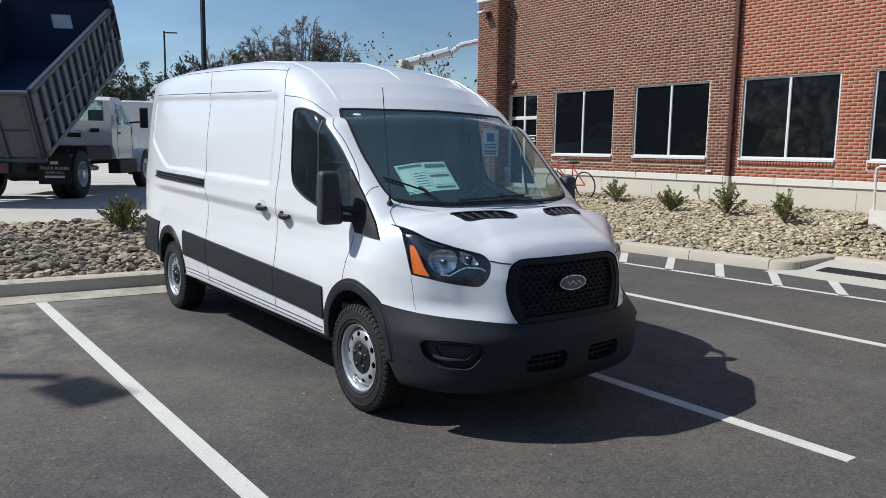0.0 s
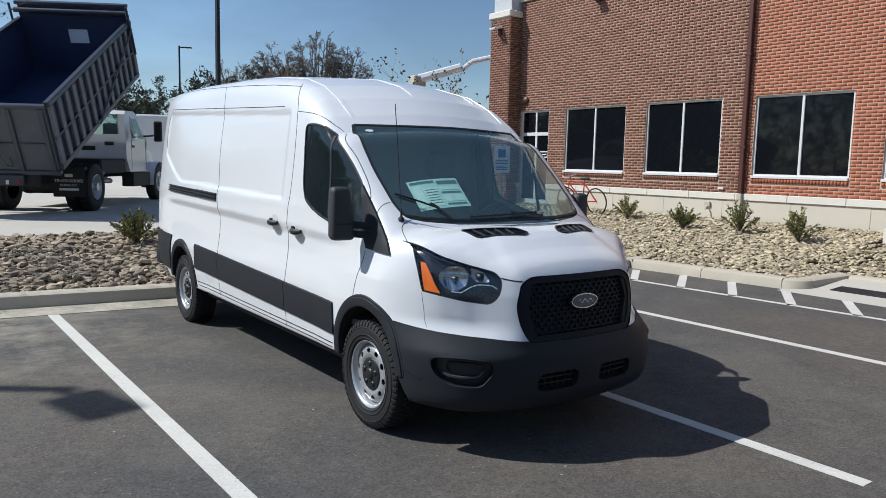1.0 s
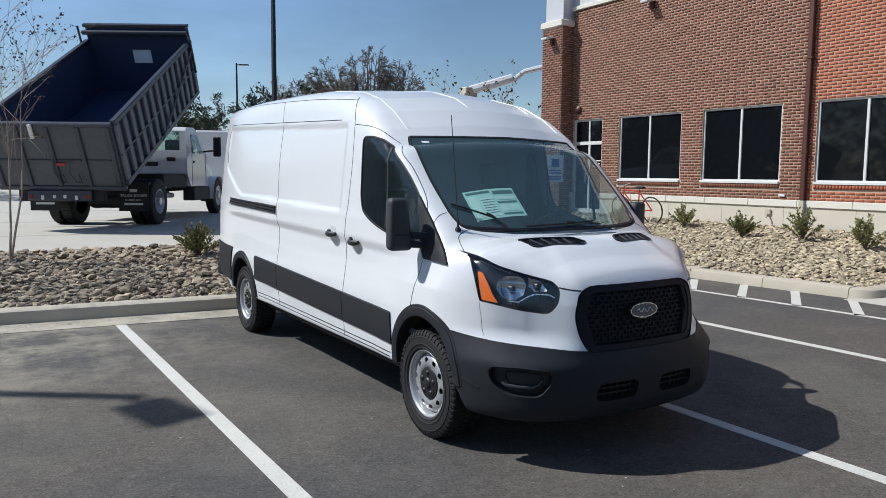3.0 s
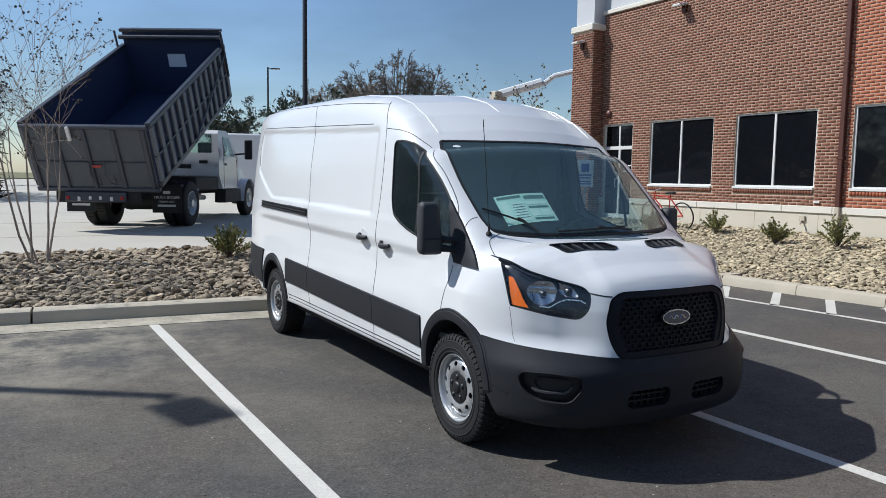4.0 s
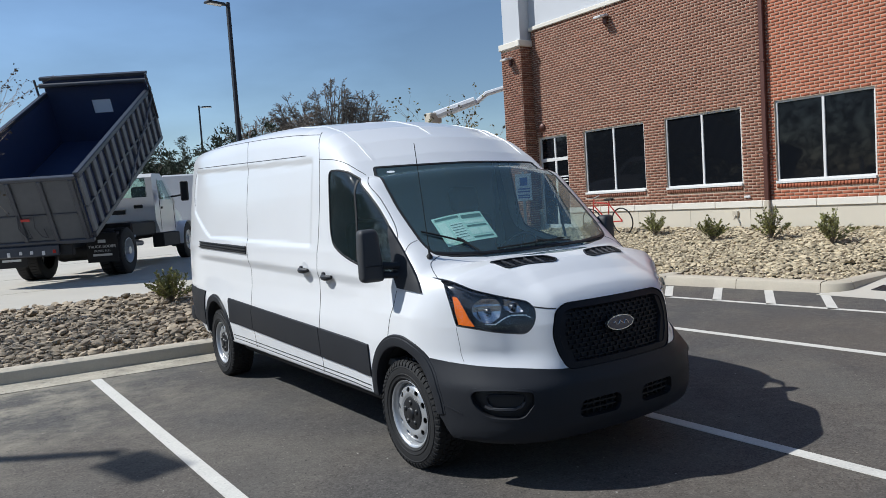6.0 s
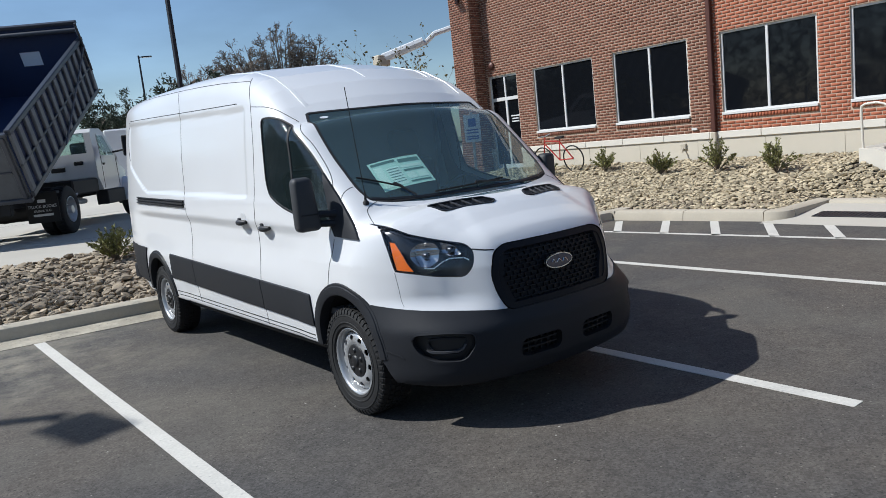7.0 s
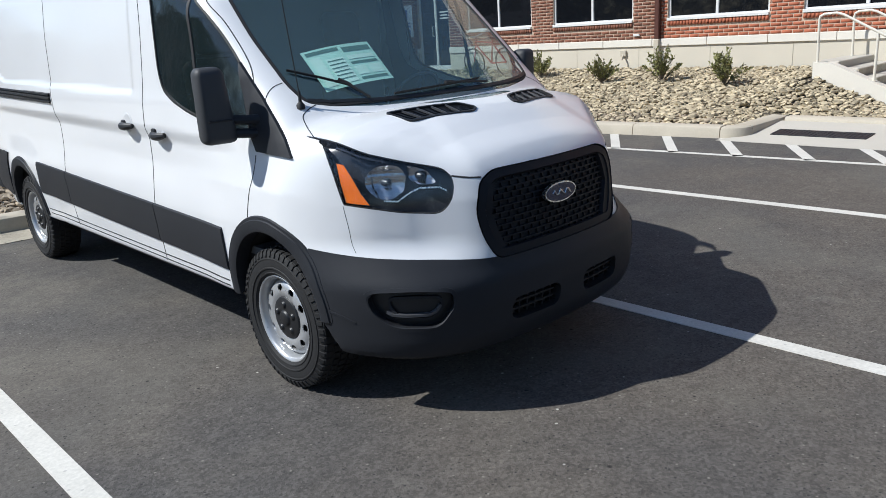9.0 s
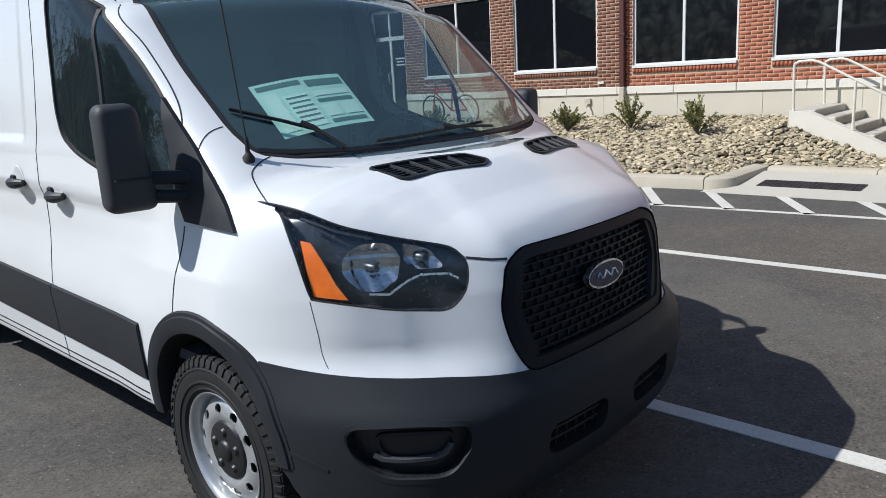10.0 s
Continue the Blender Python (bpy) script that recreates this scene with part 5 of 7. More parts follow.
badge = part("badge", bm, M_CHROME, van, "dark oval badge with a bright rim")
bm = bmesh.new()
prism(bm, oval(0.105, 0.039), 0.003, bmat @ Matrix.Translation((0, 0, 0.0215)))
part("badge_field", bm, M_BADGE, badge)
bm = bmesh.new()
tube(bm, [bmat @ Vector((-0.066 + 0.0145 * i, 0.013 * math.sin(i * 1.9), 0.026)) for i in range(10)], 0.0035, 6)
prism(bm, oval(0.094, 0.031), 0.0012, bmat @ Matrix.Translation((0, 0, 0.0228)))
part("badge_scroll", bm, M_CHROME, badge)

# bonnet louvres, laid on an even sheet through the bonnet
def flat_bar(bm, p3, up, width, low, high, closed=False):
    """A bar along a line, between two heights over it."""
    n = len(p3)
    rows = []
    for i, p in enumerate(p3):
        a = p3[(i - 1) % n] if closed or i else p
        b = p3[(i + 1) % n] if closed or i < n - 1 else p
        w = (b - a).cross(up).normalized() * (width / 2)
        rows.append([bm.verts.new(q) for q in (p - w + up * low, p - w * 0.8 + up * high, p + w * 0.8 + up * high, p + w + up * low)])
    for i in range(n if closed else n - 1):
        a, b = rows[i], rows[(i + 1) % n]
        for k in range(3):
            bm.faces.new((a[k], a[k + 1], b[k + 1], b[k]))


for s in (-1, 1):
    part("louvre_bed", shell.mesh("louvre_bed", ("vent",), -0.018, -0.022, side=s), M_BLACK, van)
    V = [(-s * x - 0.015, y) for x, y in VENT]
    ref = top_at(dense([(*q, 0) for q in V], 0.04, True))
    fx = np.stack([np.ones(len(ref)), ref[:, 0], ref[:, 1], ref[:, 0] ** 2, ref[:, 1] ** 2], 1)
    co = np.linalg.lstsq(fx, ref[:, 2], rcond=None)[0]
    rise = 0.8 * float((ref[:, 2] - fx @ co).max())
    sheet = lambda x, y: Vector((x, y, float(rise + co[0] + co[1] * x + co[2] * y + co[3] * x * x + co[4] * y * y)))
    up = Vector(slope(ref).mean(0)).normalized()
    bm = bmesh.new()
    flat_bar(bm, [sheet(q.x, q.y) for q in dense([(*p, 0) for p in rounded(V, 0.02)], 0.03, True)], up, 0.013, -0.018, 0.003, True)
    frame_ob = part("hood_louvre", bm, M_PLASTIC_DARK, van, "black slatted bonnet louvre")
    for i in range(1, 5):
        a, b = Vector(V[0]).lerp(Vector(V[1]), i / 5), Vector(V[4]).lerp(Vector(V[3]), i / 5)
        bm = bmesh.new()
        flat_bar(bm, [sheet(*a.lerp(b, k / 4)) for k in range(5)], up, 0.006, -0.012, 0.001)
        part("louvre_bar", bm, M_PLASTIC_GLOSS, frame_ob)
    for i in range(1, 7):
        a, b = Vector(V[0]).lerp(Vector(V[4]), i / 7), Vector(V[1]).lerp(Vector(V[2]), i / 7)
        bm = bmesh.new()
        flat_bar(bm, [sheet(*a.lerp(b, k / 6)) for k in range(7)], up, 0.007, -0.014, -0.006)
        part("louvre_slat", bm, M_PLASTIC_DARK, frame_ob)

# cladding along the flanks, wheel arches, seams
def band(s, y0, y1, name):
    rows = []
    ys = np.arange(y0, y1 + 0.001, (y1 - y0) / max(2, round((y1 - y0) / 0.06)))
    bm = bmesh.new()
    for y in ys:
        lo, hi = 0.512 + 0.030 * y, 0.742 + 0.036 * y
        zs = [lo, lo + 0.008, lo + 0.03, (lo + hi) / 2, hi - 0.03, hi - 0.008, hi]
        of = [-0.004, 0.010, 0.013, 0.011, 0.013, 0.010, -0.004]
        q = side_at([(y, z) for z in zs], 0, s)
        nn = slope(q)
        rows.append([bm.verts.new(q[i] + nn[i] * of[i]) for i in range(7)])
    for a, b in zip(rows, rows[1:]):
        for i in range(6):
            bm.faces.new((a[i], a[i + 1], b[i + 1], b[i]))
    bm.faces.new(rows[0])
    bm.faces.new(rows[-1][::-1])
    bmesh.ops.recalc_face_normals(bm, faces=bm.faces)
    part(name, bm, M_PLASTIC, van)


def arch(s, c, low_back, low_front):
    """Trim round a wheel opening, from its lower back end over the top to its lower front end."""
    run = [(1.0, 0.0, z) for z in np.linspace(low_back, c[1], 5)[:-1]]
    run += [(math.cos(a), math.sin(a), c[1]) for a in np.linspace(0, math.pi, 37)]
    run += [(-1.0, 0.0, z) for z in np.linspace(c[1], low_front, 5)[1:]]
    rr = [WELL - 0.010, WELL - 0.008, WELL + 0.010, WELL + 0.046, WELL + 0.050, WELL + 0.062, WELL + 0.070]
    of = [-0.06, 0.010, 0.016, 0.014, 0.008, 0.008, -0.004]
    bm = bmesh.new()
    rows = []
    for uy, uz, z0 in run:
        q = side_at([(c[0] + r * uy, z0 + r * uz) for r in rr], 0, s)
        nn = slope(q)
        rows.append([bm.verts.new(q[k] + nn[k] * of[k]) for k in range(len(rr))])
    for a, b in zip(rows, rows[1:]):
        for k in range(len(rr) - 1):
            bm.faces.new((a[k], a[k + 1], b[k + 1], b[k]))
    bm.faces.new(rows[0])
    bm.faces.new(rows[-1][::-1])
    bmesh.ops.recalc_face_normals(bm, faces=bm.faces)
    part("wheel_arch", bm, M_PLASTIC, van, "dark grey wheel arch trim")


for s in (-1, 1):
    band(s, 0.405, 1.205, "cladding")
    band(s, 1.213, 2.672, "cladding")
    band(s, 2.680, 3.31, "cladding")
    arch(s, ARCHES[0], 0.415, 0.46)
    arch(s, ARCHES[1], 0.50, 0.43)
    # rear corner cladding and bumper end
    bm = bmesh.new()
    pts, tris = fill([(4.17, 0.50), (4.90, 0.52), (4.90, 0.90), (4.06, 0.88), (4.14, 0.70)], 0.05)
    q = side_at(pts, 0.012, s)
    vs = [bm.verts.new(p) for p in q]
    for t in tris:
        bm.faces.new([vs[i] for i in t])
    bmesh.ops.recalc_face_normals(bm, faces=bm.faces)
    bmesh.ops.solidify(bm, geom=bm.faces[:], thickness=0.014)
    part("rear_corner_cladding", bm, M_PLASTIC, van)

for s in (-1, 1):
    for line, w in (
        ([(1.36, 2.285), (1.26, 2.21), (1.19, 2.12), (1.165, 2.06), (1.135, 1.77), (1.145, 1.47), (1.162, 1.33), (1.18, 1.20), (1.18, 0.86), (1.19, 0.79), (1.215, 0.74), (1.21, 0.55), (1.225, 0.43)], 0.007),
        ([(2.86, 2.36), (2.79, 2.30), (2.76, 2.20), (2.76, 1.99), (2.765, 1.72), (2.72, 1.46), (2.69, 1.30), (2.66, 1.14), (2.675, 0.86), (2.675, 0.44)], 0.007),
        ([(1.165, 2.062), (0.92, 2.037), (0.79, 2.0), (0.70, 1.952), (0.62, 1.905), (0.535, 1.87), (0.46, 1.815), (0.375, 1.755), (0.215, 1.605), (0.13, 1.517), (0.10, 1.47), (0.09, 1.44)], 0.006),
        ([(0.045, 1.14), (0.05, 1.06), (0.10, 0.94), (0.12, 0.87), (0.135, 0.79)], 0.006),
        ([(1.33, 2.262), (1.76, 2.30), (2.26, 2.33), (2.9, 2.36), (3.57, 2.385), (4.7, 2.40)], 0.007),
        # next two: no joints, shade at the pressed panel's top and rear edge, drawn dark
        ([(1.42, 2.108), (1.86, 2.124), (2.73, 2.156), (3.6, 2.188), (4.47, 2.219)], 0.007),
        ([(4.52, 2.205), (4.565, 2.12), (4.57, 1.95), (4.54, 1.80)], 0.005),
        ([(0.44, 0.462), (2.6, 0.485), (3.28, 0.492)], 0.009),
        ([(0.45, 0.432), (2.6, 0.452), (3.26, 0.458)], 0.008),
    ):
        bm = bmesh.new()
        ribbon(bm, eased(side_at(dense(line, 0.03), 0.0, s)), w, 0, 0.0012)
        part("panel_seam", bm, M_SEAM, van)
    # window seals
    bm = bmesh.new()
    c = (0.55, 1.58)
    ribbon(bm, side_at(dense([(c[0] + (y - c[0]) * 0.985, c[1] + (z - c[1]) * 0.985) for y, z in (DOOR_GLASS if s < 0 else FAR_GLASS)], 0.02, True), 0.0, s), 0.014, -0.002, 0.003, True)
    part("window_seal", bm, M_BLACK, van)
    bm = bmesh.new()
    ribbon(bm, eased(side_at(dense([(0.628, 1.875), (0.57, 1.70), (0.54, 1.32)], 0.03), 0, s), 30), 0.026, -0.005, 0.004)
    part("window_divider", bm, M_BLACK, van)
    # sail panel of the mirror
    bm = bmesh.new()
    pts, tris = fill([(0.195, 1.545), (-0.228, 1.138), (0.03, 1.155), (0.075, 1.215)], 0.035)
    vs = [bm.verts.new(q) for q in side_at(pts, 0.012, s)]
    for t in tris:
        bm.faces.new([vs[i] for i in t])
    rim = [e for e in bm.edges if len(e.link_faces) == 1]
    low = [v for v in bmesh.ops.extrude_edge_only(bm, edges=rim)["geom"] if isinstance(v, bmesh.types.BMVert)]
    for v in low:
        v.co.x -= s * 0.02
    bmesh.ops.recalc_face_normals(bm, faces=bm.faces)
    part("mirror_sail", bm, M_PLASTIC, van, "black triangular mirror base")
    # mirror head, tall, on two stubs
    mx, my, mz = s * (1.102 if s < 0 else 1.000), 0.125, 1.372 if s < 0 else 1.345
    bm = bmesh.new()
    vs = box(bm, -0.082, 0.082, -0.055, 0.055, -0.168, 0.168, 0.036, None, 4)
    for v in vs:
        k = (v.co.z + 0.168) / 0.336
        v.co.x = (v.co.x + s * -0.070) * (0.74 + 0.26 * (1 - k) ** 0.7) + s * 0.070
        v.co.y *= (1.0 if v.co.y < 0 else 0.75)
        v.co.z *= 1.0 if s < 0 else 0.86
        v.co = Matrix.Translation((mx, my, mz)) @ Matrix.Rotation(radians(s * 8), 4, "Z") @ v.co
    head = part("mirror_housing", bm, M_MIRROR_SHELL, van, "black mirror housing")
    bm = bmesh.new()
    box(bm, -0.050, 0.050, 0.032, 0.038, -0.13, 0.13, 0.002, Matrix.Translation((mx, my, mz)) @ Matrix.Rotation(radians(s * 8), 4, "Z"))
    part("mirror_glass", bm, M_MIRROR, head)
    bm = bmesh.new()
    box(bm, -0.056, 0.056, -0.060, -0.036, -0.068, -0.058, 0.004, Matrix.Translation((mx, my, mz)) @ Matrix.Rotation(radians(s * 8), 4, "Z"))
    part("mirror_groove", bm, M_SEAM, head)
    bm = bmesh.new()
    for z0 in (1.295, 1.235):
        tube(bm, [(s * 0.92, 0.02, z0), (s * 0.97, 0.05, z0 + 0.004), (s * 1.06, 0.11, z0 + 0.012)], [0.030, 0.022, 0.024], 10)
    part("mirror_arm", bm, M_PLASTIC, van)

    # door handles in round cups
    for hy, hz in ((1.003, 1.200), (1.400, 1.232)):
        bm = bmesh.new()
        q = side_at([(hy, hz)], 0, s)[0]
        m = Matrix.Translation(q) @ Matrix.Rotation(radians(s * 90), 4, "Y")
        lathe(bm, [(0.0, -0.001), (0.040, 0.0005), (0.052, 0.003), (0.056, 0.003), (0.060, 0.0005)], 28, m)
        cup = part("handle_cup", bm, M_PAINT, van)
        bm = bmesh.new()
        line = [side_at([(hy - 0.075 + 0.01875 * i, hz - 0.012)], 0.012 + 0.020 * math.sin(math.pi * i / 8), s)[0] for i in range(9)]
        tube(bm, line, [0.014, 0.018, 0.021, 0.022, 0.022, 0.022, 0.022, 0.020, 0.016], 10)
        box(bm, q[0] - 0.014, q[0] + 0.014, hy + 0.035, hy + 0.085, hz - 0.044, hz + 0.016, 0.010, None, 2)
        part("door_handle", bm, M_PLASTIC_DARK, van, "black pull handle")
    # rail of the sliding door
    bm = bmesh.new()
    for dz, w in ((0.026, 0.014), (0.0, 0.012), (-0.026, 0.014)):
        ribbon(bm, side_at(dense([(2.72, 1.345 + dz), (4.21, 1.384 + dz)], 0.05), 0.002, s), w, 0, 0.012)
    rail = part("door_rail", bm, M_PLASTIC_DARK, van, "dark sliding door rail")
    bm = bmesh.new()
    ribbon(bm, side_at(dense([(2.72, 1.345), (4.21, 1.384)], 0.05), 0.001, s), 0.075, 0, 0.002)
    part("rail_bed", bm, M_SEAM, van)
    bm = bmesh.new()
    ribbon(bm, front_at(dense([(s * 0.894, 0.948), (s * 0.888, 0.837), (s * 0.886, 0.747)], 0.02), 0.0), 0.0026, 0, 0.0006)
    part("wing_seam", bm, M_SEAM, van)
    # lower lip of the bumper's corner
    bm = bmesh.new()
    ribbon(bm, side_at(dense([(-0.43, 0.497), (-0.50, 0.478), (-0.555, 0.457)], 0.02), 0.003, s), 0.012, 0, 0.006)
    part("bumper_ridge", bm, M_PLASTIC, van)
    # joint between pillar and wing
    bm = bmesh.new()
    ribbon(bm, settle([(-0.915, 0.014, 1.370), (-0.899, 0.018, 1.395), (-0.872, 0.020, 1.425), (-0.851, 0.017, 1.436), (-0.815, 0.010, 1.446)], s, 0.012), 0.005, 0, 0.001)
    part("pillar_seam", bm, M_SEAM, van)

bm = bmesh.new()
ribbon(bm, front_at(dense([(x * 0.988, max(1.335, 1.63 + (z - 1.63) * 0.985)) for x, z in GLASS], 0.03, True), 0.0), 0.018, -0.002, 0.002, True)
part("windshield_seal", bm, M_BLACK, van, "black windshield seal")
# a cowl strip between bonnet and glass, wipers and the aerial
bm = bmesh.new()
ribbon(bm, front_at(dense([(-0.76, 1.366), (-0.67, 1.352), (-0.45, 1.340), (0, 1.337), (0.45, 1.340), (0.67, 1.352), (0.76, 1.366)], 0.03), 0.0), 0.022, 0.0, 0.002)
part("cowl", bm, M_PLASTIC_DARK, van, "black cowl strip")
for blade, arm in (
    (((-0.764, 1.494), (-0.628, 1.446), (-0.533, 1.408)), ((-0.575, 1.428), (-0.545, 1.408), (-0.505, 1.362), (-0.485, 1.340))),
    (((-0.345, 1.352), (-0.157, 1.358), (0.250, 1.372)), ((-0.02, 1.366), (0.12, 1.358), (0.28, 1.346)))):
    bm = bmesh.new()
    line = dense([(*q, 0) for q in blade], 0.05)
    tube(bm, front_at([q[:2] for q in line], 0.004), 0.004, 4)
    tube(bm, front_at([q[:2] for q in line], 0.011), 0.0042, 6)
    wiper = part("wiper_blade", bm, M_BLACK, van)
    bm = bmesh.new()
    line = front_at([q[:2] for q in dense([(*q, 0) for q in arm], 0.04)], 0.018)
    tube(bm, line, [0.010] * 2 + [0.006] * (len(line) - 2), 6)
    part("wiper_arm", bm, M_BLACK, wiper)
bm = bmesh.new()
ab = Vector(top_at([(-0.805, -0.105)])[0])
lathe(bm, [(0.0, 0.07), (0.006, 0.068), (0.008, 0.02), (0.019, 0.006), (0.021, -0.012)], 12, Matrix.Translation(ab))
tube(bm, [ab + Vector((0, 0.0, 0.05)), ab + Vector((0.004, 0.05, 0.38)), ab + Vector((0.006, 0.10, 0.72))], 0.0028, 6)
part("aerial", bm, M_BLACK, van, "thin black aerial")
# maker's sticker at the glass
bm = bmesh.new()
q = Vector(front_at([(-0.655, 1.915)], 0.002)[0])
m = Matrix.Translation(q) @ Vector(slope([tuple(q)])[0]).to_track_quat("Z", "Y").to_matrix().to_4x4()
prism(bm, oval(0.030, 0.012, 20), 0.001, m)
part("glass_sticker", bm, M_WHITE_STICK, van)

# bonnet front edge and bonnet-to-wing seams
for s in (-1, 1):
    bm = bmesh.new()
    ribbon(bm, front_at(dense([(s * 0.554, 1.046), (s * 0.499, 1.034), (s * 0.454, 1.030)], 0.02), 0.0), 0.009, 0, 0.001)
    part("bonnet_seam", bm, M_SEAM, van)
    bm = bmesh.new()
    ribbon(bm, settle([(-0.739, -0.128, 1.343), (-0.768, -0.128, 1.336), (-0.800, -0.132, 1.318), (-0.822, -0.138, 1.306), (-0.830, -0.150, 1.295), (-0.836, -0.170, 1.278), (-0.848, -0.209, 1.254), (-0.877, -0.290, 1.224)], s, 0.012), 0.005, 0, 0.001)
    part("bonnet_seam", bm, M_SEAM, van)

# ribs along the roof
for run, w in (
    ([(-0.706, 0.66), (-0.703, 0.847), (-0.688, 1.10), (-0.655, 1.475), (-0.645, 4.75)], 0.034),
    ([(-0.075, 0.82), (-0.060, 1.18), (-0.060, 4.75)], 0.044),
    ([(0.580, 0.90), (0.600, 1.22), (0.600, 4.75)], 0.044),
    ([(0.716, 0.68), (0.705, 1.10), (0.665, 1.475), (0.655, 4.75)], 0.034)):
    bm = bmesh.new()
    q = top_at([p[:2] for p in dense([(*p, 0) for p in run], 0.06)], -0.003)
    q[:2] -= slope(q[:2]) * np.array([[0.009], [0.003]])
    ribbon(bm, q, w, 0, 0.008)
    part("roof_rib", bm, M_PAINT, van)

# underside
bm = bmesh.new()
box(bm, -0.86, 0.86, -0.62, 4.6, 0.30, 0.46, 0.03)
for yc in (0.0, 3.75):
    tube(bm, [(-0.8, yc, 0.345), (0.8, yc, 0.345)], 0.05, 10)
box(bm, -0.30, 0.30, 1.2, 3.2, 0.22, 0.40, 0.03)
part("underbody", bm, M_BLACK, van)
bm = bmesh.new()
box(bm, -0.93, 0.93, 4.78, 5.00, 0.47, 0.64, 0.03, None, 2)
part("rear_bumper", bm, M_PLASTIC, van)


# wheels: tyre with tread blocks, pierced steel rim, black centre cap
def van_wheel(s, yc):
    m = Matrix.Translation((s * 0.865, yc, 0.348)) @ Matrix.Rotation(radians(s * 90), 4, "Y") @ Matrix.Rotation(radians(17 * yc), 4, "Z")
    bm = bmesh.new()
    prof = [(0.205, -0.10), (0.225, -0.112), (0.285, -0.119), (0.325, -0.112), (0.340, -0.100), (0.344, -0.092), (0.344, 0.092), (0.340, 0.100), (0.336, 0.106),
            (0.325, 0.112), (0.318, 0.1135), (0.306, 0.117), (0.304, 0.1205), (0.299, 0.1205), (0.297, 0.1185), (0.285, 0.120), (0.262, 0.1185), (0.260, 0.1215), (0.254, 0.1215), (0.252, 0.1175), (0.236, 0.114), (0.234, 0.117), (0.230, 0.116), (0.225, 0.110), (0.212, 0.102), (0.205, 0.094)]
    lathe(bm, prof, 56, m)
    tyre = part("tyre", bm, M_RUBBER, van, "black rubber tyre with deep tread")
    bm = bmesh.new()
    n = 54
    for i in range(n):
        a = i * 2 * math.pi / n
        for row, (h0, h1) in enumerate(((-0.106, -0.066), (-0.060, -0.026), (-0.020, 0.020), (0.026, 0.060), (0.066, 0.107))):
            b = a + (0.5 * (row % 2)) * 2 * math.pi / n
            da = 0.76 * math.pi / n
            sk = (0.012 if row in (1, 3) else 0.0)
            r0, r1 = 0.338, 0.353 - (0.006 if row in (0, 4) else 0)
            ring = [(r0, b - da, h0), (r0, b + da, h0), (r0, b + da + sk, h1), (r0, b - da + sk, h1), (r1, b - da * 0.9, h0 + 0.003), (r1, b + da * 0.9, h0 + 0.003), (r1, b + da * 0.9 + sk, h1 - 0.003), (r1, b - da * 0.9 + sk, h1 - 0.003)]
            q = [bm.verts.new(m @ Vector((r * math.cos(t), r * math.sin(t), h))) for r, t, h in ring]
            for f in ((4, 5, 6, 7), (0, 1, 5, 4), (1, 2, 6, 5), (2, 3, 7, 6), (3, 0, 4, 7)):
                bm.faces.new([q[k] for k in f])
    # lugs of the shoulder, on the outer wall
    for i in range(n):
        b, da = i * 2 * math.pi / n, 0.62 * math.pi / n
        ring = [(0.312, b - da, 0.112), (0.312, b + da, 0.112), (0.343, b + da, 0.100), (0.343, b - da, 0.100), (0.314, b - da * 0.8, 0.121), (0.314, b + da * 0.8, 0.121), (0.341, b + da * 0.8, 0.110), (0.341, b - da * 0.8, 0.110)]
        q = [bm.verts.new(m @ Vector((r * math.cos(t), r * math.sin(t), h))) for r, t, h in ring]
        for f in ((4, 5, 6, 7), (0, 1, 5, 4), (1, 2, 6, 5), (2, 3, 7, 6), (3, 0, 4, 7)):
            bm.faces.new([q[k] for k in f])
    bmesh.ops.recalc_face_normals(bm, faces=bm.faces)
    part("tread", bm, M_RUBBER, tyre)
    bm = bmesh.new()
    lathe(bm, [(0.203, 0.080), (0.212, 0.090), (0.219, 0.098), (0.221, 0.104), (0.216, 0.107), (0.209, 0.104), (0.200, 0.094), (0.196, 0.075), (0.190, 0.040), (0.188, -0.08)], 48, m)
    rim = part("rim", bm, M_STEEL, van, "silver painted steel rim with round holes")
    holes = [[(0.152 * math.cos(a) + (0.017 * math.cos(t)) * math.cos(a) - 0.021 * math.sin(t) * math.sin(a), 0.152 * math.sin(a) + 0.017 * math.cos(t) * math.sin(a) + 0.021 * math.sin(t) * math.cos(a))
              for t in [k * math.pi / 5 for k in range(10)]] for a in [i * 2 * math.pi / 10 + 0.2 for i in range(10)]]
    centre = [(0.06 * math.cos(k * math.pi / 12), 0.06 * math.sin(k * math.pi / 12)) for k in range(24)]
    pts, tris = fill([(0.192 * math.cos(k * math.pi / 32), 0.192 * math.sin(k * math.pi / 32)) for k in range(64)], 0.016, [*holes, centre])
    bm = bmesh.new()
    dish = lambda r: float(np.interp(r, (0.06, 0.10, 0.115, 0.135, 0.17, 0.192), (0.074, 0.076, 0.086, 0.090, 0.082, 0.058)))
    vs = [bm.verts.new(m @ Vector((x, y, dish(math.hypot(x, y))))) for x, y in pts]
    for t in tris:
        c = pts[list(t)].mean(0)
        if math.hypot(*c) < 0.06 or any(inside(h, np.array([c[0]]), np.array([c[1]]))[0] for h in holes):
            continue
        bm.faces.new([vs[k] for k in t])
    bmesh.ops.recalc_face_normals(bm, faces=bm.faces)
    bmesh.ops.solidify(bm, geom=bm.faces[:], thickness=0.006)
    part("rim_disc", bm, M_STEEL, rim)
    bm = bmesh.new()
    lathe(bm, [(0.0, 0.106), (0.030, 0.105), (0.036, 0.101), (0.040, 0.094), (0.088, 0.093), (0.102, 0.088), (0.108, 0.078)], 40, m)
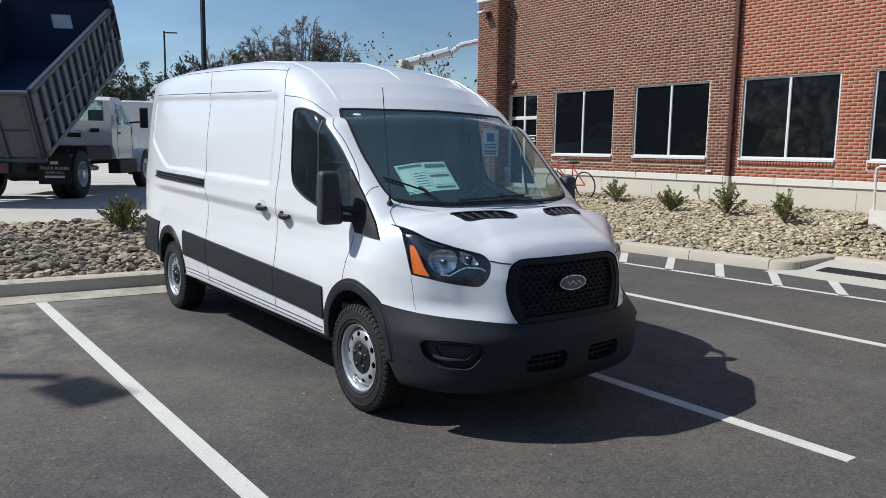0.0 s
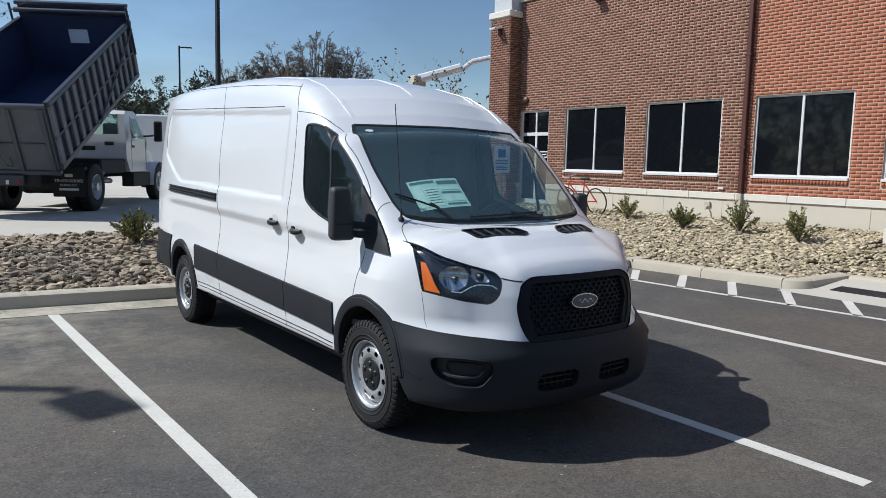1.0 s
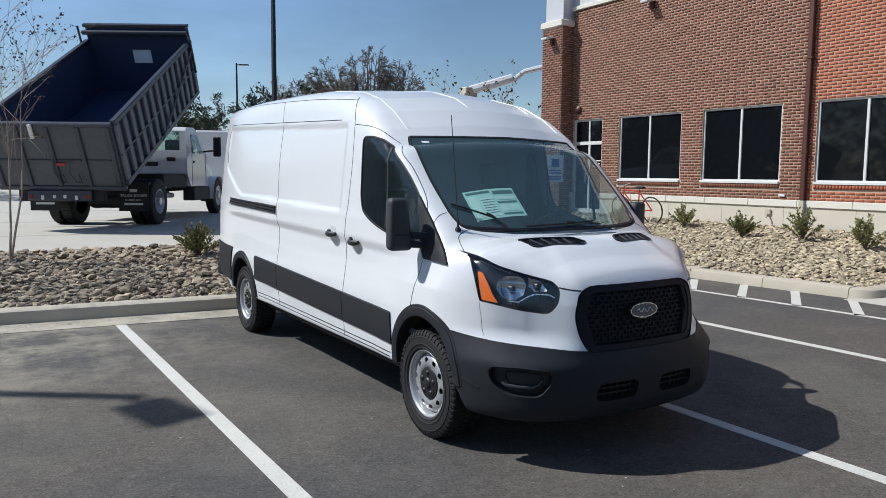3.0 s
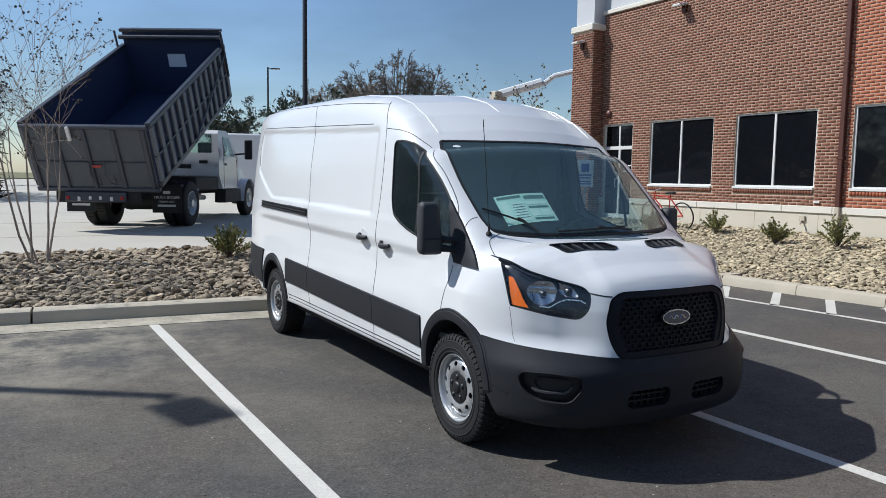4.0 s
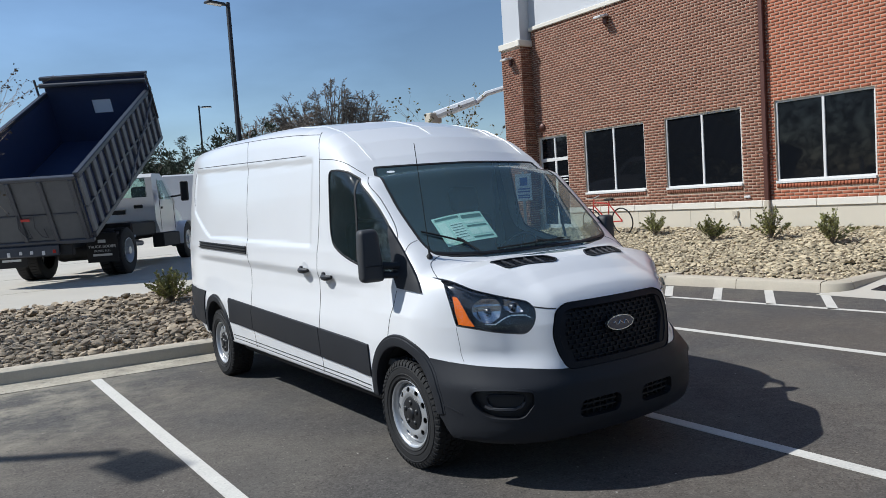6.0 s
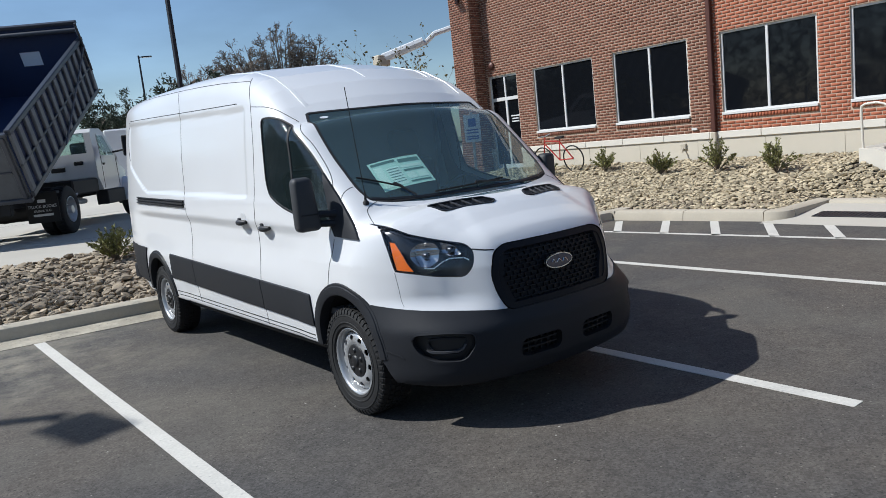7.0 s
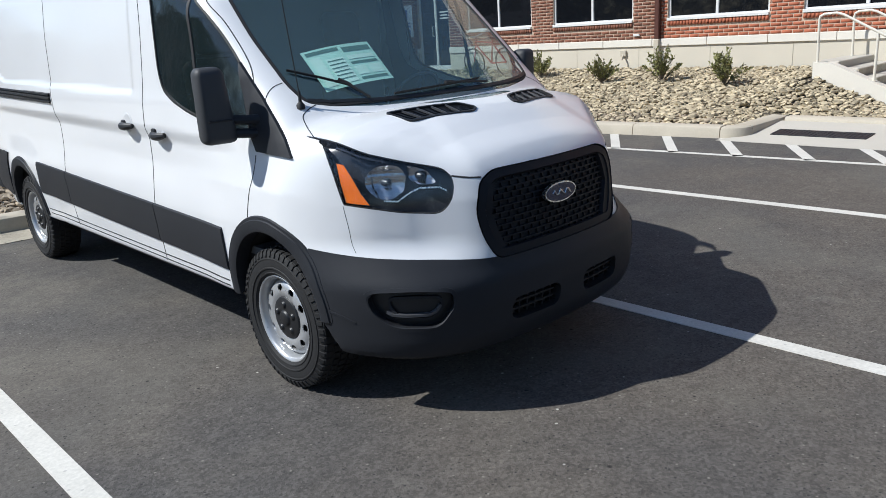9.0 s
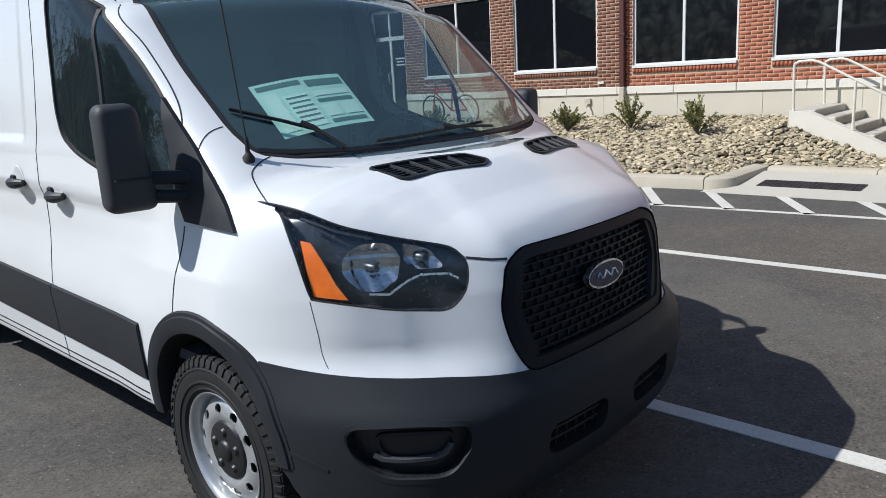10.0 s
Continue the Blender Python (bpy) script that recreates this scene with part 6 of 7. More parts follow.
    for i in range(5):
        a = i * 2 * math.pi / 5
        lathe(bm, [(0.0, 0.103), (0.012, 0.102), (0.017, 0.097), (0.020, 0.090)], 10, m @ Matrix.Translation((0.069 * math.cos(a), 0.069 * math.sin(a), 0)))
    part("centre_cap", bm, M_PLASTIC_DARK, rim, "black centre cap")
    bm = bmesh.new()
    lathe(bm, [(0.0, 0.0), (0.19, 0.0), (0.19, -0.01), (0, -0.01)], 24, m)
    part("brake_disc", bm, M_BLACK, van)


for yc in (0.0, 3.75):
    for s in (-1, 1):
        van_wheel(s, yc)

# cabin: lining, floor, bulkhead, dashboard, seats and steering wheel
def lining_form(x, y, z):
    return body(x, y, z) + 0.045


lv, lf = nets(lining_form, (-1.02, -0.2, 0.9), (1.02, 1.32, 2.5), 0.045)
lining = Shell().take(lv, lf[:, ::-1])
lining.cut(lambda x, y, z: polygon_gap([(a * 1.0, b) for a, b in GLASS], x, z), lambda x, y, z: (y < 0.9) & (np.abs(x) < 0.86), "open")
WIDER = [(0.62 + (a - 0.62) * 1.16, 1.56 + (b - 1.56) * 1.1) for a, b in FAR_GLASS]
lining.cut(lambda x, y, z: polygon_gap(WIDER, y, z), lambda x, y, z: np.abs(x) > 0.5, "open")
lining.cut(lambda x, y, z: z - 1.22, lambda x, y, z: (y < 0.35), "open")
part("cabin_lining", lining.mesh("cabin_lining", ("",), 0, 0, lining_form), M_CABIN, van)
bm = bmesh.new()
box(bm, -0.84, 0.84, 1.28, 1.30, 0.5, 2.12, 0.01)
part("bulkhead", bm, M_CABIN, van)
bm = bmesh.new()
box(bm, -0.93, 0.93, -0.2, 1.3, 0.62, 0.66)
part("cabin_floor", bm, M_CABIN, van)
bm = bmesh.new()
rows = []
for x in np.linspace(-0.82, 0.82, 15):
    hump = 0.035 * math.exp(-((x - 0.42) / 0.24) ** 2)
    y1 = -0.16 + 0.20 * x * x
    rows.append([bm.verts.new(p) for p in ((x, y1, 1.245), (x, y1 + 0.12, 1.262 + hump * 0.4), (x, 0.22, 1.262 + hump), (x, 0.33, 1.235 + hump), (x, 0.36, 1.15), (x, 0.26, 0.85), (x, 0.22, 0.62))])
for a, b in zip(rows, rows[1:]):
    for k in range(6):
        bm.faces.new((a[k], b[k], b[k + 1], a[k + 1]))
bmesh.ops.recalc_face_normals(bm, faces=bm.faces)
part("dashboard", bm, M_DASH, van, "dark grey moulded dashboard")
wm = Matrix.Translation((0.42, 0.50, 1.24)) @ Matrix.Rotation(radians(-58), 4, "X")
bm = bmesh.new()
tube(bm, [wm @ Vector((0.185 * math.cos(k * math.pi / 16), 0.185 * math.sin(k * math.pi / 16), 0)) for k in range(32)], 0.014, 8, True)
for a in (0, 180, 270):
    tube(bm, [wm @ Vector((0, 0, -0.02)), wm @ Vector((0.18 * math.cos(radians(a)), 0.18 * math.sin(radians(a)), 0))], 0.015, 6)
lathe(bm, [(0, 0.01), (0.05, 0.005), (0.065, -0.02), (0.05, -0.06)], 16, wm)
tube(bm, [wm @ Vector((0, 0, -0.04)), wm @ Vector((0, 0, -0.30))], 0.035, 8)
part("steering_wheel", bm, M_DASH, van)
for x in (-0.48, 0.45):
    bm = bmesh.new()
    box(bm, x - 0.25, x + 0.25, 0.55, 1.05, 0.80, 1.0, 0.06, None, 3)
    mm = Matrix.Translation((x, 1.08, 0.95)) @ Matrix.Rotation(radians(-10), 4, "X")
    box(bm, -0.24, 0.24, -0.07, 0.09, 0.0, 0.62, 0.07, mm, 3)
    box(bm, -0.14, 0.14, -0.04, 0.07, 0.64, 0.86, 0.05, mm, 3)
    part("seat", bm, M_SEAT, van, "dark grey cloth seat")

# ---- dump truck with its bed raised ----
TRUCK = Matrix.Translation((-0.86, 15.1, 0.43)) @ Matrix.Rotation(radians(-31.5), 4, "Z")
truck = thing("dump_truck", "white truck with raised black steel dump bed on concrete", "truck", TRUCK.translation)


def tpart(name, bm, material, parent=truck, label="", smooth=True):
    for v in bm.verts:
        v.co = TRUCK @ v.co
    bmesh.ops.recalc_face_normals(bm, faces=bm.faces)
    return part(name, bm, material, parent, label, smooth)


def tbox(name, material, c, bevel=0.01, parent=truck, label="", m=None, seg=1):
    bm = bmesh.new()
    box(bm, *c, bevel, m, seg)
    return tpart(name, bm, material, parent, label)


# bed frame: y forward along the floor, z away from it
BED = Matrix.Translation((0.06, -1.86, 0.98)) @ Matrix.Rotation(radians(26.5), 4, "X")
BL, BH, BW = 5.45, 1.33, 1.29
bed_floor = tbox("bed_floor", M_BEDIN, (-BW, BW, 0, BL, 0, 0.06), 0.005, m=BED, label="black steel floor of the raised bed")
for s in (-1, 1):
    side = tbox("bed_side", M_BEDIN, (s * BW - 0.02, s * BW + 0.02, 0, BL, 0.06, BH), 0.004, m=BED, label="ribbed black steel bed side")
    tbox("top_rail", M_BED, (s * (BW + 0.03) - 0.06, s * (BW + 0.03) + 0.06, 0, BL, BH, BH + 0.11), 0.015, side, m=BED)
    tbox("bottom_rail", M_BED, (s * (BW + 0.03) - 0.05, s * (BW + 0.03) + 0.05, 0, BL, -0.02, 0.10), 0.012, side, m=BED)
    tbox("mid_rail", M_BED, (s * (BW + 0.06) - 0.025, s * (BW + 0.06) + 0.025, 0, BL, 0.66, 0.71), 0.008, side, m=BED)
    for i in range(14):
        y = 0.10 + i * (BL - 0.2) / 13
        bm = bmesh.new()
        box(bm, s * (BW + 0.02), s * (BW + 0.085), y - 0.085, y + 0.085, 0.10, BH, 0.012, BED)
        tpart("side_post", bm, M_POST, side)
    # folded strap brace
    bm = bmesh.new()
    tube(bm, [BED @ Vector((s * (BW + 0.12), 2.2, 0.05)), BED @ Vector((s * (BW + 0.12), 5.3, 1.25))], 0.022, 6)
    tpart("side_brace", bm, M_POST, side)
# headboard with a framed opening, and a rolled tarp above it
HX = (-0.20, 0.28)
HH = 1.79
for c in ((-BW, HX[0], 0.06, HH), (HX[1], BW, 0.06, HH), (HX[0], HX[1], 0.06, 0.82), (HX[0], HX[1], 1.18, HH)):
    tbox("headboard", M_BEDIN, (c[0], c[1], BL - 0.05, BL, c[2], c[3]), 0.0, bed_floor, m=BED)
tbox("headboard_pane", M_PATCH, (HX[0], HX[1], BL - 0.03, BL - 0.02, 0.82, 1.18), 0.0, bed_floor, "pale pane in the headboard", m=BED)
tbox("headboard_frame", M_BED, (-BW - 0.06, BW + 0.06, BL - 0.08, BL + 0.05, HH - 0.03, HH + 0.05), 0.01, bed_floor, m=BED)
bm = bmesh.new()
tube(bm, [BED @ Vector((-BW - 0.05, BL - 0.16, HH - 0.14)), BED @ Vector((BW + 0.05, BL - 0.16, HH - 0.14))], 0.06, 12)
tpart("tarp_roll", bm, M_BED, bed_floor, "rolled black tarp")
for s in (-1, 1):
    bm = bmesh.new()
    tube(bm, [BED @ Vector((s * (BW + 0.10), BL - 0.25, 1.84)), BED @ Vector((s * (BW + 0.12), BL - 0.2, 1.2)), BED @ Vector((s * (BW + 0.10), BL - 0.1, 0.6))], 0.03, 8)
    tpart("tarp_arm", bm, M_BED, bed_floor)
# tailgate with ribs, latch chains and a lamp
gate = tbox("tailgate", M_TAILGATE, (-BW, BW, -0.05, 0.0, -0.02, BH + 0.02), 0.006, m=BED, label="dull grey steel tailgate with ribs")
for x in (-1.21, -0.62, -0.02, 0.60, 1.21):
    tbox("gate_rib", M_BED, (x - 0.045, x + 0.045, -0.10, -0.05, 0.0, BH), 0.012, gate, m=BED)
for x0, x1 in ((-1.15, -0.68), (-0.56, -0.08), (0.04, 0.54), (0.66, 1.15)):
    tbox("gate_bar", M_BED, (x0, x1, -0.075, -0.05, 0.56, 0.60), 0.005, gate, m=BED)
tbox("gate_top", M_BED, (-BW - 0.03, BW + 0.03, -0.09, 0.03, BH - 0.01, BH + 0.07), 0.015, gate, m=BED)
tbox("gate_bottom", M_BED, (-BW - 0.03, BW + 0.03, -0.09, 0.03, -0.10, 0.0), 0.015, gate, m=BED)
tbox("gate_reflector", M_TAIL, (0.02, 0.20, -0.11, -0.10, 0.48, 0.54), 0.004, gate, m=BED)
for x in (-0.02, 0.30):
    bm = bmesh.new()
    tube(bm, [BED @ Vector((x, -0.12, 0.62)), BED @ Vector((x - 0.04, -0.14, 0.34)), BED @ Vector((x + 0.05, -0.14, 0.14)), BED @ Vector((x + 0.16, -0.13, 0.10)), BED @ Vector((x + 0.12, -0.12, 0.30))], 0.014, 6)
    tpart("gate_chain", bm, M_BED, gate)
bm = bmesh.new()
box(bm, -0.34, -0.26, -0.14, -0.08, BH - 0.25, BH + 0.06, 0.015, BED)
tpart("gate_latch", bm, M_FRAME, gate)

# chassis, lifting ram, rear bumper with lamps, mud flaps
for s in (-1, 1):
    tbox("chassis_rail", M_BLACK, (s * 0.43 - 0.04, s * 0.43 + 0.04, -1.9, 6.6, 0.72, 0.95), 0.01)
tbox("cross_member", M_BLACK, (-0.9, 0.9, -1.85, -1.70, 0.62, 0.90), 0.02)
rear_bar = tbox("rear_bar", M_BED, (-0.66, 0.66, -1.95, -1.85, 0.64, 0.86), 0.02, label="black rear bar with lamps")
for x in (-0.58, -0.10, 0.12, 0.58):
    tbox("tail_lamp", M_TAIL if abs(x) > 0.5 else M_LETTER, (x - 0.03, x + 0.03, -1.97, -1.95, 0.69, 0.76), 0.005, rear_bar)
for x in (-0.34, 0.36):
    tbox("hitch_plate", M_LETTER, (x - 0.03, x + 0.03, -1.972, -1.95, 0.66, 0.75), 0.004, rear_bar)
bm = bmesh.new()
tube(bm, [(0, 1.0, 0.85), (0, 2.2, 2.35)], 0.12, 12)
tpart("lift_ram", bm, M_BED)
bm = bmesh.new()
tube(bm, [(-0.35, 0.42, 0.58), (0.35, 0.42, 0.58)], 0.20, 14)
tpart("axle_housing", bm, M_BLACK)
for s in (-1, 1):
    flap = tbox("mud_flap", M_BLACK, (s * 1.0 - 0.34, s * 1.0 + 0.34, -0.60, -0.58, 0.36, 0.98), 0.004, label="black mud flap with white lettering")
    face = TRUCK @ Matrix.Translation((s * 1.0, -0.605, -0.03)) @ Matrix.Rotation(radians(90), 4, "X")
    write_on("flap_text", "TRUCK BODIES", 0.088, face @ Matrix.Translation((0, 0.74, 0)), M_LETTER, flap)
    write_on("flap_text", "DUNN, N.C.", 0.070, face @ Matrix.Translation((0, 0.645, 0)), M_LETTER, flap)
    for z, w, h in ((0.86, 0.17, 0.07), (0.555, 0.42, 0.05)):
        bm = bmesh.new()
        box(bm, -w / 2, w / 2, z - h / 2, z + h / 2, 0, 0.002, 0, face)
        part("flap_bar", bm, M_LETTER, flap, "", False)
    tbox("fender_bracket", M_BLACK, (s * 1.0 - 0.34, s * 1.0 + 0.34, -0.60, -0.43, 0.96, 1.02), 0.01)


def truck_wheel(x, y, w, s, dual):
    r = 0.55
    rot = Matrix.Translation((x, y, r)) @ Matrix.Rotation(radians(s * 90), 4, "Y")
    bm = bmesh.new()
    prof = [(0.31, -w / 2), (0.39, -w / 2 - 0.01), (0.49, -w / 2), (0.53, -w / 2 + 0.02), (0.542, -w / 2 + 0.05), (0.542, w / 2 - 0.05), (0.53, w / 2 - 0.02), (0.49, w / 2), (0.39, w / 2 + 0.01), (0.31, w / 2 - 0.01)]
    lathe(bm, prof, 40, rot)
    for k in range(44):
        a = k * 2 * math.pi / 44
        box(bm, 0.540, 0.552, -0.018, 0.018, -w / 2 + 0.03, w / 2 - 0.03, 0, rot @ Matrix.Rotation(a, 4, "Z"))
    tyre = tpart("tyre", bm, M_RUBBER, truck, "heavy black truck tyre")
    bm = bmesh.new()
    lathe(bm, [(0.285, w / 2 - 0.02), (0.30, w / 2), (0.285, w / 2 + 0.004), (0.26, w / 2 - 0.03), (0.20, w / 2 - (0.16 if dual else 0.05)), (0.10, w / 2 - (0.14 if dual else 0.02)), (0.09, w / 2 + 0.02), (0.0, w / 2 + 0.03)], 32, rot)
    for k in range(10):
        a = k * 2 * math.pi / 10
        lathe(bm, [(0, 0.03), (0.016, 0.03), (0.02, 0)], 6, rot @ Matrix.Translation((0.14 * math.cos(a), 0.14 * math.sin(a), w / 2 - (0.15 if dual else 0.03))))
    tpart("rim", bm, M_STEEL, tyre)


for s in (-1, 1):
    truck_wheel(s * 0.80, 0.42, 0.26, s, False)
    truck_wheel(s * 1.09, 0.42, 0.26, s, True)
    truck_wheel(s * 0.98, 5.65, 0.27, s, False)

tbox("frame_guard", M_BLACK, (-0.93, 0.93, 1.5, 3.3, 0.82, 1.20), 0.04, label="black guard over the chassis")
tbox("cab_vent", M_BLACK, (0.42, 0.66, 3.175, 3.20, 1.56, 1.66), 0.02)

# cab: shell with windows, bonnet, steps, mirrors and seats
cy = lambda y: 3.20 + (y - 2.82) * 0.78
CABP = [(cy(y), z) for y, z in ((2.82, 1.22), (2.82, 1.86), (2.95, 2.40), (3.10, 2.50), (3.95, 2.52), (4.25, 2.42), (5.10, 1.72), (5.12, 1.22), (4.90, 0.86), (3.20, 0.86))]
CABW = [(cy(y), z) for y, z in ((3.42, 1.78), (3.50, 2.32), (4.12, 2.33), (4.74, 1.78))]
bm = bmesh.new()
for s in (-1, 1):
    pts, tris = fill(CABP, 0.4, [CABW])
    vs = [bm.verts.new((s * (0.98 - 0.10 * max(0, z - 1.7)), y, z)) for y, z in pts]
    for t in tris:
        c = pts[list(t)].mean(0)
        if not inside(CABW, np.array([c[0]]), np.array([c[1]]))[0]:
            bm.faces.new([vs[k] for k in t])
w = lambda z: 0.98 - 0.10 * max(0, z - 1.7)
n = len(CABP)
for i in range(n):
    (y0, z0), (y1, z1) = CABP[i], CABP[(i + 1) % n]
    if (i in (1, 5)):
        continue
    bm.faces.new([bm.verts.new(p) for p in ((-w(z0), y0, z0), (w(z0), y0, z0), (w(z1), y1, z1), (-w(z1), y1, z1))])
# rear wall round its window, windscreen posts
for x0, x1 in ((-0.98, -0.78), (0.78, 0.98)):
    for i in (1, 5):
        (y0, z0), (y1, z1) = CABP[i], CABP[i + 1]
        bm.faces.new([bm.verts.new(p) for p in ((x0 * w(z0) / 0.98, y0, z0), (x1 * w(z0) / 0.98, y0, z0), (x1 * w(z1) / 0.98, y1, z1), (x0 * w(z1) / 0.98, y1, z1))])
bmesh.ops.remove_doubles(bm, verts=bm.verts, dist=0.002)
cab = tpart("cab", bm, M_TRUCK, truck, "white painted truck cab")
for i in (1, 5):
    (y0, z0), (y1, z1) = CABP[i], CABP[i + 1]
    bm = bmesh.new()
    bm.faces.new([bm.verts.new(p) for p in ((-0.80, y0, z0), (0.80, y0, z0), (0.74, y1, z1), (-0.74, y1, z1))])
    tpart("cab_window", bm, M_GLASS, cab)
for s in (-1, 1):
    bm = bmesh.new()
    bm.faces.new([bm.verts.new((s * w(z) * 0.995, y, z)) for y, z in CABW])
    tpart("cab_window", bm, M_GLASS, cab)
    for run in (((3.36, 0.90), (3.36, 1.72), (3.46, 2.36)), ((4.90, 1.70), (4.95, 0.92))):
        bm = bmesh.new()
        tube(bm, [(s * (w(z) + 0.001), cy(y), z) for y, z in run], 0.008, 4)
        tpart("door_seam", bm, M_SEAM, cab)
    tbox("door_handle", M_PLASTIC_DARK, (s * 0.985 - 0.02, s * 0.985 + 0.02, cy(3.45), cy(3.62), 1.52, 1.58), 0.008, cab)
    tbox("cab_step", M_BLACK, (s * 0.90 - 0.16, s * 0.90 + 0.16, 3.5, 4.95, 0.46, 0.84), 0.02, label="black step box")
    bm = bmesh.new()
    tube(bm, [(s * 0.96, 4.72, 1.86), (s * 1.30, 4.76, 1.90)], 0.028, 6)
    tpart("mirror_arm", bm, M_BLACK, cab)
    tbox("mirror", M_BLACK, (s * 1.36 - 0.11, s * 1.36 + 0.11, 4.70, 4.82, 1.72, 2.30), 0.03, cab)
    # wing over the front wheel
    bm = bmesh.new()
    rows = []
    for k in range(13):
        a = radians(-5 + 190 * k / 12)
        rows.append([bm.verts.new((s * x, 5.65 + 0.62 * math.cos(a), 0.52 + 0.62 * math.sin(a))) for x in (0.62, 1.12, 1.14)])
    for a, b in zip(rows, rows[1:]):
        for q in range(2):
            bm.faces.new((a[q], a[q + 1], b[q + 1], b[q]))
    tpart("front_wing", bm, M_TRUCK)
tbox("cab_badge", M_BLACK, (-0.18, 0.18, 3.17, 3.20, 1.42, 1.54), 0.01, cab)
bm = bmesh.new()
rows = []
for y, zt, hw in ((4.92, 1.72, 0.86), (5.3, 1.66, 0.84), (5.9, 1.56, 0.78), (6.4, 1.44, 0.70), (6.56, 1.25, 0.66), (6.58, 0.75, 0.66)):
    rows.append([bm.verts.new(p) for p in ((-hw - 0.1, y, 0.75), (-hw, y, zt - 0.12), (-hw + 0.14, y, zt), (hw - 0.14, y, zt), (hw, y, zt - 0.12), (hw + 0.1, y, 0.75))])
for a, b in zip(rows, rows[1:]):
    for q in range(5):
        bm.faces.new((a[q], a[q + 1], b[q + 1], b[q]))
bm.faces.new(rows[-1])
tpart("bonnet", bm, M_TRUCK, truck, "white bonnet")
tbox("cab_interior", M_CABIN, (-0.9, 0.9, 3.35, 4.9, 1.0, 1.50), 0.03)
for x in (-0.5, 0.5):
    tbox("truck_seat", M_SEAT, (x - 0.25, x + 0.25, 3.50, 3.66, 1.4, 2.16), 0.06, seg=2)
# exhaust pipe and tank between the axles
bm = bmesh.new()
tube(bm, [(0.62, 1.2, 0.62), (0.66, 2.0, 0.66), (0.60, 3.0, 0.62)], 0.07, 10)
tube(bm, [(0.5, 2.1, 0.55), (0.95, 1.6, 0.86)], 0.03, 6)
tpart("exhaust", bm, M_STEEL)
bm = bmesh.new()
tube(bm, [(-0.75, 1.4, 0.6), (-0.75, 2.9, 0.6)], 0.28, 16)
tpart("fuel_tank", bm, M_BLACK)

# ---- lamp posts ----
def lamp_post(base, height, turn, head=(0.32, 0.66)):
    t = thing("lamp_post", "dark bronze square parking lot lamp post with one flat head", "lamp post", base, "parking lot lamps")
    m = Matrix.Translation(base) @ Matrix.Rotation(radians(turn), 4, "Z")
    bm = bmesh.new()
    lathe(bm, [(0.26, 0.0), (0.26, 0.62), (0.24, 0.66), (0, 0.66)], 20, m)
    part("footing", bm, M_CONCRETE, t, "round concrete footing")
    bm = bmesh.new()
    vs = box(bm, -0.075, 0.075, -0.075, 0.075, 0.66, height, 0.012)
    for v in vs:
        k = 1.0 - 0.25 * (v.co.z - 0.66) / (height - 0.66)
        v.co.x *= k
        v.co.y *= k
        v.co = m @ v.co
    part("pole", bm, M_POLE, t)
    bm = bmesh.new()
    box(bm, 0.05, 0.22, -0.03, 0.03, height - 0.14, height - 0.08, 0.008, m)
    part("arm", bm, M_POLE, t)
    bm = bmesh.new()
    box(bm, 0.20, 0.20 + head[1], -head[0] / 2, head[0] / 2, height - 0.15, height - 0.07, 0.02, m, 2)
    part("head", bm, M_POLE, t)
    bm = bmesh.new()
    box(bm, 0.28, 0.14 + head[1], -head[0] / 2 + 0.04, head[0] / 2 - 0.04, height - 0.156, height - 0.149, 0, m)
    part("diffuser", bm, M_FRAME, t)


lamp_post((5.72, 21.7, 0.43), 8.55, 196)
lamp_post((12.95, 50.0, 0.43), 9.05, -20)
lamp_post((-9.12, 6.50, 0.16), 8.36, -74, (0.40, 0.62))


# ---- plants ----
def branch_tree(rnd, base, height, spread, levels, r0, stems=1, lean=0.12, droop=0.0, up=0.5, kids=(3, 5), seg=5, first=0.35):
    """Grow limbs; returns a bmesh of wood and the tips with their directions."""
    bm = bmesh.new()
    tips = []

    def grow(p, d, length, r, lev):
        n = 4
        pts, rad = [p.copy()], [r]
        for i in range(n):
            d = (d + Vector((rnd.gauss(0, 0.10), rnd.gauss(0, 0.10), rnd.gauss(0, 0.06) + 0.05 * up - droop * lev * 0.03))).normalized()
            p = p + d * (length / n)
            pts.append(p.copy())
            rad.append(r * (1 - 0.55 * (i + 1) / n))
        tube(bm, pts, rad, max(3, seg - lev), caps=False)
        if lev >= levels:
            tips.append((p.copy(), d.copy(), length))
            return
        k = rnd.randint(*kids)
        for j in range(k):
            a = rnd.uniform(first if lev == 0 else 0.25, 1.0)
            q = pts[min(n, max(1, int(a * n + 0.5)))]
            ax = Vector((rnd.gauss(0, 1), rnd.gauss(0, 1), rnd.gauss(0, 0.35)))
            nd = (d * 0.75 + ax.normalized() * spread + Vector((0, 0, 0.25 * up))).normalized()
            grow(q.copy(), nd, length * rnd.uniform(0.5, 0.74), max(0.004, rad[min(n, max(1, int(a * n + 0.5)))] * 0.62), lev + 1)
        tips.append((p.copy(), d.copy(), length * 0.5))

    for s in range(stems):
        o = Vector((rnd.gauss(0, 0.09), rnd.gauss(0, 0.09), 0)) if stems > 1 else Vector()
        d0 = Vector((rnd.gauss(0, lean) + o.x * 1.2, rnd.gauss(0, lean) + o.y * 1.2, 1)).normalized()
        grow(Vector(base) + o, d0, height * (0.5 if levels > 1 else 0.8), r0, 0)
    return bm, tips


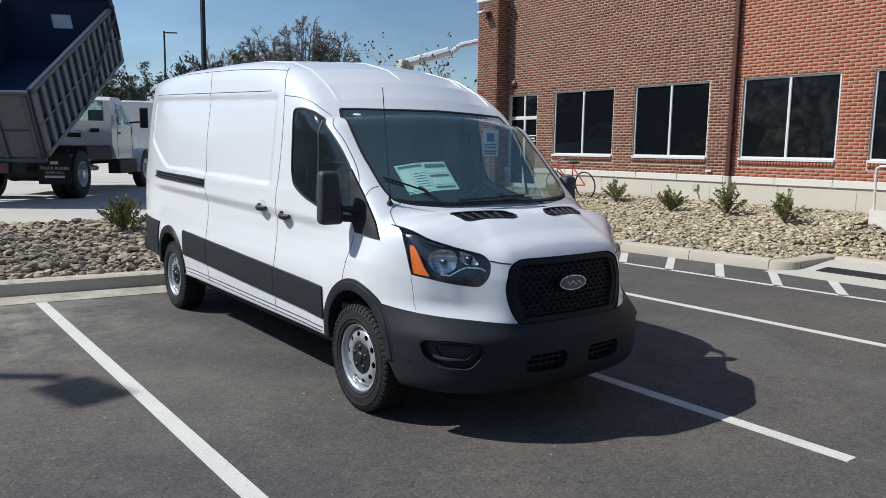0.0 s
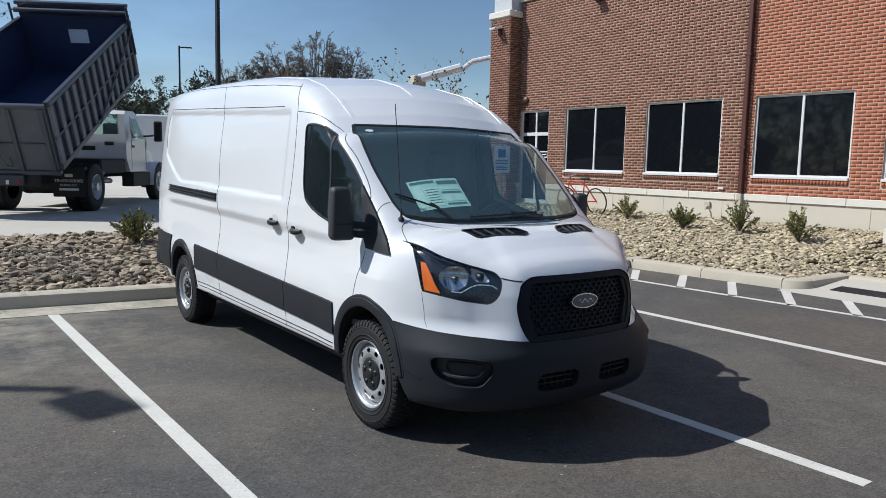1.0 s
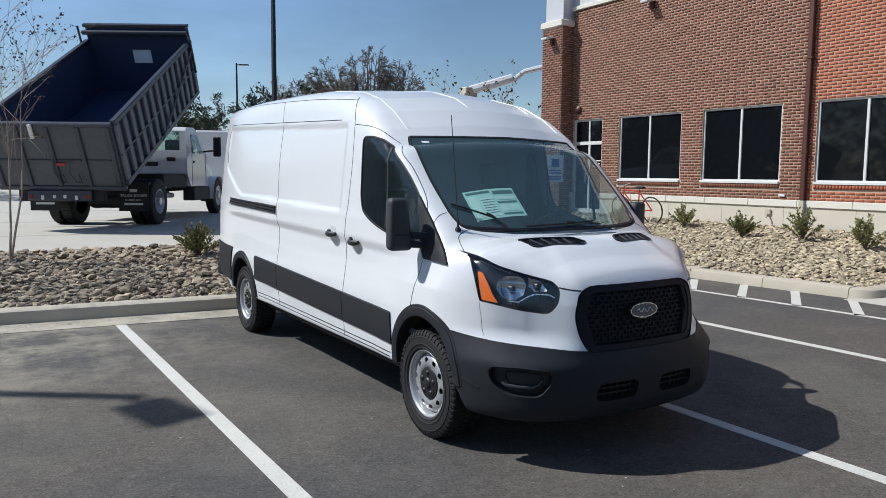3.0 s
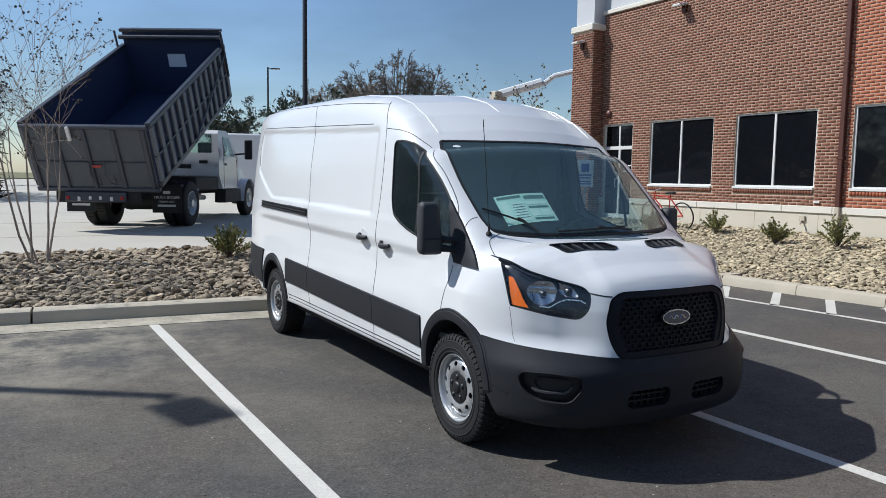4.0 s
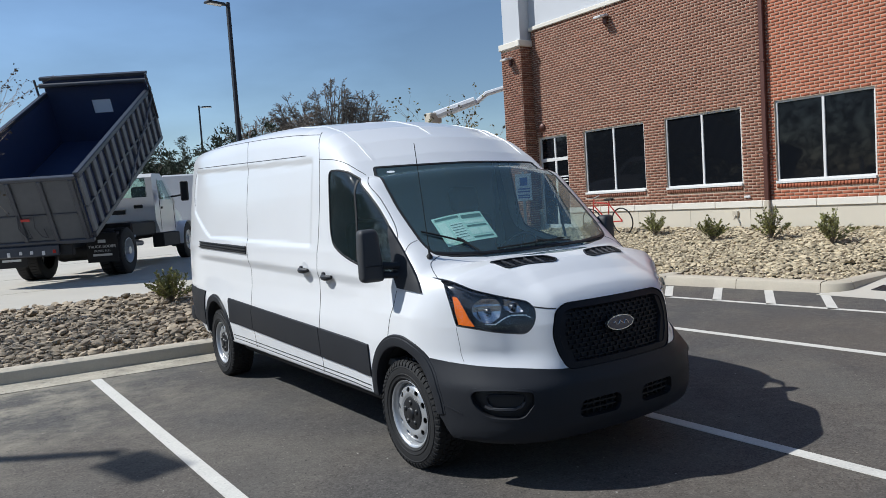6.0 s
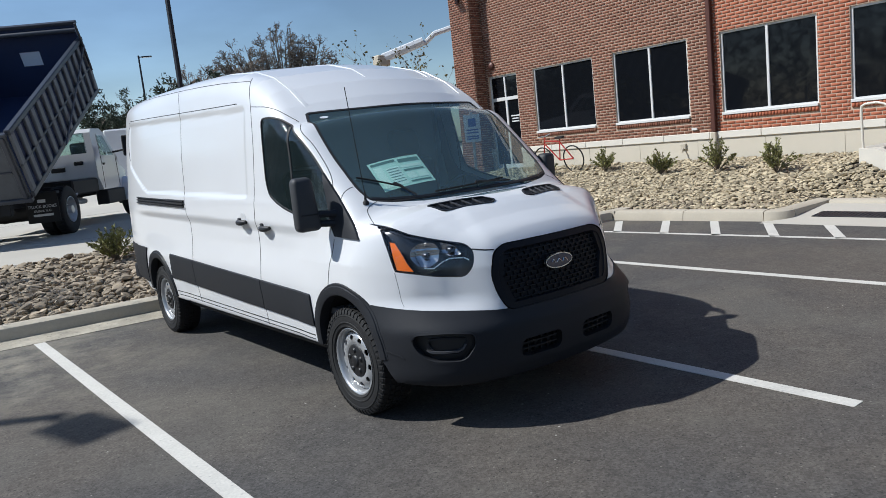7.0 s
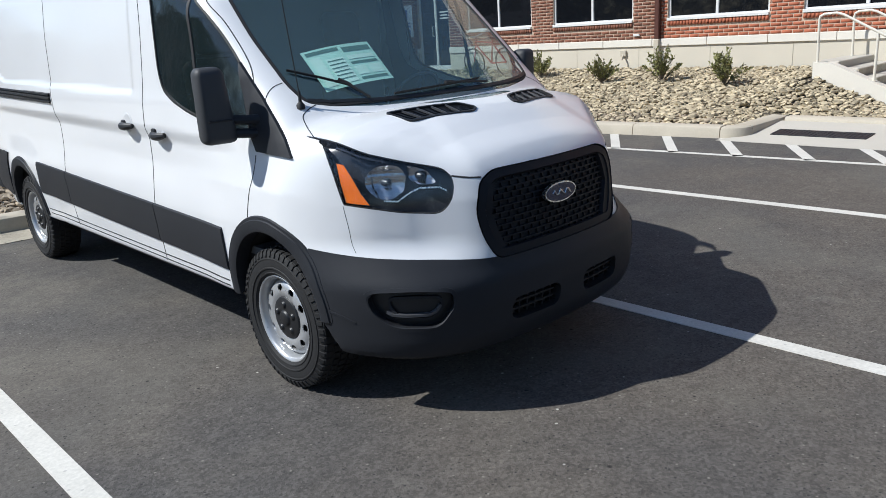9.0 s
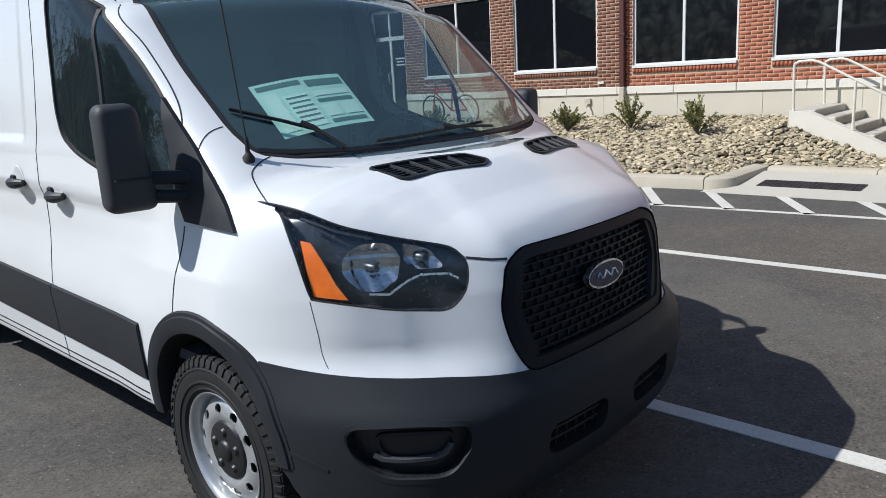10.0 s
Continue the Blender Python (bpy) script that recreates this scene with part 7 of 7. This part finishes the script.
def clumps(rnd, tips, per, radius, size, narrow=0.4):
    """Small leaf or twig blades round the tips."""
    vv, ff = [], []
    for p, d, ln in tips:
        for _ in range(per):
            c = p + Vector((rnd.gauss(0, radius), rnd.gauss(0, radius), rnd.gauss(0, radius * 0.8)))
            a = Vector((rnd.gauss(0, 1), rnd.gauss(0, 1), rnd.gauss(0.3, 1))).normalized()
            b = a.orthogonal().normalized()
            b = (Matrix.Rotation(rnd.uniform(0, 6.3), 3, a) @ b)
            s = size * rnd.uniform(0.6, 1.4)
            o = len(vv)
            vv += [c - a * s, c + b * s * narrow, c + a * s, c - b * s * narrow]
            ff.append((o, o + 1, o + 2, o + 3))
    return mesh_of("leaves", vv, ff)


def tree(name, label, base, height, spread, levels, r0, wood, leaf, per, radius, size, narrow=0.4, seed=1, category="tree", group="", **kw):
    rnd = random.Random(seed)
    t = thing(name, label, category, base, group)
    bm, tips = branch_tree(rnd, base, height, spread, levels, r0, **kw)
    part("trunk", bm, wood, t)
    if per:
        part("crown", clumps(rnd, tips, per, radius, size, narrow), leaf, t, "", False)
    return t


def dome_tree(label, base, lobes, r0, seed, material, limbs=15, subs=8, twigs=13):
    """A bare tree with a rounded crown: limbs that reach into some lobes (offset sideways, height, half width, half height), fork outwards and end in short crooked twigs."""
    rnd = random.Random(seed)
    t = thing("bare_tree", label, "tree", base)
    b = Vector(base)
    across = Vector((0.86, -0.51, 0))
    wood = bmesh.new()
    fork = b + Vector((0, 0, lobes[0][1] * 0.36))
    tube(wood, [b, b.lerp(fork, 0.5) + Vector((0.05, 0.03, 0)), fork], [r0, r0 * 0.85, r0 * 0.75], 8, caps=False)
    any_way = lambda k: Vector((rnd.gauss(0, k), rnd.gauss(0, k), rnd.gauss(0, k)))
    vv, ff = [], []

    def blade(p, u, ln):
        w = Matrix.Rotation(rnd.uniform(0, 6.3), 3, u) @ u.orthogonal().normalized()
        o = len(vv)
        vv.extend((p, p + u * ln * 0.5 + w * 0.018, p + u * ln, p + u * ln * 0.5 - w * 0.018))
        ff.append((o, o + 1, o + 2, o + 3))

    for off, zc, hw, hh in lobes:
        mid = b + across * off + Vector((0, 0, zc))
        root = fork.lerp(mid - Vector((0, 0, hh * 0.8)), 0.6)
        tube(wood, [fork, root], [r0 * 0.5, r0 * 0.4], 6, caps=False)
        for _ in range(limbs):
            d = Vector((rnd.gauss(0, 1), rnd.gauss(0, 1), rnd.gauss(0.4, 0.8))).normalized()
            e = mid + Vector((d.x * hw, d.y * hw, d.z * hh)) * rnd.uniform(0.55, 0.86)
            m = root.lerp(e, 0.45) + Vector((d.x, d.y, -0.25)) * 0.45 + any_way(0.12)
            run = [root, root.lerp(m, 0.6) + any_way(0.08), m, m.lerp(e, 0.5) + any_way(0.08) + Vector((0, 0, 0.06)), e]
            tube(wood, run, [r0 * 0.30, r0 * 0.24, r0 * 0.18, r0 * 0.12, r0 * 0.06], 5, caps=False)
            for _ in range(subs):
                k = rnd.uniform(1.6, 4.0)
                i = min(3, int(k))
                p = run[i].lerp(run[i + 1], k - i)
                away = p - mid
                away = Vector((away.x / hw, away.y / hw, away.z / hh))
                u = (away.normalized() * 0.8 + any_way(0.55) + Vector((0, 0, 0.15))).normalized()
                ln = rnd.uniform(0.45, 1.05) * (1.25 - 0.55 * min(1.0, away.length))
                q = p + u * ln * 0.55 + any_way(0.06)
                e2 = q + (u + any_way(0.45)).normalized() * ln * 0.5
                out = Vector(((e2.x - mid.x) / hw, (e2.y - mid.y) / hw, (e2.z - mid.z) / hh)).length
                if out > 1.0:
                    q, e2 = mid + (q - mid) / out, mid + (e2 - mid) / out
                tube(wood, [p, q, e2], [0.034, 0.024, 0.012], 3, caps=False)
                for _ in range(twigs):
                    f = rnd.uniform(0.2, 1.0)
                    c = p.lerp(q, f * 2) if f < 0.5 else q.lerp(e2, f * 2 - 1)
                    v = (u * 0.45 + any_way(0.75) + Vector((0, 0, 0.12))).normalized()
                    l2 = rnd.uniform(0.12, 0.30)
                    blade(c, v, l2)
                    blade(c + v * l2 * 0.6, (v + any_way(0.8)).normalized(), l2 * 0.6)
    part("trunk", wood, material, t)
    part("crown", mesh_of("crown", vv, ff), material, t, "", False)


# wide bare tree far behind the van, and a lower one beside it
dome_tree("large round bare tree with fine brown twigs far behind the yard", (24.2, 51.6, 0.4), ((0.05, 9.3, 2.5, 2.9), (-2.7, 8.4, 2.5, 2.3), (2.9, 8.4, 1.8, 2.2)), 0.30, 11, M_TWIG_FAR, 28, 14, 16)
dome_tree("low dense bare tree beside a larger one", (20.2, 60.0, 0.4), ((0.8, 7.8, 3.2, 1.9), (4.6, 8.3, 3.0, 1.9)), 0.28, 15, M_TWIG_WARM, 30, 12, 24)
for i, (x, y, h) in enumerate(((13.0, 43.3, 8.0), (13.2, 64.0, 8.2), (14.7, 63.8, 8.6), (16.0, 63.4, 7.8), (8.0, 66.0, 6.4), (2.0, 72, 7.2), (-6, 74, 7.5), (-14, 72, 7.8))):
    tree("pine_tree", "dark green pine with a ragged crown far behind the yard", (x, y, 0.4), h, 0.62, 2, 0.14, M_BARK, M_LEAF_DARK, 46, 0.22, 0.14, 0.35, 30 + i, group="far pines", kids=(6, 8), up=0.2, first=0.5)
# slender bare trees: one in the island, one at the building's corner
tree("crape_myrtle", "slender multi-stemmed bare young tree with seed heads in the stone island", (-3.12, 8.3, 0.32), 4.2, 0.60, 3, 0.019, M_PALEBARK, M_TWIG, 5, 0.035, 0.018, 0.8, 43, stems=5, lean=0.12, kids=(3, 4), up=0.35, first=0.4)
tree("crape_myrtle", "slender multi-stemmed bare young tree with seed heads in the stone island", (-4.75, 8.6, 0.32), 4.4, 0.60, 3, 0.026, M_PALEBARK, M_TWIG, 4, 0.035, 0.020, 0.8, 47, stems=5, lean=0.12, kids=(3, 4), up=0.35, first=0.4)
tree("crape_myrtle", "slender bare tree with a few buds near the building's corner", (13.1, 18.6, 0.43), 5.6, 0.55, 3, 0.05, M_PALEBARK, M_LEAF_PALE, 3, 0.07, 0.06, 0.6, 45, stems=4, lean=0.2, kids=(3, 4), up=0.45, first=0.4)
# winter woods round the far side of the lot, seen in glass and paint
rnd = random.Random(77)
vv, ff = [], []
for i in range(30000):
    a = rnd.uniform(radians(95), radians(330)) if i < 22000 else rnd.uniform(radians(93), radians(128))
    d = rnd.uniform(34, 50)
    z = rnd.uniform(0, 1) ** 1.2 * (9.5 + 2.5 * math.sin(a * 9) + 1.5 * math.sin(a * 23)) * min(1.0, 0.45 + max(0.0, a - radians(95)) * 1.2)
    c = Vector((d * math.cos(a) - 2, d * math.sin(a), z))
    u = Vector((rnd.gauss(0, 1), rnd.gauss(0, 1), rnd.gauss(0, 1))).normalized()
    w2 = u.orthogonal().normalized()
    sz = rnd.uniform(0.35, 1.0)
    o = len(vv)
    vv += [c - u * sz, c + w2 * sz * 0.13, c + u * sz, c - w2 * sz * 0.13]
    ff.append((o, o + 1, o + 2, o + 3))
woods = part("woods", mesh_of("woods", vv, ff), M_WOODS, None, "brown and green winter woods round the lot", False)
tagged(woods, category="woods", kind="stuff")
for i, (x, y, h) in enumerate(((-13, -7, 8.5), (-17, 2, 9.5), (-9, -15, 9))):
    tree("bare_tree", "bare tree at the edge of the parking lot", (x, y, 0.0), h, 0.8, 3, 0.20, M_BARK, M_TWIG, 7, 0.35, 0.22, 0.08, 60 + i, group="lot edge trees", kids=(4, 5), up=0.4)


def shrub(base, r, h, seed, leafy=1.0):
    r, h = r * 1.22, h * 1.22
    rnd = random.Random(seed)
    t = thing("shrub", "small upright evergreen shrub with narrow leaves among river stones", "shrub", base, "shrubs in the stone beds")
    bm = bmesh.new()
    vv, ff = [], []
    for i in range(34):
        a = rnd.uniform(0, 6.3)
        out = rnd.uniform(0.15, 1.0) * r
        top = Vector(base) + Vector((math.cos(a) * out, math.sin(a) * out, h * rnd.uniform(0.62, 1.08) * (1.05 - 0.45 * out / r)))
        mid = Vector(base).lerp(top, 0.5) + Vector((rnd.gauss(0, 0.02), rnd.gauss(0, 0.02), 0.02))
        pts = [Vector(base), mid, top]
        tube(bm, pts, [0.006, 0.005, 0.002], 4, caps=False)
        for k in range(int(38 * leafy)):
            f = rnd.uniform(0.25, 1.0)
            p = mid.lerp(top, (f - 0.5) * 2) if f > 0.5 else Vector(base).lerp(mid, f * 2)
            d = ((top - mid).normalized() * 0.8 + Vector((rnd.gauss(0, 0.6), rnd.gauss(0, 0.6), rnd.gauss(0.1, 0.5)))).normalized()
            b = d.orthogonal().normalized()
            b = Matrix.Rotation(rnd.uniform(0, 6.3), 3, d) @ b
            s = rnd.uniform(0.042, 0.075)
            o = len(vv)
            vv += [p, p + d * s * 0.5 + b * s * 0.20, p + d * s, p + d * s * 0.5 - b * s * 0.20]
            ff.append((o, o + 1, o + 2, o + 3))
    part("stem", bm, M_BARK, t)
    part("foliage", mesh_of("foliage", vv, ff), M_LEAF, t, "", False)


for i, (x, y, r, h) in enumerate(((10.75, 7.80, 0.30, 0.46), (10.15, 5.78, 0.27, 0.44), (10.25, 4.50, 0.33, 0.56), (9.93, 3.10, 0.34, 0.54), (10.3, 9.4, 0.28, 0.44))):
    shrub((x, y, BED_Z["wall_bed"](x, y) + 0.03), r, h, 80 + i)
shrub((-0.37, 8.15, BED_Z["island_bed"](-0.37, 8.15) + 0.03), 0.34, 0.46, 90, 1.5)


# ---- bicycle against the plinth ----
bike = thing("bicycle", "red and white bicycle leaning by the building wall", "bicycle", (10.7, 9.5, 0.5))
B = Matrix.Translation((10.95, 9.45, 0.50)) @ Matrix.Rotation(radians(-8), 4, "Y")
for y in (-0.52, 0.52):
    bm = bmesh.new()
    ring = [B @ Vector((0, y + 0.33 * math.cos(k * math.pi / 16), 0.34 + 0.33 * math.sin(k * math.pi / 16))) for k in range(32)]
    tube(bm, ring, 0.018, 6, True)
    wh = part("wheel", bm, M_RUBBER, bike)
    bm = bmesh.new()
    for k in range(12):
        a = k * math.pi / 6
        tube(bm, [B @ Vector((0, y, 0.34)), B @ Vector((0, y + 0.32 * math.cos(a), 0.34 + 0.32 * math.sin(a)))], 0.002, 3)
    part("spoke", bm, M_STEEL, wh)
bm = bmesh.new()
for a, b in (((-0.52, 0.34), (-0.05, 0.32)), ((-0.05, 0.32), (-0.16, 0.86)), ((-0.16, 0.80), (0.36, 0.84)), ((-0.05, 0.32), (0.38, 0.76)), ((-0.52, 0.34), (-0.15, 0.78)), ((0.52, 0.34), (0.34, 0.94))):
    tube(bm, [B @ Vector((0, *a)), B @ Vector((0, *b))], 0.018, 6)
part("bike_frame", bm, M_BIKE, bike)
bm = bmesh.new()
box(bm, -0.06, 0.06, -0.30, -0.04, 0.88, 0.93, 0.02, B, 2)
part("saddle", bm, M_BLACK, bike)
bm = bmesh.new()
tube(bm, [B @ Vector((-0.22, 0.36, 0.98)), B @ Vector((0, 0.34, 0.96)), B @ Vector((0.22, 0.36, 0.98))], 0.014, 6)
part("handlebar", bm, M_LIFT, bike)

# ---- parking sign beyond the van ----
sg = thing("parking_sign", "white and blue accessible parking sign on a steel post", "sign", (5.75, 6.62, 0))
S = Matrix.Translation((5.75, 6.62, 0)) @ Matrix.Rotation(radians(-38), 4, "Z")
bm = bmesh.new()
box(bm, -0.025, 0.025, 0.0, 0.03, 0, 2.10, 0.004, S)
part("post", bm, M_STEEL, sg)
bm = bmesh.new()
box(bm, -0.15, 0.15, -0.006, -0.002, 1.56, 2.06, 0.0, S)
part("plate", bm, M_WHITE_STICK, sg)
bm = bmesh.new()
box(bm, -0.07, 0.07, -0.010, -0.007, 1.84, 1.99, 0.0, S)
part("symbol", bm, M_SIGN_BLUE, sg)
for z in (1.78, 1.73, 1.66, 1.62):
    bm = bmesh.new()
    box(bm, -0.11, 0.11, -0.010, -0.007, z - 0.012, z + 0.012, 0.0, S)
    part("text_bar", bm, M_SIGN_BLUE, sg)

# ---- boom lift behind the building's corner ----
bl = thing("boom_lift", "white lifting boom raised behind a bare tree", "boom lift", (14.4, 22.6, 0.43))
bm = bmesh.new()
tube(bm, [(14.6, 22.5, 5.22), (16.0, 21.45, 5.75)], [0.20, 0.17], 8)
part("outer_boom", bm, M_LIFT, bl)
bm = bmesh.new()
tube(bm, [(15.2, 22.05, 5.35), (16.1, 21.4, 5.70), (16.4, 21.15, 6.0), (19.0, 19.2, 6.75)], 0.11, 8)
part("inner_boom", bm, M_LIFT, bl)
bm = bmesh.new()
box(bm, 14.25, 14.85, 22.3, 22.8, 4.9, 5.35, 0.05)
part("boom_joint", bm, M_KERB, bl)
bm = bmesh.new()
tube(bm, [(14.5, 22.55, 0.43), (14.5, 22.55, 5.1)], 0.16, 8)
part("mast", bm, M_LIFT, bl)
# ---- another white truck farther off ----
wt = thing("white_truck", "white box truck standing farther back in the yard", "truck", (5.6, 28.6, 0.43))
W = Matrix.Translation((5.9, 28.6, 0.43)) @ Matrix.Rotation(radians(-20), 4, "Z")
bm = bmesh.new()
box(bm, -1.1, 1.1, -1.0, 3.6, 0.7, 3.0, 0.06, W)
part("box_body", bm, M_TRUCK, wt)
bm = bmesh.new()
box(bm, -1.0, 1.0, 3.7, 5.3, 0.6, 2.3, 0.10, W)
part("cab", bm, M_TRUCK, wt)
for x in (-0.95, 0.95):
    for y in (0.2, 4.5):
        bm = bmesh.new()
        lathe(bm, [(0, -0.12), (0.36, -0.12), (0.42, -0.08), (0.42, 0.08), (0.36, 0.12), (0, 0.12)], 20, W @ Matrix.Translation((x, y, 0.42)) @ Matrix.Rotation(radians(90), 4, "Y"))
        part("wheel", bm, M_RUBBER, wt)

# ---- price sheet behind the windshield ----
sheet = thing("price_sheet", "pale green printed price sheet leaning behind the windshield", "paper sheet", (-0.44, -0.09, 1.40))
c0 = Vector((-0.628, 0.122, 1.567))
c1 = Vector((-0.245, 0.087, 1.601))
c2 = Vector((-0.250, -0.108, 1.422))
c3 = Vector((-0.632, -0.072, 1.388))


def sheet_at(u, v, lift):
    p = c0.lerp(c1, u).lerp(c3.lerp(c2, u), v)
    nn = (c1 - c0).cross(c3 - c0).normalized()
    if nn.y > 0:
        nn = -nn
    return p + nn * lift + nn * 0.012 * math.sin(u * math.pi)


def sheet_patch(name, u0, u1, v0, v1, lift, material):
    bm = bmesh.new()
    k = 8
    g = [[bm.verts.new(sheet_at(u0 + (u1 - u0) * i / k, v0 + (v1 - v0) * j / 2, lift)) for j in range(3)] for i in range(k + 1)]
    for i in range(k):
        for j in range(2):
            bm.faces.new((g[i][j], g[i][j + 1], g[i + 1][j + 1], g[i + 1][j]))
    part(name, bm, material, sheet)


sheet_patch("paper", 0, 1, 0, 1, 0.0, M_SHEET)
for u0, u1, v0, v1, mt_ in ((0.04, 0.50, 0.05, 0.13, M_SHEET_DARK), (0.55, 0.97, 0.08, 0.20, M_SHEET_DARK), (0.05, 0.20, 0.20, 0.92, M_SHEET_PALE), (0.24, 0.50, 0.30, 0.92, M_SHEET_PALE), (0.55, 0.95, 0.30, 0.40, M_SHEET_PALE), (0.55, 0.95, 0.46, 0.52, M_SHEET_DARK), (0.55, 0.72, 0.58, 0.80, M_SHEET_PALE), (0.76, 0.95, 0.58, 0.80, M_SHEET_PALE), (0.55, 0.95, 0.86, 0.92, M_SHEET_DARK)):
    sheet_patch("print_block", u0, u1, v0, v1, 0.0015, mt_)
for i in range(6):
    sheet_patch("print_line", 0.25, 0.48, 0.35 + i * 0.09, 0.37 + i * 0.09, 0.003, M_SHEET_DARK)

# ---- pieces of beds and walls, last ----
scatter(bed_1, "island", -8.5, 2.6, 4.95, 9.2, 0.088, lambda x, y: y < 6.2 and -4.2 < x < -0.8, 0.085, 0.155, (M_STONE_BROWN, M_STONE_BROWN_STUFF), lambda x, y: y < kerb_y(x) + 0.29)
scatter(bed_2, "wall", 7.0, 11.8, 1.66, 12.6, 0.074, lambda x, y: x < 7.8 and 1.9 < y < 4.4, 0.068, 0.128, (M_STONE, M_STONE_STUFF), lambda x, y: (x > 9.8 and y < 1.84) or x < 7.0 + 0.112 * (4.25 - y) or (x < 7.24 and y > 4.2))
scatter(bed_3, "ramp", 8.48, 9.93, -0.66, 1.70, 0.074, lambda x, y: False, 0.068, 0.128, (M_STONE, M_STONE_STUFF))
scatter(bed_4, "link", 2.95, 7.25, 4.5, 9.2, 0.085, lambda x, y: False, 0.075, 0.14, (M_STONE, M_STONE_STUFF), lambda x, y: (y - 4.27) * 0.9945 + (x - 6.70) * 0.105 < 0.32)
lay_bricks()
